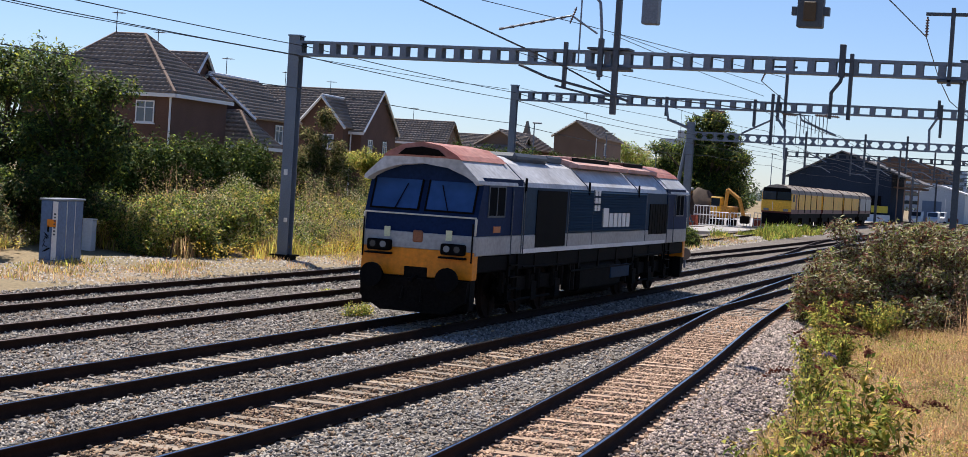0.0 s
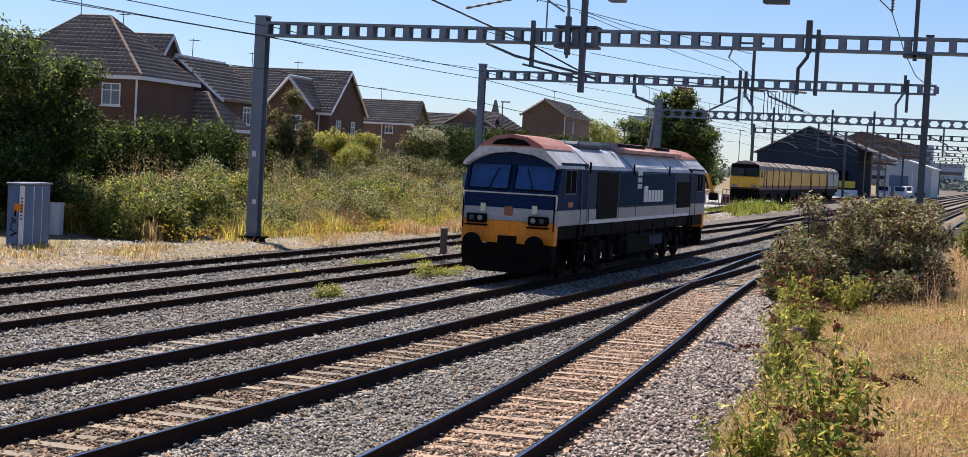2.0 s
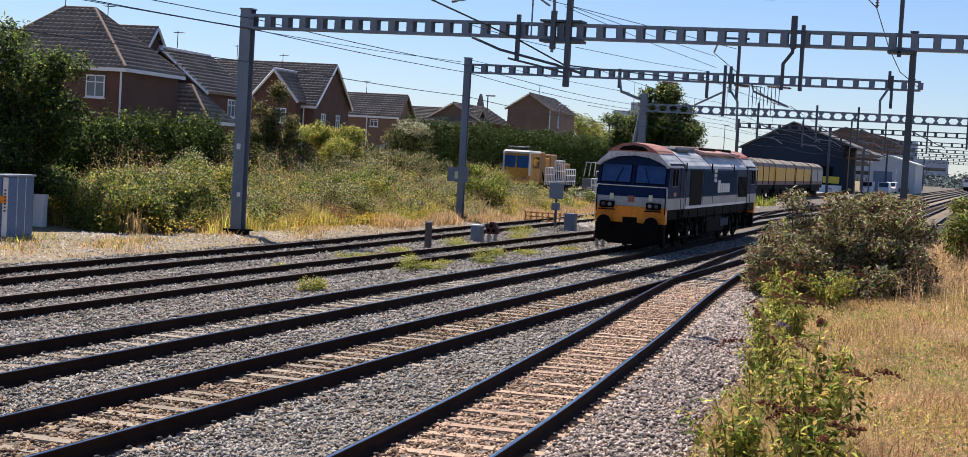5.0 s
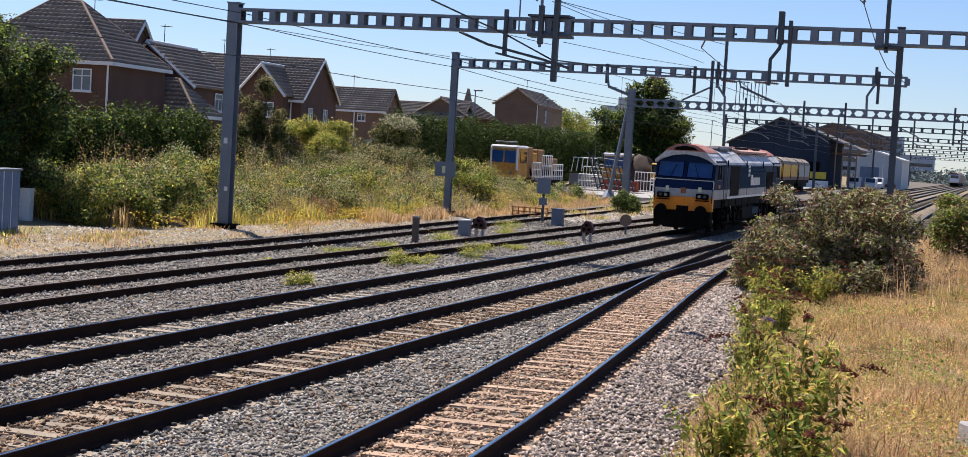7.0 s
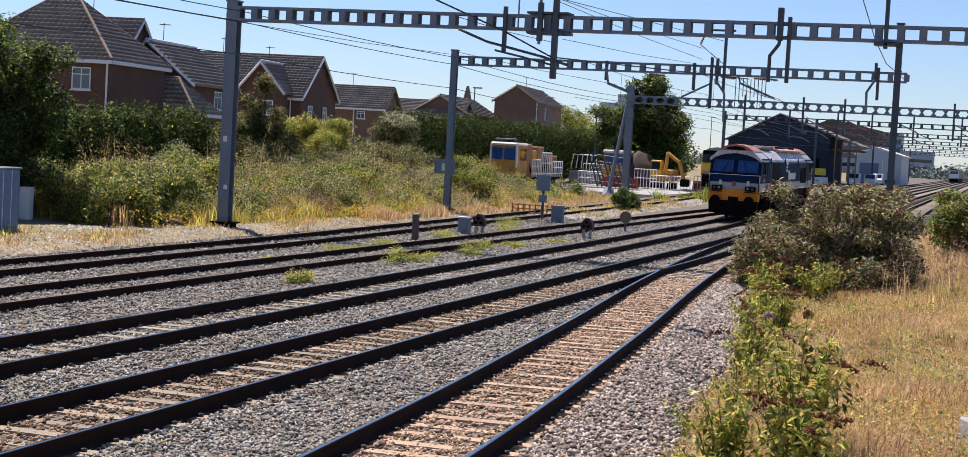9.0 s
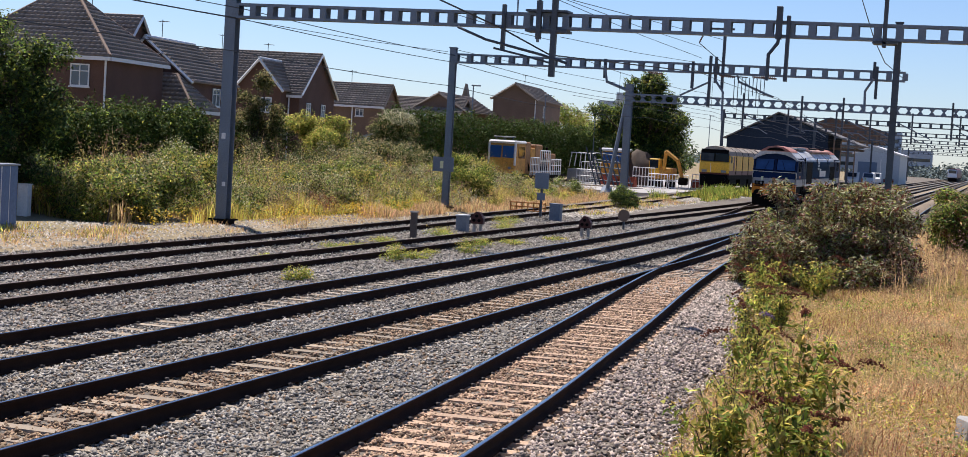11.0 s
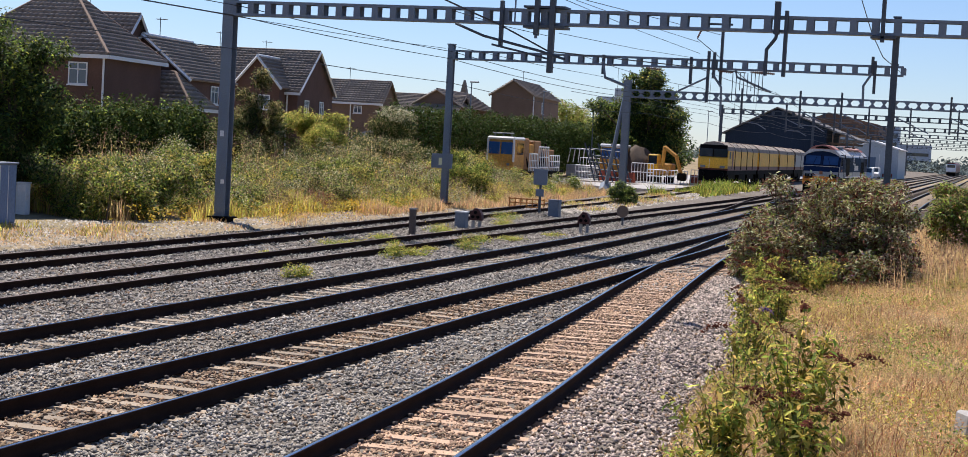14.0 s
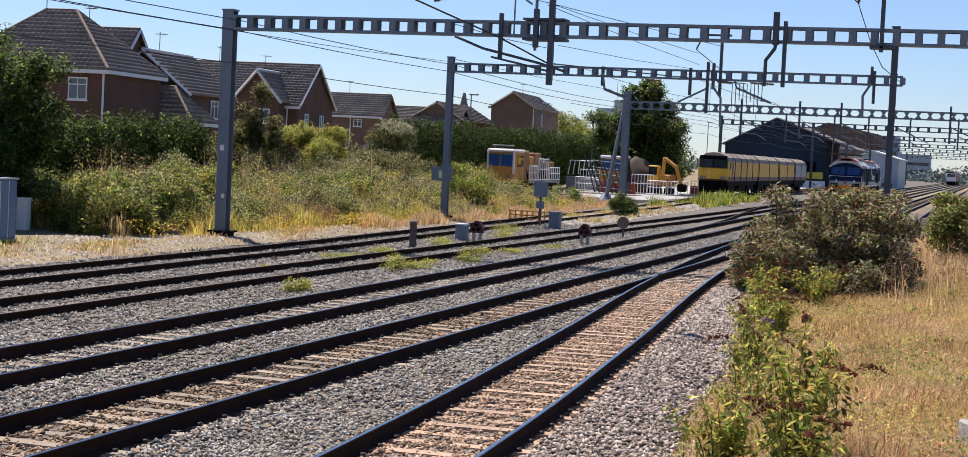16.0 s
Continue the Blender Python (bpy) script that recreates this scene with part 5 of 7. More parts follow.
    # sides
    for s in (-1, 1):
        def sbox(name, y0, y1, z0, z1, m, label="", proud=0.02, bevel=0.0, into=0.03):
            x0, x1 = sorted((s * (1.325 - into), s * (1.325 + proud)))
            return bx(name, (x0, x1, y0, y1, z0, z1), m, t, label, bevel)
        for y0, y1 in ((0.72, 1.75), (L - 1.75, L - 0.72)):
            w = sbox("side_window", y0, y1, 2.38, 3.0, CAB_SIDE, "dark cab side window", 0.008)
            bm = bmesh.new()
            for a, b, c, d in ((y0 - 0.04, y0, 2.34, 3.04), (y1, y1 + 0.04, 2.34, 3.04), ((y0 + y1) / 2 - 0.02, (y0 + y1) / 2 + 0.02, 2.38, 3.0), (y0, y1, 2.34, 2.38), (y0, y1, 3.0, 3.04)):
                xx = sorted((s * 1.30, s * 1.345))
                box(bm, *xx, a, b, c, d)
            part("window_frame", bm, STEEL_DARK, w)
        for y0 in (2.25, L - 3.0):
            d = sbox("cab_door", y0, y0 + 0.75, 1.95, 3.02, NAVY, "navy blue cab door", 0.012)
            for yy in (y0 - 0.06, y0 + 0.81):
                bm = bmesh.new()
                beam(bm, (s * 1.38, yy, 1.5), (s * 1.38, yy, 2.95), 0.014, 6)
                part("handrail", bm, STEEL_DARK, d, "thin door handrail")
            for k in range(4):
                bx("footstep", (*sorted((s * 1.12, s * 1.36)), y0 + 0.08, y0 + 0.67, 0.42 + 0.27 * k, 0.45 + 0.27 * k), OILY, t)
            for yy in (y0 + 0.05, y0 + 0.67):
                bx("step_stringer", (*sorted((s * 1.28, s * 1.33)), yy, yy + 0.03, 0.38, 1.5), OILY, t)
        sbox("radiator_grille", 4.1, 6.5, 1.62, 2.98, BLACK, "black mesh air intake", 0.012)
        sbox("radiator_grille", 15.1, 17.4, 1.80, 2.72, BLACK, "black mesh air intake", 0.012)
        bm = bmesh.new()
        for k in range(8):
            xx = sorted((s * 1.33, s * 1.345))
            box(bm, *xx, 15.1 + k * 0.325, 15.13 + k * 0.325, 1.80, 2.72)
        part("grille_bars", bm, OILY, t)
        # louvred flank
        me = None
        for k in range(15):
            if me is None:
                bm = bmesh.new()
                prism(bm, [(s * 0.0, 0.0), (s * 0.05, 0.004), (s * 0.0, 0.06)], 6.75, 14.6)
                me = mesh_of("louvre", bm, STEEL_BLUE)
            ob = new("louvre", me)
            ob.parent = t
            ob.location = (s * 1.318, 0, 1.98 + k * 0.071)
        for y in (6.68, 8.9, 14.65, 3.05):
            bm = bmesh.new()
            box(bm, *sorted((s * 1.30, s * 1.334)), y, y + 0.05, 1.52, 3.05)
            part("panel_seam", bm, STEEL_DARK, t)
        # company lettering as plain shapes
        y0 = 8.95
        shapes = [(y0 + c * 0.3, 0.2, 2.50 + k * 0.2, 0.15) for k in range(3) for c in (0, 1)]
        ya = y0 + 0.9 if s > 0 else y0 - 1
        for w, h in ((0.50, 0.52), (0.36, 0.38), (0.36, 0.38), (0.32, 0.38), (0.36, 0.38), (0.36, 0.38)):
            shapes.append((ya, w, 2.06, h))
            ya += w + 0.10
        for a, w, z, h in shapes:
            sbox("lettering_block", a, a + w, z, z + h, WHITE, "white block lettering shape", 0.045, into=0.0)
        sbox("builder_plate", 1.1, 1.55, 2.0, 2.14, mat("amber_plate", (0.4, 0.14, 0.04), 0.5, vary=0.1), "small orange plate", 0.012)
        # bogies and tank
        for y0 in (2.0, L - 6.9):
            bm = bmesh.new()
            xx = sorted((s * 1.02, s * 1.18))
            prism(bm, [(y0, 0.72), (y0 + 0.3, 0.95), (y0 + 4.6, 0.95), (y0 + 4.9, 0.72), (y0 + 4.6, 0.5), (y0 + 3.6, 0.62), (y0 + 1.3, 0.62), (y0 + 0.3, 0.5)], *xx, axis="x")
            for k in range(3):
                yy = y0 + 0.55 + k * 1.9
                box(bm, *sorted((s * 1.02, s * 1.26)), yy - 0.2, yy + 0.2, 0.36, 0.8)
                beam(bm, (s * 1.2, yy - 0.36, 0.62), (s * 1.2, yy - 0.36, 1.1), 0.09, 8)
                beam(bm, (s * 1.2, yy + 0.36, 0.62), (s * 1.2, yy + 0.36, 1.1), 0.09, 8)
            beam(bm, (s * 1.22, y0 + 1.2, 0.42), (s * 1.22, y0 + 3.8, 0.42), 0.03, 6)
            part("bogie_frame", bm, OILY, t, "oily black bogie side frame")
        bm = bmesh.new()
        box(bm, *sorted((s * 0.9, s * 1.27)), 8.2, 12.4, 0.38, 1.1, bevel=0.08)
        part("fuel_tank", bm, OILY, t)
        bm = bmesh.new()
        box(bm, *sorted((s * 1.24, s * 1.30)), 11.2, 13.2, 0.62, 0.98, bevel=0.02)
        part("tank_panel", bm, STEEL_BLUE, t, "blue battery box panel")
        for yy in (7.4, 7.75, 13.0):
            bm = bmesh.new()
            beam(bm, (s * 1.15, yy, 0.45), (s * 1.15, yy, 1.12), 0.12, 10)
            part("air_reservoir", bm, OILY, t)
        for k in range(9):
            yy = 2.4 + k * 1.85
            bx("frame_bracket", (*sorted((s * 1.26, s * 1.30)), yy, yy + 0.12, 1.0, 1.46), OILY, t)
        bm = bmesh.new()
        tube(bm, [(s * 1.29, 3.4, 1.18), (s * 1.29, 7.0, 1.15), (s * 1.29, 7.3, 0.95), (s * 1.29, 13.4, 0.95), (s * 1.29, 13.8, 1.18), (s * 1.29, 17.2, 1.2)], 0.025, 6)
        part("brake_pipe", bm, OILY, t)
        bx("sill_strip", (*sorted((s * 1.325, s * 1.342)), 3.1, L - 3.1, 1.5, 1.6), WHITE, t, "pale strip along the sill")
        for yy in (3.05, 8.3, 13.5):
            bm = bmesh.new()
            beam(bm, (s * 1.345, yy + 0.1, 2.9), (s * 1.345, yy + 0.1, 3.25), 0.03, 6)
            part("lifting_lug", bm, BLACK, t)
    wheels = []
    me = None
    for y0 in (2.0, L - 6.9):
        for k in range(3):
            if me is None:
                bm = bmesh.new()
                for s in (-1, 1):
                    beam(bm, (s * 0.70, 0, 0), (s * 0.80, 0, 0), 0.535, 24)
                    beam(bm, (s * 0.68, 0, 0), (s * 0.70, 0, 0), 0.56, 24)
                    beam(bm, (s * 0.80, 0, 0), (s * 0.86, 0, 0), 0.16, 10)
                    for q in range(4):
                        a = q * math.pi / 2
                        beam(bm, (s * 0.80, math.cos(a) * 0.16, math.sin(a) * 0.16), (s * 0.815, math.cos(a) * 0.48, math.sin(a) * 0.48), 0.03, 4)
                beam(bm, (-0.7, 0, 0), (0.7, 0, 0), 0.1, 8)
                me = mesh_of("wheelset", bm, RAIL_SIDE)
            w = new("wheelset", me)
            w.parent = t
            w.location = (0, y0 + 0.55 + k * 1.9, 0.54)
            wheels.append(w)
    return t, wheels


LOCO, WHEELS = loco()
LOCO.location = (LX, 32, 0)
LOCO_Y = [(0, 32.0), (0.5, 34.0), (1, 36.0), (1.5, 38.2), (2, 40.5), (2.5, 42.9), (3, 45.4), (3.5, 48.1), (4, 50.9), (6.5, 65.8), (7, 69.0), (7.5, 72.2),
          (8, 75.5), (8.5, 78.9), (9, 82.3), (11.5, 100.4), (12, 103.9), (12.5, 107.4), (13, 111.0), (13.5, 114.6), (14, 118.3), (14.5, 122.1),
          (15, 126.0), (15.5, 129.9), (16, 133.8)]
# ---------- houses ----------
def courses(roof, a, b, c, d, n, lift=0.05):
    """Lapped courses of rolled tiles, each course a piece of its own, over the slope with eaves a-b and ridge d-c."""
    a, b, c, d = (Vector(v) for v in (a, b, c, d))
    along = (b - a).normalized()
    up = along.cross((c + d) / 2 - a).normalized()
    if up.z < 0:
        up = -up
    rise = ((c + d) / 2 - a) - along * along.dot((c + d) / 2 - a)
    n = max(5, round(rise.length / 0.35))
    pitch, wave = 0.32, np.array([0.0, 1.0, 1.0, 0.0])
    for i in range(n):
        t0, t1 = i / n, min((i + 1.1) / n, 1)
        lo0, lo1 = along.dot(a.lerp(d, t0) - a), along.dot(b.lerp(c, t0) - a)
        hi0, hi1 = along.dot(a.lerp(d, t1) - a), along.dot(b.lerp(c, t1) - a)
        if lo1 - lo0 < 0.05:
            continue
        k0, k1 = math.floor(lo0 / pitch), math.ceil(lo1 / pitch)
        s = (np.arange(k0, k1)[:, None] * pitch + np.array([0.0, 0.10, 0.22, 0.30]) + (i % 2) * 0.0).ravel()
        h = np.tile(wave, k1 - k0) * 0.045
        keep = (s >= lo0) & (s <= lo1)
        s, h = np.concatenate([[lo0], s[keep], [lo1]]), np.concatenate([[0], h[keep], [0]])
        top = np.clip(s, hi0, max(hi0, hi1))
        A, U, N, R = np.array(a), np.array(along), np.array(up), np.array(rise)
        P0 = A + s[:, None] * U + R * t0 + N * (lift + 0.055 + h)[:, None]
        P1 = A + top[:, None] * U + R * t1 + N * (0.02 + h * 0.6)[:, None]
        P2 = A + s[:, None] * U + R * t0 - N * 0.02
        m = len(s)
        q = np.arange(m - 1)
        F = np.concatenate([np.stack([q, q + 1, m + q + 1, m + q], 1), np.stack([2 * m + q, 2 * m + q + 1, q + 1, q], 1)])
        ob = new("tile_course", mesh_np("tile_course", np.concatenate([P0, P1, P2]), F, TILE))
        ob.parent = roof


def window(parent, x0, x1, z0, z1, y, m, bars=2):
    """A casement in a wall that faces -y: pane, frame, sill."""
    w = bx("window", (x0, x1, y - 0.02, y + 0.05, z0, z1), PANE_BLUE, parent, "white-framed casement window")
    bm = bmesh.new()
    f = 0.07
    for a, b, c, d in ((x0, x0 + f, z0, z1), (x1 - f, x1, z0, z1), (x0 + f, x1 - f, z0, z0 + f), (x0 + f, x1 - f, z1 - f, z1)):
        box(bm, a, b, y - 0.06, y - 0.01, c, d)
    for k in range(1, bars):
        xx = x0 + (x1 - x0) * k / bars
        box(bm, xx - 0.03, xx + 0.03, y - 0.055, y - 0.01, z0 + f, z1 - f)
    box(bm, x0 + f, x1 - f, y - 0.055, y - 0.01, z0 + (z1 - z0) * 0.66, z0 + (z1 - z0) * 0.66 + 0.05)
    part("frame", bm, UPVC, w)
    bx("sill", (x0 - 0.06, x1 + 0.06, y - 0.12, y - 0.003, z0 - 0.07, z0 - 0.001), UPVC, w)
    return w


def house(label, x, y, turn, w, d, eave, ridge, kind="gable", wins=(), brick=None, n=22, pipe=None, over=0.25, side_wins=()):
    """Front wall at local y = 0 from x = 0 to w; the depth runs to +y. gable: the ridge runs along y; long: along x; hip: hipped."""
    h = thing("house", label, "house", pose(x, y, 0.0, 0, 0, turn), group="houses along the line")
    m = brick or BRICK
    bm = bmesh.new()
    if kind == "gable":
        prism(bm, [(0, -0.8), (w, -0.8), (w, eave), (w / 2, ridge - 0.1), (0, eave)], 0, d)
    elif kind == "long":
        prism(bm, [(0, -0.8), (d, -0.8), (d, eave), (d / 2, ridge - 0.1), (0, eave)], 0, w, axis="x")
    else:
        box(bm, 0, w, 0, d, -0.8, eave)
    part("wall", bm, m, h, "brown brick wall")
    o = over
    roof = bx("roof", (w * 0.3, w * 0.7, d * 0.3, d * 0.7, eave - 0.2, eave + 0.1), TILE, h, "brown tiled roof")
    if kind == "gable":
        s = (ridge - eave) / (w / 2)
        for sx in (-1, 1):
            e = w / 2 + sx * (w / 2 + o)
            courses(roof, (e, -o, eave - s * o), (e, d + o, eave - s * o), (w / 2, d + o, ridge), (w / 2, -o, ridge), n)
    elif kind == "long":
        s = (ridge - eave) / (d / 2)
        for sy in (-1, 1):
            e = d / 2 + sy * (d / 2 + o)
            courses(roof, (-o, e, eave - s * o), (w + o, e, eave - s * o), (w + o, d / 2, ridge), (-o, d / 2, ridge), n)
    else:
        r0, r1 = (min(w, d) / 2, max(w, d) - min(w, d) / 2)
        if w >= d:
            A, B = (r0, d / 2, ridge), (max(r0 + 0.05, r1), d / 2, ridge)
            courses(roof, (-o, -o, eave), (w + o, -o, eave), B, A, n)
            courses(roof, (w + o, d + o, eave), (-o, d + o, eave), A, B, n)
            courses(roof, (-o, d + o, eave), (-o, -o, eave), A, A, n)
            courses(roof, (w + o, -o, eave), (w + o, d + o, eave), B, B, n)
        else:
            A, B = (w / 2, r0, ridge), (w / 2, r1, ridge)
            courses(roof, (-o, -o, eave), (w + o, -o, eave), A, A, n)
            courses(roof, (w + o, d + o, eave), (-o, d + o, eave), B, B, n)
            courses(roof, (-o, d + o, eave), (-o, -o, eave), A, B, n)
            courses(roof, (w + o, -o, eave), (w + o, d + o, eave), B, A, n)
    bm = bmesh.new()
    if kind == "gable":
        beam(bm, (w / 2, -o, ridge + 0.04), (w / 2, d + o, ridge + 0.04), 0.11, 8)
        for sx in (-1, 1):
            e = w / 2 + sx * (w / 2 + o)
            beam(bm, (e, -o - 0.02, eave - s * o - 0.05), (w / 2, -o - 0.02, ridge - 0.05), 0.10, 4)
        part("bargeboard", bm, UPVC if m is BRICK else TILE, roof, "bargeboard and ridge")
    elif kind == "long":
        beam(bm, (-o, d / 2, ridge + 0.04), (w + o, d / 2, ridge + 0.04), 0.11, 8)
        part("ridge_tiles", bm, TILE, roof)
        bm = bmesh.new()
        for sy in (-1, 1):
            e = d / 2 + sy * (d / 2 + o)
            beam(bm, (w + o + 0.03, e, eave - s * o - 0.02), (w + o + 0.03, d / 2, ridge - 0.02), 0.09, 4)
        part("bargeboard", bm, UPVC if m is BRICK else TILE, roof, "bargeboard")
    else:
        beam(bm, A, B, 0.12, 8)
        for c, e in (((-o, -o, eave), A), ((w + o, -o, eave), A if w < d else B), ((w + o, d + o, eave), B), ((-o, d + o, eave), B if w < d else A)):
            beam(bm, Vector(c) + Vector((0, 0, 0.06)), Vector(e) + Vector((0, 0, 0.04)), 0.10, 8)
        part("ridge_tiles", bm, mat("ridge_tile", (0.24, 0.17, 0.13), 0.85, vary=0.2), roof, "paler hip and ridge tiles")
    if kind != "gable":
        bm = bmesh.new()
        box(bm, -o - 0.04, w + o + 0.04, -o - 0.1, -o - 0.003, eave - 0.2 - (0 if kind == "hip" else o * 0.8), eave - 0.0 - (0 if kind == "hip" else o * 0.8))
        if kind == "hip":
            box(bm, w + o + 0.003, w + o + 0.1, -o - 0.003, d + o, eave - 0.2, eave)
            box(bm, -o + 0.0, w + o - 0.003, -o + 0.003, d + o - 0.003, eave - 0.16, eave - 0.04)
        part("gutter", bm, UPVC, roof, "white gutter and fascia")
    for x0, x1, z0, z1 in wins:
        window(h, x0, x1, z0, z1, -0.01, m)
    for y0, y1, z0, z1 in side_wins:
        win = window(h, y0, y1, z0, z1, -0.01, m)
        win.matrix_basis = Matrix.Translation((w, 0, 0)) @ pose(0, 0, 0, 0, 0, 90)
    if pipe is not None:
        bm = bmesh.new()
        beam(bm, (pipe, -0.08, -0.5), (pipe, -0.08, eave - 0.1), 0.06, 8)
        part("downpipe", bm, UPVC, h, "white downpipe")
    bm = bmesh.new()
    beam(bm, (w * 0.4, d * 0.5, ridge - 0.1), (w * 0.4, d * 0.5, ridge + 1.3), 0.025, 5)
    for k in range(4):
        beam(bm, (w * 0.4 - 0.35, d * 0.5 + 0.12 * k, ridge + 1.2), (w * 0.4 + 0.35, d * 0.5 + 0.12 * k, ridge + 1.2), 0.015, 4)
    beam(bm, (w * 0.4, d * 0.5 - 0.2, ridge + 1.2), (w * 0.4, d * 0.5 + 0.6, ridge + 1.2), 0.015, 4)
    part("aerial", bm, STEEL_DARK, h, "television aerial")
    return h



TURN = 5.5
house("brown brick house with a large hipped tiled roof", -54.2, 74.2, TURN, 9.0, 7.2, 6.62, 10.0, "hip", wins=((6.9, 8.0, 5.0, 6.2),), pipe=8.93)
house("tiled cross wing behind the hipped house", -53.4, 81.6, TURN, 5.0, 3.6, 7.7, 9.45, "long", n=10)
house("brick house with a long tiled roof behind the hedge", -51.3, 84.3, TURN, 5.8, 7.0, 6.0, 8.35, "gable", side_wins=((3.4, 4.6, 4.5, 5.6), (5.2, 6.4, 4.5, 5.6)))
house("low tiled wing beside the brick house", -48.73, 82.25, TURN, 4.5, 3.4, 4.14, 6.17, "hip", n=12)
house("brick house with a tall tiled roof and end gable", -63.4, 109.1, TURN, 13.4, 8.5, 6.2, 9.3, "long", side_wins=((1.6, 2.6, 4.2, 5.5), (5.2, 6.2, 4.2, 5.5)), pipe=12.6)
house("projecting brick gable with white bargeboards", -54.35, 108.5, TURN, 3.5, 5.0, 6.5, 8.55, "gable", wins=((1.9, 2.8, 4.6, 5.7),), n=16)
house("buff brick house with a shallow tiled roof", -61.6, 139.7, TURN, 6.5, 5.2, 6.3, 8.2, "long", brick=BRICK_PALE, pipe=3.6, wins=((3.9, 4.7, 5.1, 5.8),), n=12)
house("low buff brick house with a long roof", -68.0, 158.0, TURN, 14.0, 6.0, 6.2, 7.7, "long", brick=BRICK_PALE, n=12)
house("buff brick bungalow with a wide gable", -59.5, 159.8, TURN, 6.0, 16.0, 6.5, 8.3, "gable", brick=BRICK_PALE, n=12)
house("square brown brick house with a gabled roof", -51.3, 162.6, TURN, 4.7, 15.0, 8.2, 9.75, "gable", brick=BRICK_PALE, pipe=4.6, side_wins=((4.0, 5.0, 6.4, 7.6),), n=12)

bm = bmesh.new()
box(bm, -96.0, -94.5, 284, 285.6, -1, 10.6)
prism(bm, [(-96.1, 10.6), (-94.4, 10.6), (-95.25, 14.2)], 284.1, 285.5)
tagged(part("church_spire", bm, TILE), "small pointed church spire behind the roofs", "spire")
shd = thing("garden_shed", "small grey garden shed behind the bushes", "shed", pose(-42.4, 106, 0.4, 0, 0, 20))
bx("wall", (-1.6, 1.6, -1, 1, -0.6, 2.4), CONCRETE, shd)
bm = bmesh.new()
prism(bm, [(-1.8, 2.35), (1.8, 2.35), (0, 3.1)], -1.15, 1.15)
part("roof", bm, GREY_PAINT, shd, "pale felt roof")
# garden boundary and street lamps
def street_lamp(x, y, h):
    t = thing("street_lamp", "grey lamp column with a flat square head", "street lamp", Matrix.Translation((x, y, ground_height(x, y))), group="lamp columns")
    bm = bmesh.new()
    beam(bm, (0, 0, -0.3), (0, 0, h), 0.075, 8, 0.05)
    part("pole", bm, GALV, t)
    bx("lamp_head", (-0.12, 0.6, -0.18, 0.18, h - 0.02, h + 0.1), GALV, t, "flat grey lamp head", bevel=0.03)


street_lamp(-41.2, 125, 7.6)
street_lamp(-42.0, 150, 7.9)
street_lamp(-37.2, 151, 7.2)
street_lamp(-40.5, 235, 9.0)

# ---------- yard and depot ----------
YARD_Z = 0.08
bx("yard", (-52, -25.3, 124, 300, -0.6, YARD_Z), YARD)
tagged(bpy.data.objects["yard"], "pale concrete yard surface beside the sidings", "yard", kind="structure")
GOLD = mat("golden_yellow_paint", (0.82, 0.45, 0.025), 0.5, vary=0.25, scale=3, fine=8, tint=(0.62, 0.36, 0.04))
MAROON = mat("maroon_paint", (0.15, 0.035, 0.03), 0.5, vary=0.3, scale=3, fine=8)
DUSTY = mat("dusty_roof", (0.36, 0.31, 0.26), 0.85, vary=0.3, scale=3, fine=6, spec=0.1)


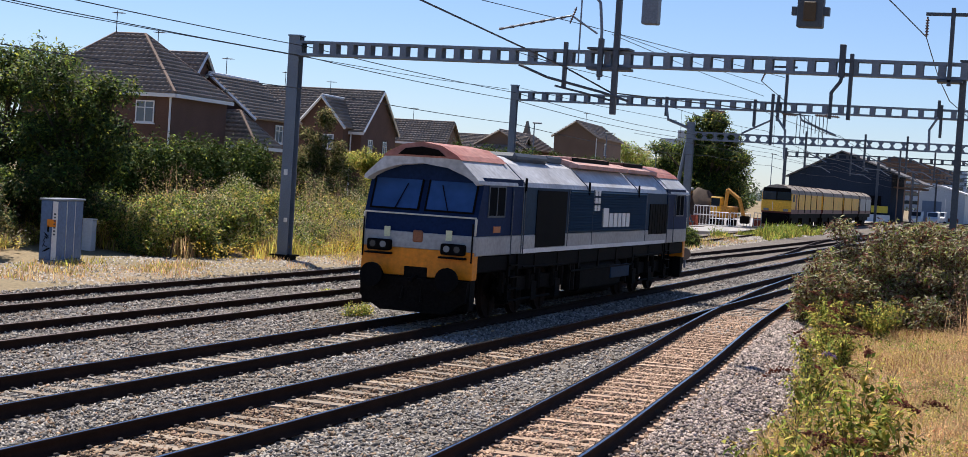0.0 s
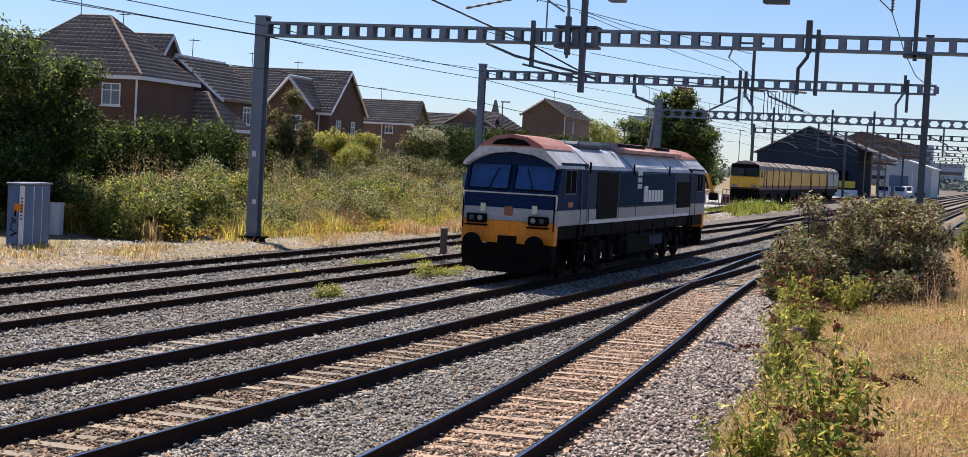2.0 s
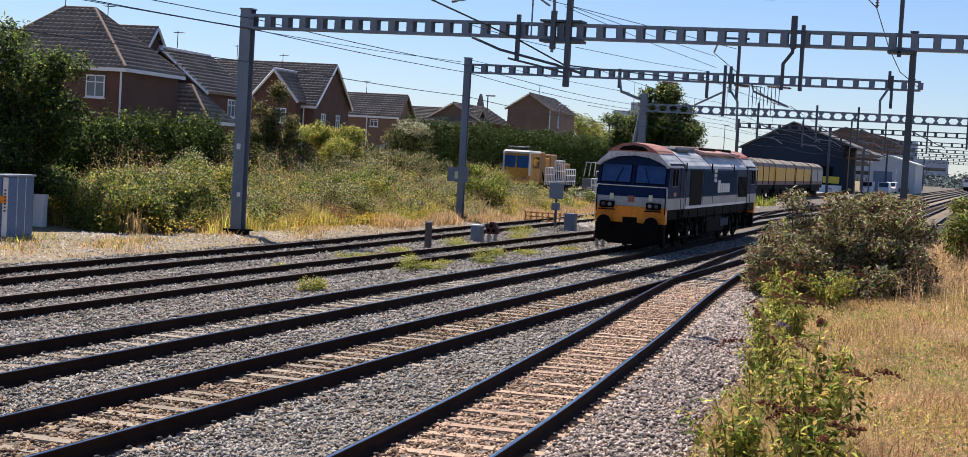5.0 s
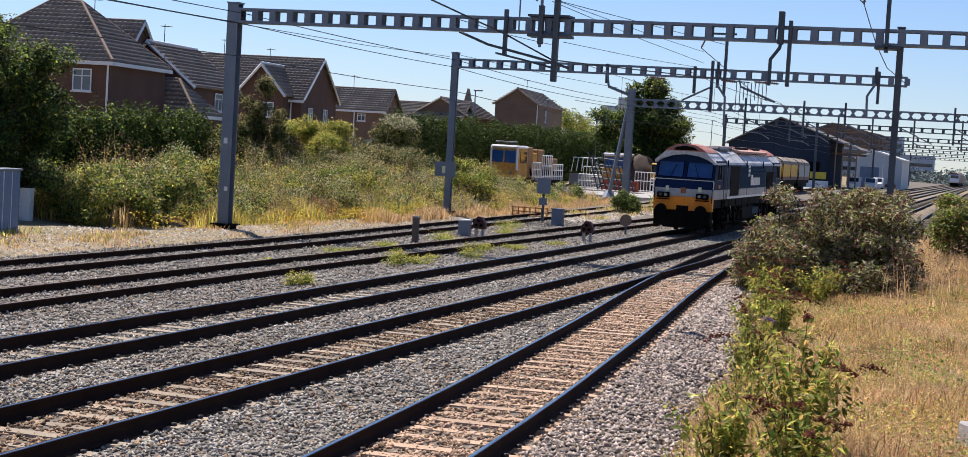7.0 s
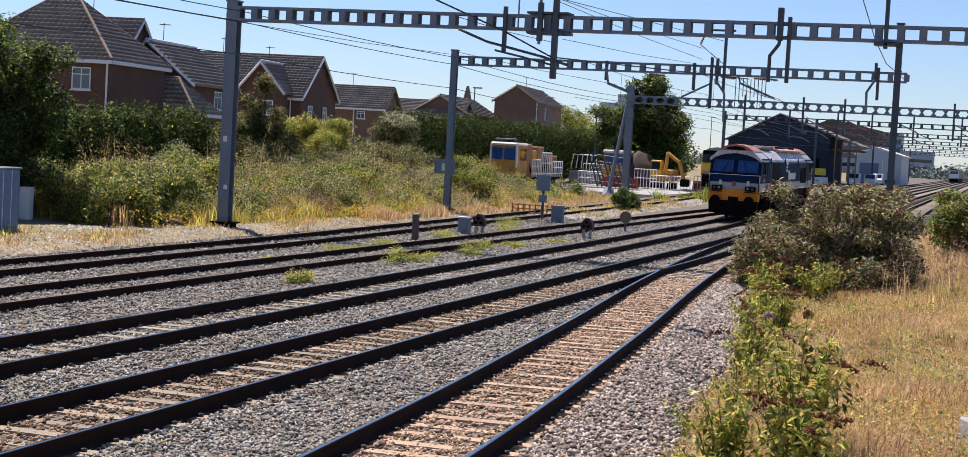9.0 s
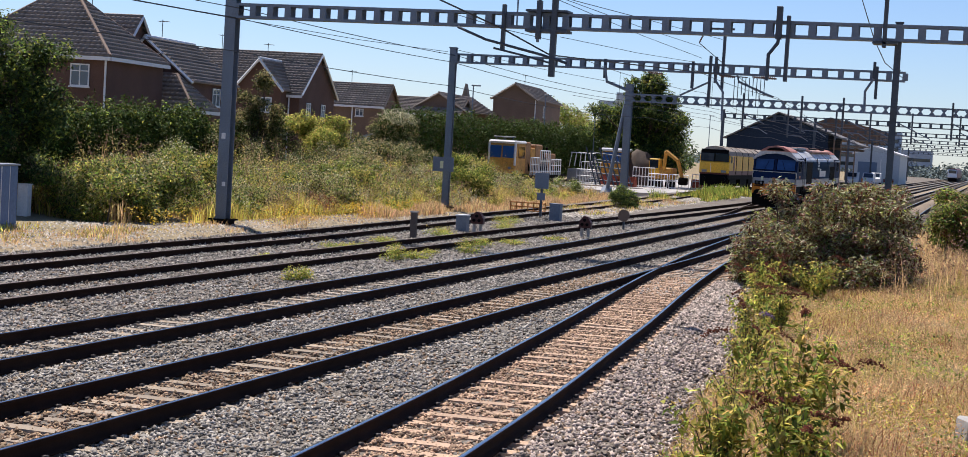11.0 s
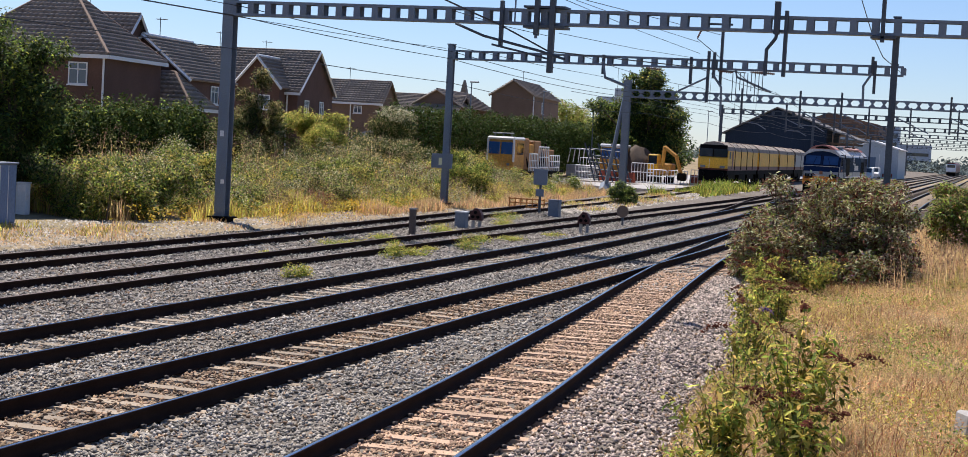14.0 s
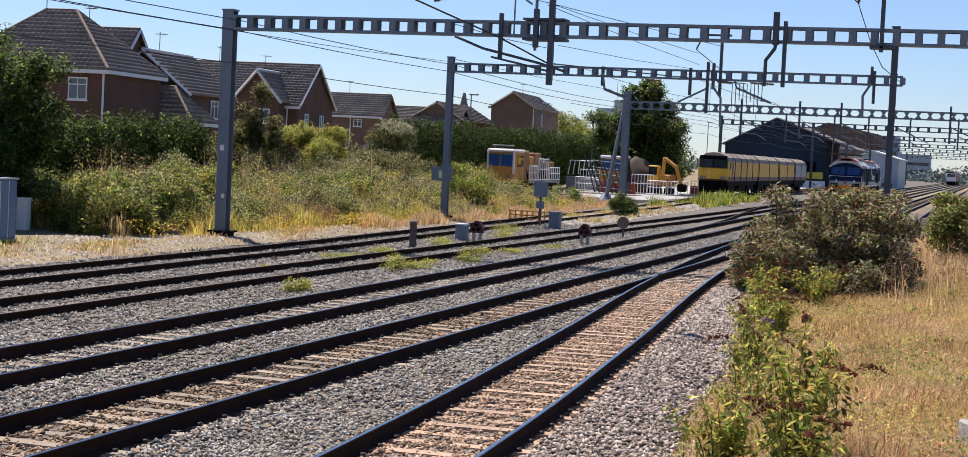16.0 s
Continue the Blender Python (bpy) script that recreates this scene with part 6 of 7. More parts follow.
def yard_vehicle(name, label, y, length, cab, body, group=""):
    """A high-sided freight locomotive or covered wagon with an arched roof, bogies and end details."""
    t = thing(name, label, "locomotive" if cab else "wagon", Matrix.Translation((-23.4, y, grade(y))), group=group)
    bx("underframe", (-1.25, 1.25, 0.15, length - 0.15, 0.95, 1.35), BLACK, t, bevel=0.02)
    bx("lower_band", (-1.31, 1.31, 0.1, length - 0.1, 1.35, 1.72), MAROON, t, "maroon lower band")
    bx("body", (-1.31, 1.31, 0.1, length - 0.1, 1.72, 3.1), body, t, bevel=0.02)
    bm = bmesh.new()
    prism(bm, [(-1.34, 3.06), (-1.2, 3.42), (-0.7, 3.75), (0, 3.86), (0.7, 3.75), (1.2, 3.42), (1.34, 3.06)], 0.0, length)
    part("roof", bm, DUSTY, t, "dusty arched roof")
    for k in ((1, 2, 3, 4) if cab else (0.04, 2.5, 4.9)):
        bm = bmesh.new()
        prism(bm, [(-1.36, 3.04), (-1.22, 3.44), (-0.7, 3.78), (0, 3.89), (0.7, 3.78), (1.22, 3.44), (1.36, 3.04)], length * k / 5, length * k / 5 + 0.12)
        for s in (-1, 1):
            box(bm, *sorted((s * 1.30, s * 1.345)), length * k / 5, length * k / 5 + 0.22, 1.4, 3.06)
        part("rib", bm, OILY, t)
    for y0 in (1.6, length - 5.4):
        bm = bmesh.new()
        for s in (-1, 1):
            box(bm, *sorted((s * 0.95, s * 1.15)), y0, y0 + 3.8, 0.55, 0.95)
            for k in range(3):
                beam(bm, (s * 0.7, y0 + 0.5 + k * 1.4, 0.5), (s * 0.84, y0 + 0.5 + k * 1.4, 0.5), 0.5, 16)
        part("bogie", bm, OILY, t)
    bm = bmesh.new()
    for s in (-1, 1):
        box(bm, *sorted((s * 0.6, s * 1.2)), length * 0.4, length * 0.62, 0.35, 0.95)
    part("tank", bm, OILY, t)
    if cab:
        bx("nose", (-1.3, 1.3, -0.12, 0.1, 1.5, 2.45), body, t, bevel=0.04)
        bx("windscreen", (-1.24, 1.24, -0.06, 0.1, 2.5, 3.2), GLASS, t, "dark wide windscreen", bevel=0.02)
        bx("window_pillar", (-0.06, 0.06, -0.08, 0.0, 2.48, 3.22), BLACK, t)
        bx("brow", (-1.2, 1.2, -0.04, 0.1, 3.2, 3.55), BLACK, t, bevel=0.02)
        for s in (-1, 1):
            bx("headlight", (s * 0.85 - 0.22, s * 0.85 + 0.22, -0.2, -0.12, 1.52, 1.74), LAMP, t, "pale headlight cluster", bevel=0.02)
            bm = bmesh.new()
            beam(bm, (s * 0.87, 0, 0.98), (s * 0.87, -0.5, 0.98), 0.2, 12)
            part("buffer", bm, BLACK, t)
            bx("cab_door", (*sorted((s * 1.30, s * 1.33)), 2.2, 2.9, 1.5, 3.0), MAROON, t)
        bx("side_window", (1.30, 1.325, 0.7, 1.5, 2.4, 3.0), GLASS, t)
        bx("buffer_beam", (-1.2, 1.2, -0.1, 0.15, 0.35, 1.35), BLACK, t, bevel=0.03)
        bm = bmesh.new()
        beam(bm, (-0.3, -0.16, 1.5), (-0.3, -0.16, 2.3), 0.02, 5)
        part("grab_rail", bm, WHITE, t)
    return t


yard_vehicle("freight_locomotive", "yellow and maroon freight locomotive standing in the yard", 139.5, 18.4, True, GOLD)
for k, yy in enumerate((158.6, 174.4, 188.8)):
    yard_vehicle("covered_wagon", "dusty yellow covered freight wagon with maroon base", yy, (15.2, 13.8, 11.8)[k], False, GOLD if k < 2 else GREY_PAINT, "wagons behind the yard locomotive")


def depot():
    t = thing("depot_shed", "large dark blue corrugated metal depot shed", "shed", Matrix.Translation((-42.2, 262, 0)))
    CLAD = mat("dark_blue_cladding", (0.026, 0.038, 0.062), 0.85, vary=0.25, scale=0.5, fine=6, spec=0.05)
    bm = bmesh.new()
    prism(bm, [(0, -0.5), (16.3, -0.5), (16.3, 7.9), (8.2, 10.8), (0, 6.6)], 0, 24)
    part("wall", bm, CLAD, t, "dark clad gable wall")
    for k in range(16):
        x = 0.5 + k * 1.03
        top = 6.6 + (10.8 - 6.6) * x / 8.2 if x < 8.2 else 10.8 - (10.8 - 6.4) * (x - 8.2) / 12.4
        bx("cladding_rib", (x - 0.05, x + 0.05, -0.06, 0, 0.0, top - 0.1), CLAD, t)
    bm = bmesh.new()
    for a, b in (((-0.5, 6.4), (8.2, 10.95)), ((8.2, 10.95), (21.2, 6.3))):
        prism(bm, [a, b, (b[0], b[1] + 0.22), (a[0], a[1] + 0.22)], -0.5, 24.4)
    part("roof", bm, mat("corrugated_roof", (0.16, 0.15, 0.14), 0.7, vary=0.3, scale=0.5, fine=8), t, "weathered corrugated roof")
    bx("lean_to", (-1.8, -0.01, 1, 22, -0.5, 5.0), CLAD, t)
    # black slab on the closed wall paints the darkness inside the doorway
    bx("doorway", (10.5, 15.0, -0.05, -0.003, -0.1, 4.2), BLACK, t, "black panel painting the unlit doorway")
    for k in range(4):
        bx("lean_to_post", (17.2 + k * 1.1, 17.4 + k * 1.1, -0.2, 0.0, -0.4, 7.4 - k * 0.4), BRICK_PALE, t)
        bx("lean_to_beam", (16.35, 20.7, 3 + k * 5, 3.2 + k * 5, 5.6, 5.9), BRICK_PALE, t)
    bx("door_lintel", (9.5, 16.0, -0.12, -0.06, 1.5, 2.6), mat("yellow_board", (0.62, 0.5, 0.05), 0.6, vary=0.2), t, "yellow safety panel")
    bx("white_gate", (12.0, 16.5, -1.0, -0.9, 0, 1.2), WHITE, t)
    t2 = thing("warehouse", "brown open-sided warehouse with timber roof frames", "warehouse", Matrix.Translation((-36.5, 330, 0)))
    bm = bmesh.new()
    prism(bm, [(0, 8.5), (14, 8.0), (14, 10.6), (4, 12.6), (0, 11.0)], 0, 40)
    part("roof", bm, mat("brown_roof", (0.14, 0.085, 0.06), 0.8, vary=0.3, scale=0.6, fine=3), t2)
    for k in range(8):
        bx("roof_frame", (k * 1.9, k * 1.9 + 0.4, -0.2, 0, -0.4, 10.4), BRICK_PALE, t2)
    for k in range(4):
        bx("rail_beam", (-0.2, 14.2, -0.3, -0.21, 5.5 + k * 1.3, 5.8 + k * 1.3), BRICK_PALE, t2)
    t3 = thing("steel_shed", "pale blue-grey gabled steel shed", "shed", Matrix.Translation((-24.8, 300, 0)))
    bm = bmesh.new()
    prism(bm, [(0, -0.5), (8.2, -0.5), (8.2, 5.5), (3.4, 6.8), (0, 5.4)], 0, 25)
    part("wall", bm, mat("pale_blue_cladding", (0.40, 0.46, 0.52), 0.5, vary=0.12, scale=1, fine=4), t3)
    bm = bmesh.new()
    prism(bm, [(-0.3, 5.3), (3.4, 6.8), (8.5, 5.4), (8.5, 5.62), (3.4, 7.07), (-0.3, 5.57)], -0.3, 25.3)
    part("roof", bm, WHITE, t3, "white sheeted roof")
    bx("roller_door", (0.8, 4.2, -0.05, -0.003, 0, 4.0), mat("blue_door", (0.10, 0.16, 0.26), 0.5, vary=0.15), t3, "blue roller door", )
    for k in range(3):
        bx("wall_rib", (4.8 + k, 4.9 + k, -0.05, 0, 0, 4.6), WHITE, t3)


depot()


def railcar(name, label, x, y, length, front, flank):
    t = thing(name, label, "train", Matrix.Translation((x, y, grade(y))))
    bm = bmesh.new()
    prism(bm, [(-1.35, 0.9), (1.35, 0.9), (1.37, 2.4), (1.2, 3.3), (0.6, 3.7), (-0.6, 3.7), (-1.2, 3.3), (-1.37, 2.4)], 0.6, length)
    part("body", bm, flank, t)
    bm = bmesh.new()
    prism(bm, [(0.6, 0.9), (0.0, 1.1), (0.15, 2.2), (0.6, 3.3)], -1.3, 1.3, axis="x")
    part("nose", bm, front, t)
    bx("windscreen", (-1.05, 1.05, 0.12, 0.5, 2.25, 3.1), GLASS, t, "dark windscreen", bevel=0.03)
    bx("underframe", (-1.2, 1.2, 0.3, length - 0.3, 0.02, 0.9), OILY, t)
    return t


railcar("passenger_train", "distant white train with a purple and dark nose", -11.45, 470, 60, WHITE, MAROON)
railcar("multiple_unit", "distant yellow-fronted train beside the shed", -36.3, 456, 20, GOLD, WHITE)


def van(x, y, m, label):
    t = thing("van", label, "van", Matrix.Translation((x, y, YARD_Z)), group="parked vans")
    bm = bmesh.new()
    prism(bm, [(0, 0.35), (0, 1.0), (0.9, 1.25), (1.5, 2.0), (4.8, 2.05), (4.9, 0.35)], -0.9, 0.9, axis="x")
    part("body", bm, m, t)
    bm = bmesh.new()
    prism(bm, [(0.95, 1.3), (1.45, 1.95), (1.40, 1.97), (0.88, 1.3)], -0.75, 0.75, axis="x")
    part("windscreen", bm, GLASS, t)
    for sx in (-0.8, 0.8):
        for yy in (0.9, 3.9):
            bm = bmesh.new()
            beam(bm, (sx - 0.12, yy, 0.33), (sx + 0.12, yy, 0.33), 0.33, 14)
            part("wheel", bm, BLACK, t)


van(-21.9, 262, WHITE, "white parked van seen from the front")
van(-19.6, 266, WHITE, "white parked van seen from the front")
van(-37.5, 163, WHITE, "white parked van behind the barriers")
van(-18.4, 300, mat("red_paint", (0.4, 0.03, 0.02), 0.4, vary=0.1), "red parked van by the sheds")
van(-20.3, 292, WHITE, "white parked van seen from the front")


def tamper():
    """Orange track machine with a glazed cab and a railed deck behind."""
    t = thing("track_machine", "orange and white rail maintenance machine with blue windows", "rail vehicle", Matrix.Translation((-37.35, 121.5, 0)))
    amber, blue = mat("machine_yellow", (0.60, 0.30, 0.05), 0.6, vary=0.35, scale=3, fine=7), mat("blue_glass", (0.03, 0.10, 0.28), 0.1, vary=0.1, spec=0.8)
    rust = mat("tan_housing", (0.36, 0.19, 0.075), 0.7, vary=0.4, scale=3, fine=6)
    bm = bmesh.new()
    prism(bm, [(-0.05, 0.95), (0.0, 2.1), (0.12, 3.35), (3.0, 3.35), (3.0, 0.95)], -1.12, 1.12, axis="x")
    bmesh.ops.bevel(bm, geom=bm.edges[:], offset=0.06, segments=2, affect="EDGES")
    part("cab", bm, amber, t)
    bx("cab_roof", (-1.16, 1.16, 0.0, 3.1, 3.33, 3.6), WHITE, t, "white rounded cab roof", bevel=0.12)
    for s in (-1, 1):
        bx("corner_post", (*sorted((s * 1.0, s * 1.15)), -0.03, 0.18, 1.6, 3.4), WHITE, t, "white corner post", bevel=0.03)
    for x0, x1 in ((-0.98, -0.06), (0.06, 0.98)):
        bx("windscreen", (x0, x1, -0.04, 0.12, 2.2, 3.15), blue, t, "blue windscreen with sky reflection in its colour", bevel=0.02)
    bx("side_window", (1.10, 1.15, 0.8, 2.6, 2.2, 3.1), GLASS, t)
    for s in (-1, 1):
        bx("headlight", (s * 0.7 - 0.12, s * 0.7 + 0.12, -0.1, -0.04, 1.3, 1.5), LAMP, t, bevel=0.02)
    bm = bmesh.new()
    for k in range(3):
        beam(bm, (-0.7 + k * 0.7, 0.6, 3.55), (-0.7 + k * 0.7, 0.6, 3.85), 0.05, 6)
    beam(bm, (-0.9, 0.6, 3.85), (0.9, 0.6, 3.85), 0.05, 6)
    part("roof_rack", bm, STEEL_DARK, t)
    for k, (y0, y1, h, m) in enumerate(((3.1, 4.6, 3.55, rust), (4.7, 6.0, 3.1, amber), (6.1, 8.2, 3.4, rust), (8.4, 9.6, 2.3, OILY), (9.7, 12.5, 2.7, rust))):
        bx("engine_housing", (-1.05, 1.05, y0, y1, 0.95, h), m, t, "rust-stained machine housing", bevel=0.1)
    bm = bmesh.new()
    for k in range(5):
        beam(bm, (0.7, 3.4 + k * 1.8, 3.2), (1.15, 4.2 + k * 1.8, 1.2), 0.09, 6)
    part("hydraulic_arm", bm, OILY, t)
    bx("deck", (-1.3, 1.3, 0.2, 15.0, 0.6, 0.95), OILY, t)
    for y0, y1, z1 in ((3.2, 5.6, 2.3), (6.0, 9.0, 2.9), (9.4, 12.6, 2.2)):
        for k in range(6):
            yy = y0 + (y1 - y0) * k / 5
            bm = bmesh.new()
            beam(bm, (1.5, yy, 0.9), (1.5, yy, z1), 0.045, 5)
            part("railing_post", bm, WHITE, t, "white railing post")
        for k in range(3):
            z = 1.2 + (z1 - 1.2) * k / 2
            bm = bmesh.new()
            beam(bm, (1.5, y0, z), (1.5, y1, z), 0.045, 5)
            part("railing", bm, WHITE, t, "white deck railing")
    for yy in (1.2, 2.8, 10.5, 12.5):
        for s in (-1, 1):
            bm = bmesh.new()
            beam(bm, (s * 0.7, yy, 0.42), (s * 0.85, yy, 0.42), 0.42, 14)
            part("wheel", bm, OILY, t)
    t = thing("track_machine", "white-roofed rail machine with blue windows behind the steelwork", "rail vehicle", Matrix.Translation((-33.9, 145.5, 0)))
    bx("cab", (-1.1, 1.1, 0, 3, 0.6, 3.2), amber, t, bevel=0.1)
    bx("cab_roof", (-1.15, 1.15, -0.05, 3.1, 3.2, 3.5), WHITE, t, "white cab roof", bevel=0.1)
    bx("windscreen", (-0.95, 0.95, -0.04, 0.05, 2.1, 3.1), blue, t, "blue windscreen with sky reflection in its colour", bevel=0.02)
    bx("deck", (-1.2, 1.2, 0.1, 9, 0.25, 0.7), OILY, t)


tamper()


def site_fence(x, y, w, h, turn, m, label):
    t = thing("site_barrier", label, "barrier", pose(x, y, YARD_Z, 0, 0, turn), group="yard barriers")
    n = max(2, int(w / 0.28))
    bm = bmesh.new()
    beam(bm, (0, 0, 0), (0, 0, h), 0.035, 5)
    me = mesh_of("bar", bm, m)
    for k in range(n + 1):
        ob = new("bar", me)
        ob.parent = t
        ob.location = (w * k / n, 0, 0)
    for z in (0.1, h * 0.55, h):
        bm = bmesh.new()
        beam(bm, (0, 0, z), (w, 0, z), 0.04, 5)
        part("rail", bm, m, t)
    return t


for x, y, w, h in ((-37.0, 146, 2.4, 2.0), (-35.0, 147, 2.0, 1.6), (-31.6, 144, 2.0, 1.8), (-30.0, 143.5, 1.8, 1.3), (-28.4, 145, 1.8, 1.3), (-27.0, 149, 1.4, 1.4), (-28.9, 172, 2.4, 1.3), (-36.9, 144, 1.8, 1.3), (-34.6, 146, 2.0, 1.2), (-32.8, 190, 3.5, 1.4)):
    site_fence(x, y, w, h, random.uniform(-15, 25), WHITE, "white tubular safety barrier in the yard")
for x, y in ((-34.0, 145), (-26.8, 152), (-27.9, 176), (-31.8, 143)):
    bar = thing("plastic_barrier", "orange-red plastic water barrier", "barrier", pose(x, y, YARD_Z, 0, 0, random.uniform(-30, 30)), group="yard barriers")
    bm = bmesh.new()
    prism(bm, [(-0.3, 0), (0.3, 0), (0.12, 0.9), (-0.12, 0.9)], -0.8, 0.8)
    bmesh.ops.rotate(bm, verts=bm.verts, matrix=Matrix.Rotation(radians(90), 3, "Z"))
    part("body", bm, mat("red_plastic", (0.40, 0.085, 0.045), 0.6, vary=0.4, scale=4, fine=9), bar)
white_unit = thing("site_container", "white low site container with a lattice frame", "container", Matrix.Translation((-38.6, 147, YARD_Z)))
bx("box", (0, 3.6, 0, 2.2, 0.2, 1.3), GREY_PAINT, white_unit, bevel=0.04)
bm = bmesh.new()
for k in range(6):
    beam(bm, (0.1 + k * 0.5, 0.2, 1.5), (0.3 + k * 0.45, 0.2, 2.8), 0.05, 5)
beam(bm, (0.2, 0.2, 2.8), (2.6, 0.2, 2.8), 0.05, 5)
part("frame_top", bm, WHITE, white_unit)
bx("skid", (-0.2, 2.8, -0.1, 2.3, 0, 0.2), BARK, white_unit)
lat = thing("lattice_stack", "grey stack of lattice steel sections", "steelwork", Matrix.Translation((-34.6, 142, YARD_Z)))
for k in range(9):
    bm = bmesh.new()
    beam(bm, (k * 0.42, 0.3, 0), (k * 0.42 - 1.2, 0.6, 3.4 - (k % 3) * 0.3), 0.07, 5)
    part("strut", bm, STEEL_DARK, lat)
for k in range(5):
    bm = bmesh.new()
    beam(bm, (-0.8 + k * 0.1, 0.4, 0.5 + k * 0.6), (3.4 - k * 0.3, 0.4, 0.3 + k * 0.6), 0.06, 5)
    part("strut", bm, STEEL_DARK, lat)
bx("pallet", (-35.0, -29.5, 136, 139, YARD_Z, 0.12), BARK)
tagged(bpy.data.objects["pallet"], "low timber stacks on the yard surface", "timber")


def excavator(x, y):
    t = thing("excavator", "orange-yellow tracked excavator with folded arm", "excavator", Matrix.Translation((x, y, YARD_Z)))
    for s in (-1, 1):
        bm = bmesh.new()
        prism(bm, [(-1.4, 0.3), (-1.1, 0), (1.1, 0), (1.4, 0.3), (1.1, 0.75), (-1.1, 0.75)], *sorted((s * 0.6, s * 1.1)), axis="x")
        part("crawler_track", bm, BLACK, t)
    bx("house_body", (-1.1, 1.1, -0.9, 1.6, 0.8, 1.9), mat("machine_yellow", (0.60, 0.30, 0.05), 0.6), t, bevel=0.1)
    bx("cab", (-1.05, -0.1, -1.0, 0.4, 1.2, 2.7), GOLD, t, bevel=0.08)
    bx("cab_window", (-1.0, -0.2, -1.03, -0.95, 1.8, 2.55), GLASS, t)
    bm = bmesh.new()
    for a, b in (((0.3, -0.8, 1.6), (0.6, -1.6, 3.4)), ((0.6, -1.6, 3.4), (1.8, -2.0, 2.6)), ((1.8, -2.0, 2.6), (2.3, -2.0, 1.0))):
        beam(bm, a, b, 0.18, 6)
    part("arm", bm, mat("machine_yellow", (0.60, 0.30, 0.05), 0.6), t)
    bx("bucket", (2.0, 2.8, -2.4, -1.6, 0.4, 1.1), OILY, t, bevel=0.1)


excavator(-29.5, 147)
skip = thing("material_heap", "brown heap of spoil and sleepers in the yard", "heap", Matrix.Translation((-31.6, 147.5, YARD_Z)))
bm = bmesh.new()
bmesh.ops.create_icosphere(bm, subdivisions=3, radius=1.0)
for v in bm.verts:
    v.co *= 1 + 0.25 * noise.noise(v.co * 2.5)
    v.co = Vector((v.co.x * 2.0, v.co.y * 1.8, max(0, v.co.z) * 3.2))
part("spoil", bm, BARK, skip, smooth=True)

# ---------- lineside equipment ----------
def cabinet(x, y, w, d, h, m, stripe=False):
    t = thing("trackside_cabinet", "blue-grey steel trackside cabinet with pale edges", "cabinet", pose(x, y, ground_height(x, y), 0, 0, 6), group="trackside cabinets")
    bx("body", (0, w, 0, d, 0.08, h), m, t, bevel=0.02)
    bx("plinth", (-0.04, w + 0.04, -0.04, d + 0.04, -0.15, 0.08), CONCRETE, t)
    bx("cap", (-0.04, w + 0.05, -0.05, d + 0.05, h, h + 0.06), GALV, t, bevel=0.015)
    bx("edge_strip", (w - 0.14, w + 0.012, -0.03, -0.003, 0.1, h - 0.02), WHITE, t, "white edge strip")
    bx("door", (0.06, w - 0.18, -0.025, -0.003, 0.14, h - 0.08), m, t)
    bx("door_handle", (w - 0.28, w - 0.24, -0.05, -0.026, h * 0.5, h * 0.6), BLACK, t)
    if stripe:
        bx("yellow_label", (w * 0.45, w - 0.015, -0.04, -0.03, h * 0.58, h * 0.70), ORANGE, t, "yellow warning label")
        bm = bmesh.new()
        for k in range(9):
            a = random.uniform(0.12, w - 0.35)
            z = random.uniform(0.3, h * 0.55)
            beam(bm, (a, -0.032, z), (a + random.uniform(0.05, 0.2), -0.032, z + random.uniform(-0.15, 0.2)), 0.012, 4)
        part("scribble", bm, BLACK, t, "dark scrawled strokes")
    for k in range(7):
        bx("marking", (w - 0.09, w - 0.03, -0.045, -0.03, h * 0.45 + k * 0.1, h * 0.45 + k * 0.1 + 0.05), STEEL_DARK, t)


CAB = mat("blue_grey_steel", (0.11, 0.18, 0.32), 0.5, 0.1, vary=0.2, scale=3, fine=12, bump=0.05)
cabinet(-28.27, 39.9, 0.55, 0.55, 1.85, CAB, True)
cabinet(-28.4, 40.65, 0.5, 0.5, 1.85, CAB)
cabinet(-28.55, 41.35, 0.46, 0.5, 1.85, CAB)
wb = thing("relay_box", "plain white plastic equipment box on the ground", "cabinet", pose(-30.85, 45.9, ground_height(-30.6, 46), 0, 0, 8))
bx("body", (0, 0.36, 0, 0.35, 0, 1.05), WHITE, wb, bevel=0.02)
bx("lid", (-0.02, 0.38, -0.02, 0.37, 1.05, 1.09), WHITE, wb)


def stub(name, label, x, y, w, h, m, cap=None):
    t = thing(name, label, "post", Matrix.Translation((x, y, -0.25)))
    bx("post", (-w / 2, w / 2, -w / 2, w / 2, -0.2, h), m, t, bevel=0.02)
    if cap:
        bx("cap", (-w / 2 - 0.02, w / 2 + 0.02, -w / 2 - 0.02, w / 2 + 0.02, h, h + 0.05), cap, t)
    return t


stub("marker_post", "weathered timber marker post between the tracks", -18.95, 51.8, 0.2, 0.95, SLEEPER_WOOD, CONCRETE)
stub("equipment_box", "grey steel lineside equipment box on legs", -19.3, 58.2, 0.42, 0.65, GALV, WHITE)
stub("equipment_box", "grey steel lineside equipment box on legs", -19.15, 71.3, 0.5, 0.85, GALV, GALV)


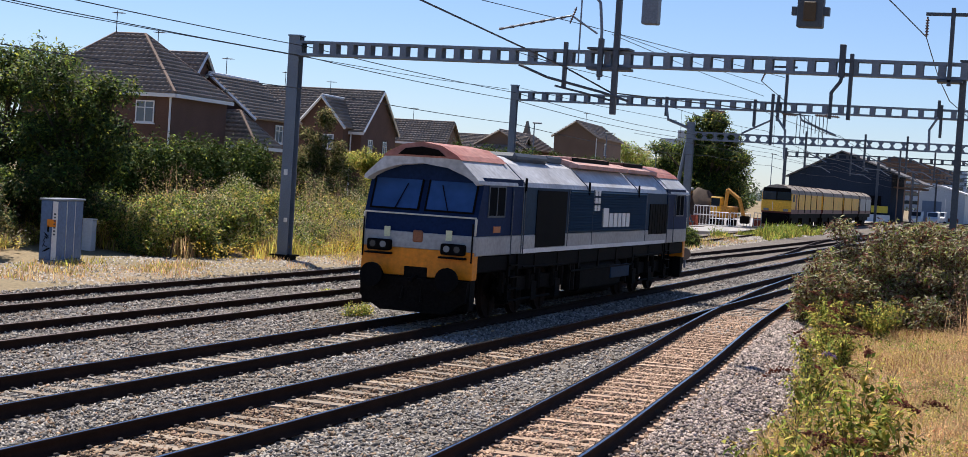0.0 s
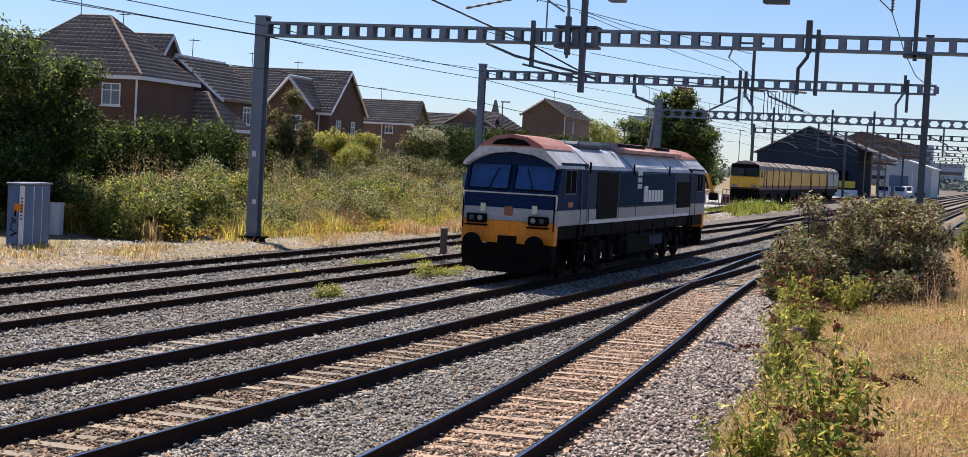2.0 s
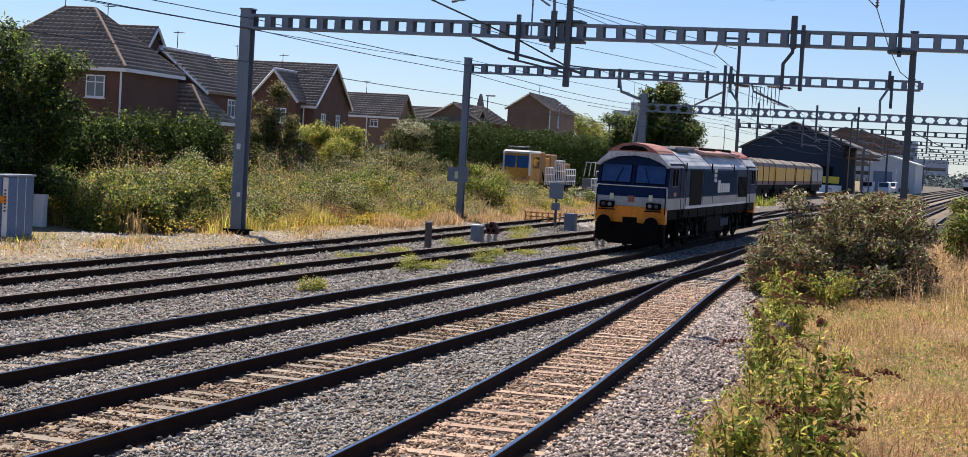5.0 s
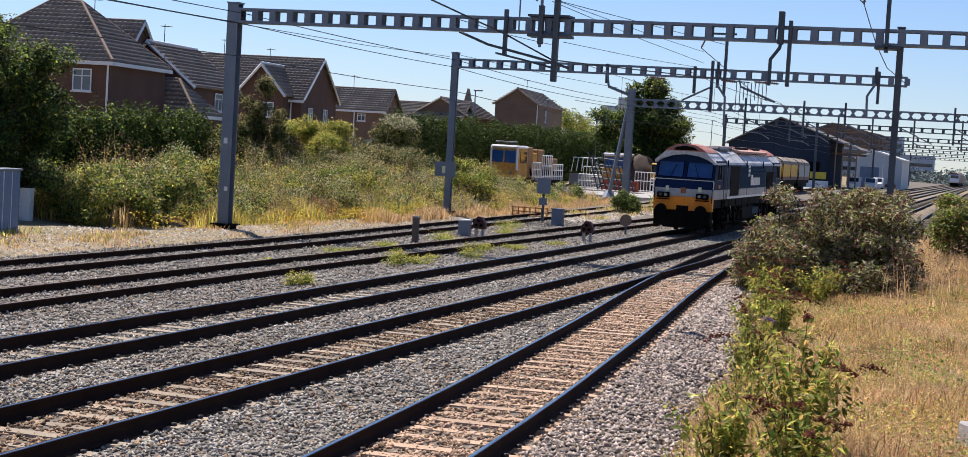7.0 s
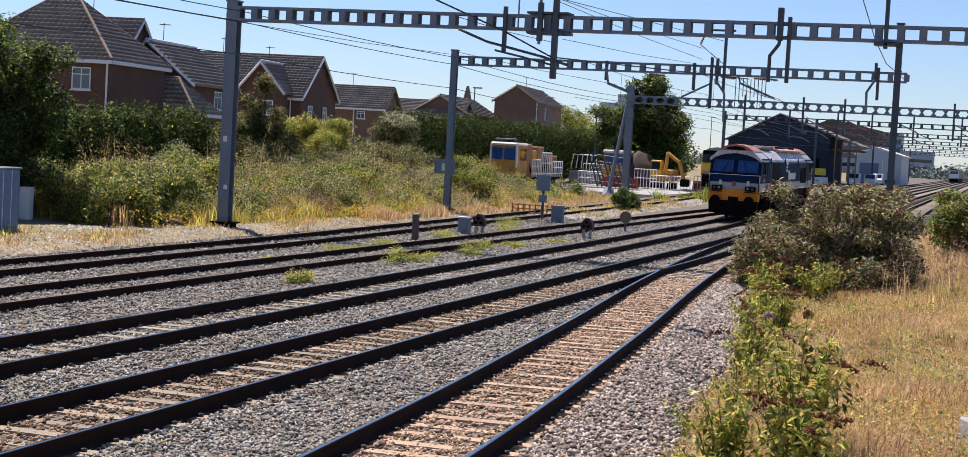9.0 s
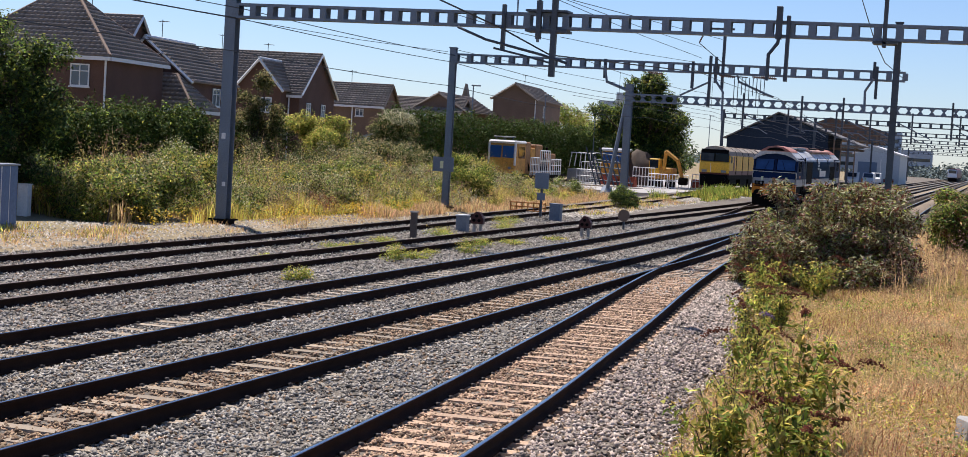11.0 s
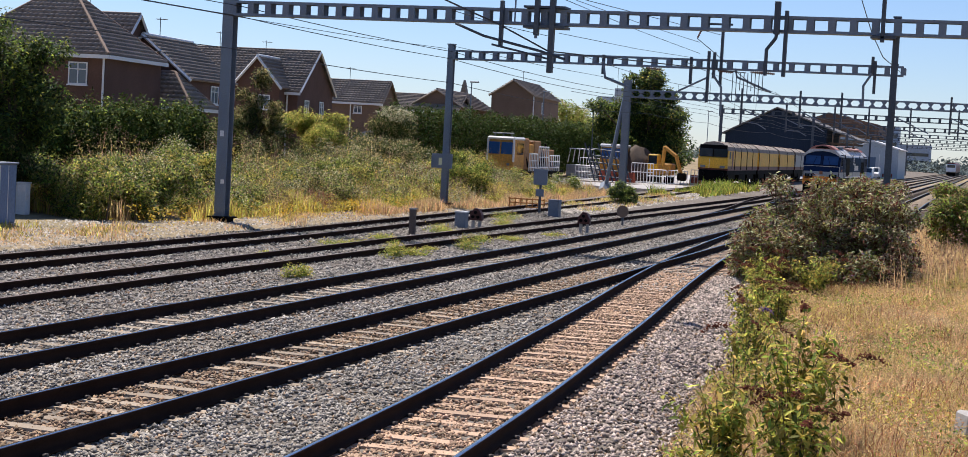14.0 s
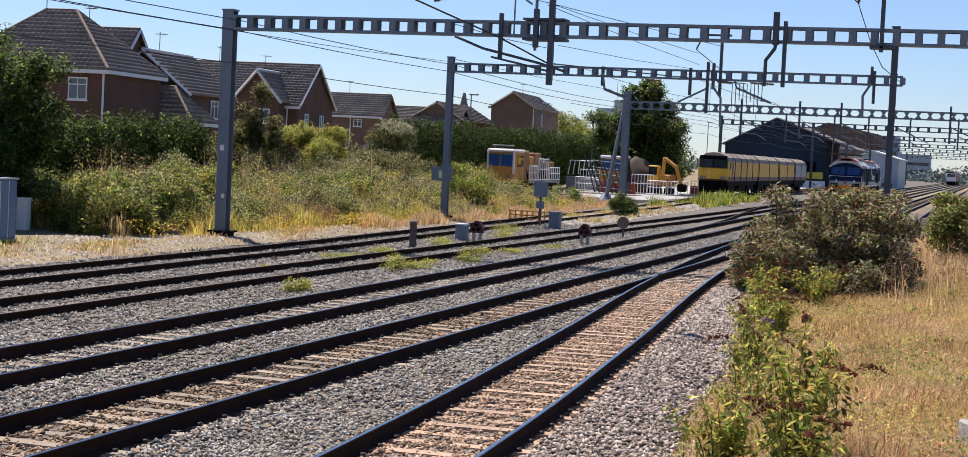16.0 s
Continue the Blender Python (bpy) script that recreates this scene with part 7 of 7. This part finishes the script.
def ground_signal(x, y):
    t = thing("ground_signal", "low dark shunting signal with red face on pale legs", "signal", Matrix.Translation((x, y, -0.25)))
    for s in (-0.13, 0.13):
        bx("leg", (s - 0.05, s + 0.05, -0.05, 0.05, -0.2, 0.42), CONCRETE, t)
    bm = bmesh.new()
    prism(bm, [(-0.24, 0.42), (0.24, 0.42), (0.24, 0.62), (0.1, 0.86), (-0.06, 0.88), (-0.24, 0.66)], -0.13, 0.13)
    part("head", bm, mat("dark_red_case", (0.075, 0.022, 0.02), 0.6, vary=0.3), t)
    bm = bmesh.new()
    for xx, zz in ((-0.1, 0.55), (0.1, 0.55), (0.0, 0.72)):
        beam(bm, (xx, -0.12, zz), (xx, -0.2, zz), 0.06, 10)
    part("lens_hood", bm, BLACK, t)


ground_signal(-18.5, 57.6)
ground_signal(-15.05, 60.6)
dsc = thing("track_sign", "round rusty sign on a thin post between the tracks", "sign", Matrix.Translation((-15.1, 67.6, -0.25)))
bx("post", (-0.04, 0.04, -0.04, 0.04, -0.2, 0.6), STEEL_DARK, dsc)
bm = bmesh.new()
beam(bm, (0, -0.05, 0.72), (0, -0.09, 0.72), 0.26, 18)
part("disc", bm, mat("faded_brown_disc", (0.20, 0.14, 0.10), 0.7, vary=0.3), dsc)
sg = thing("sign_post", "grey back of a lineside sign on a steel post", "sign", Matrix.Translation((-20.3, 72.8, -0.25)))
bx("post", (-0.05, 0.05, -0.05, 0.05, -0.2, 2.2), STEEL_DARK, sg)
bx("board", (-0.34, 0.34, -0.09, -0.05, 1.5, 2.25), GALV, sg, "blue-grey board", bevel=0.01)
bx("small_board", (-0.2, 0.2, -0.09, -0.05, 0.95, 1.3), GALV, sg, bevel=0.01)
sg2 = bx("mast_board", (-25.9, -24.85, 73.0, 73.06, 1.75, 2.45), GALV, G2, "dark blue-grey board fixed to the mast")
bx("warning_plate", (-25.52, -25.36, 72.98, 72.999, 1.9, 2.25), mat("pale_plate", (0.70, 0.72, 0.45), 0.5), G2, "small pale warning plate")
bx("number_plate", (-25.72, -25.58, 50.36, 50.395, 2.85, 3.05), WHITE, G1, "small white plate on the mast")
bx("number_plate", (-25.62, -25.5, 50.36, 50.395, 1.2, 1.35), WHITE, G1, "small white plate on the mast")
slab = thing("concrete_block", "broken concrete block lying in the grass", "block", pose(0.05, 20.3, ground_height(0, 20.4), 0, 4, 25))
bx("block", (-0.25, 0.3, -0.2, 0.2, -0.1, 0.28), CONCRETE, slab, bevel=0.03)
bx("block", (-0.1, 0.35, -0.5, -0.22, -0.1, 0.12), CONCRETE, slab, bevel=0.03)
orf = thing("plastic_fence", "collapsed orange plastic mesh fence in the weeds", "fence", Matrix.Translation((-22.9, 76.5, -0.3)))
bm = bmesh.new()
for k in range(7):
    beam(bm, (k * 0.3, 0, 0), (k * 0.3, 0, 0.75), 0.035, 5)
for k in range(4):
    beam(bm, (0, 0, 0.1 + k * 0.2), (1.8, 0, 0.1 + k * 0.2), 0.035, 5)
part("mesh", bm, mat("faded_orange_mesh", (0.42, 0.17, 0.04), 0.8, vary=0.4, scale=6, fine=9), orf)

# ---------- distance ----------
# air haze is mixed into the blue-grey wall colour of these blocks
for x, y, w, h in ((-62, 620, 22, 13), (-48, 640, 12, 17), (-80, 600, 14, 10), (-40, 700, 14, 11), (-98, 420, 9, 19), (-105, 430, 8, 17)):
    t = thing("office_block", "distant pale flat-roofed building with haze in its colour", "building", Matrix.Translation((x, y, 0)), group="distant buildings")
    bx("wall", (0, w, 0, 15, -1, h), mat("haze_tinted_cladding", (0.38, 0.44, 0.52), 0.7, vary=0.2, scale=0.3, fine=1), t)
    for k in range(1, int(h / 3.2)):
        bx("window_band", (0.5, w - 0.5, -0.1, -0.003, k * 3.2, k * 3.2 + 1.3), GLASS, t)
# far tree line, its leaf colour greyed to paint in the haze
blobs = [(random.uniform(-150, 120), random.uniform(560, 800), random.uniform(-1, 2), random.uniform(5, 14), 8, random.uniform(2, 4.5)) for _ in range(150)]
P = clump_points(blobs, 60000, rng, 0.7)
tagged(new("far_trees", leaves("far_trees", P[P[:, 2] > 0], 1.4, mat("haze_tinted_foliage", (0.17, 0.21, 0.20), 0.9, vary=0.2, bump=0, island=0.3, spec=0.05), rng)), "line of distant trees with haze in their colour", "trees", kind="stuff")
blobs = [(random.uniform(-140, -60), random.uniform(240, 340), random.uniform(1, 4), random.uniform(3, 7), 5, random.uniform(3, 5)) for _ in range(40)]
P = clump_points(blobs, 24000, rng, 0.6)
tagged(new("far_trees", leaves("far_trees", P[P[:, 2] > 0], 0.9, LEAF_DARK, rng)), "green trees beyond the houses", "trees", kind="stuff")


# ---------- movement ----------
def motions():
    line = TRACKS["B"]
    walk(LOCO, [(t, pose(along(line, y), y, grade(y), math.degrees(math.atan((grade(y + 20) - grade(y)) / 20)), 0, -math.degrees(math.atan((along(line, y + 20) - along(line, y)) / 20)))) for t, y in LOCO_Y])
    rows = []
    for k in range(241):
        t = k / 15
        i = max(j for j in range(len(LOCO_Y) - 1) if LOCO_Y[j][0] <= t)
        (t0, y0), (t1, y1) = LOCO_Y[i], LOCO_Y[i + 1]
        y = y0 + (y1 - y0) * (t - t0) / (t1 - t0)
        rows.append((t, -math.degrees((y - 32.0) / 0.535)))
    for w in WHEELS:
        x, y, z = w.location
        walk(w, [(t, pose(x, y, z, a)) for t, a in rows])


motions()
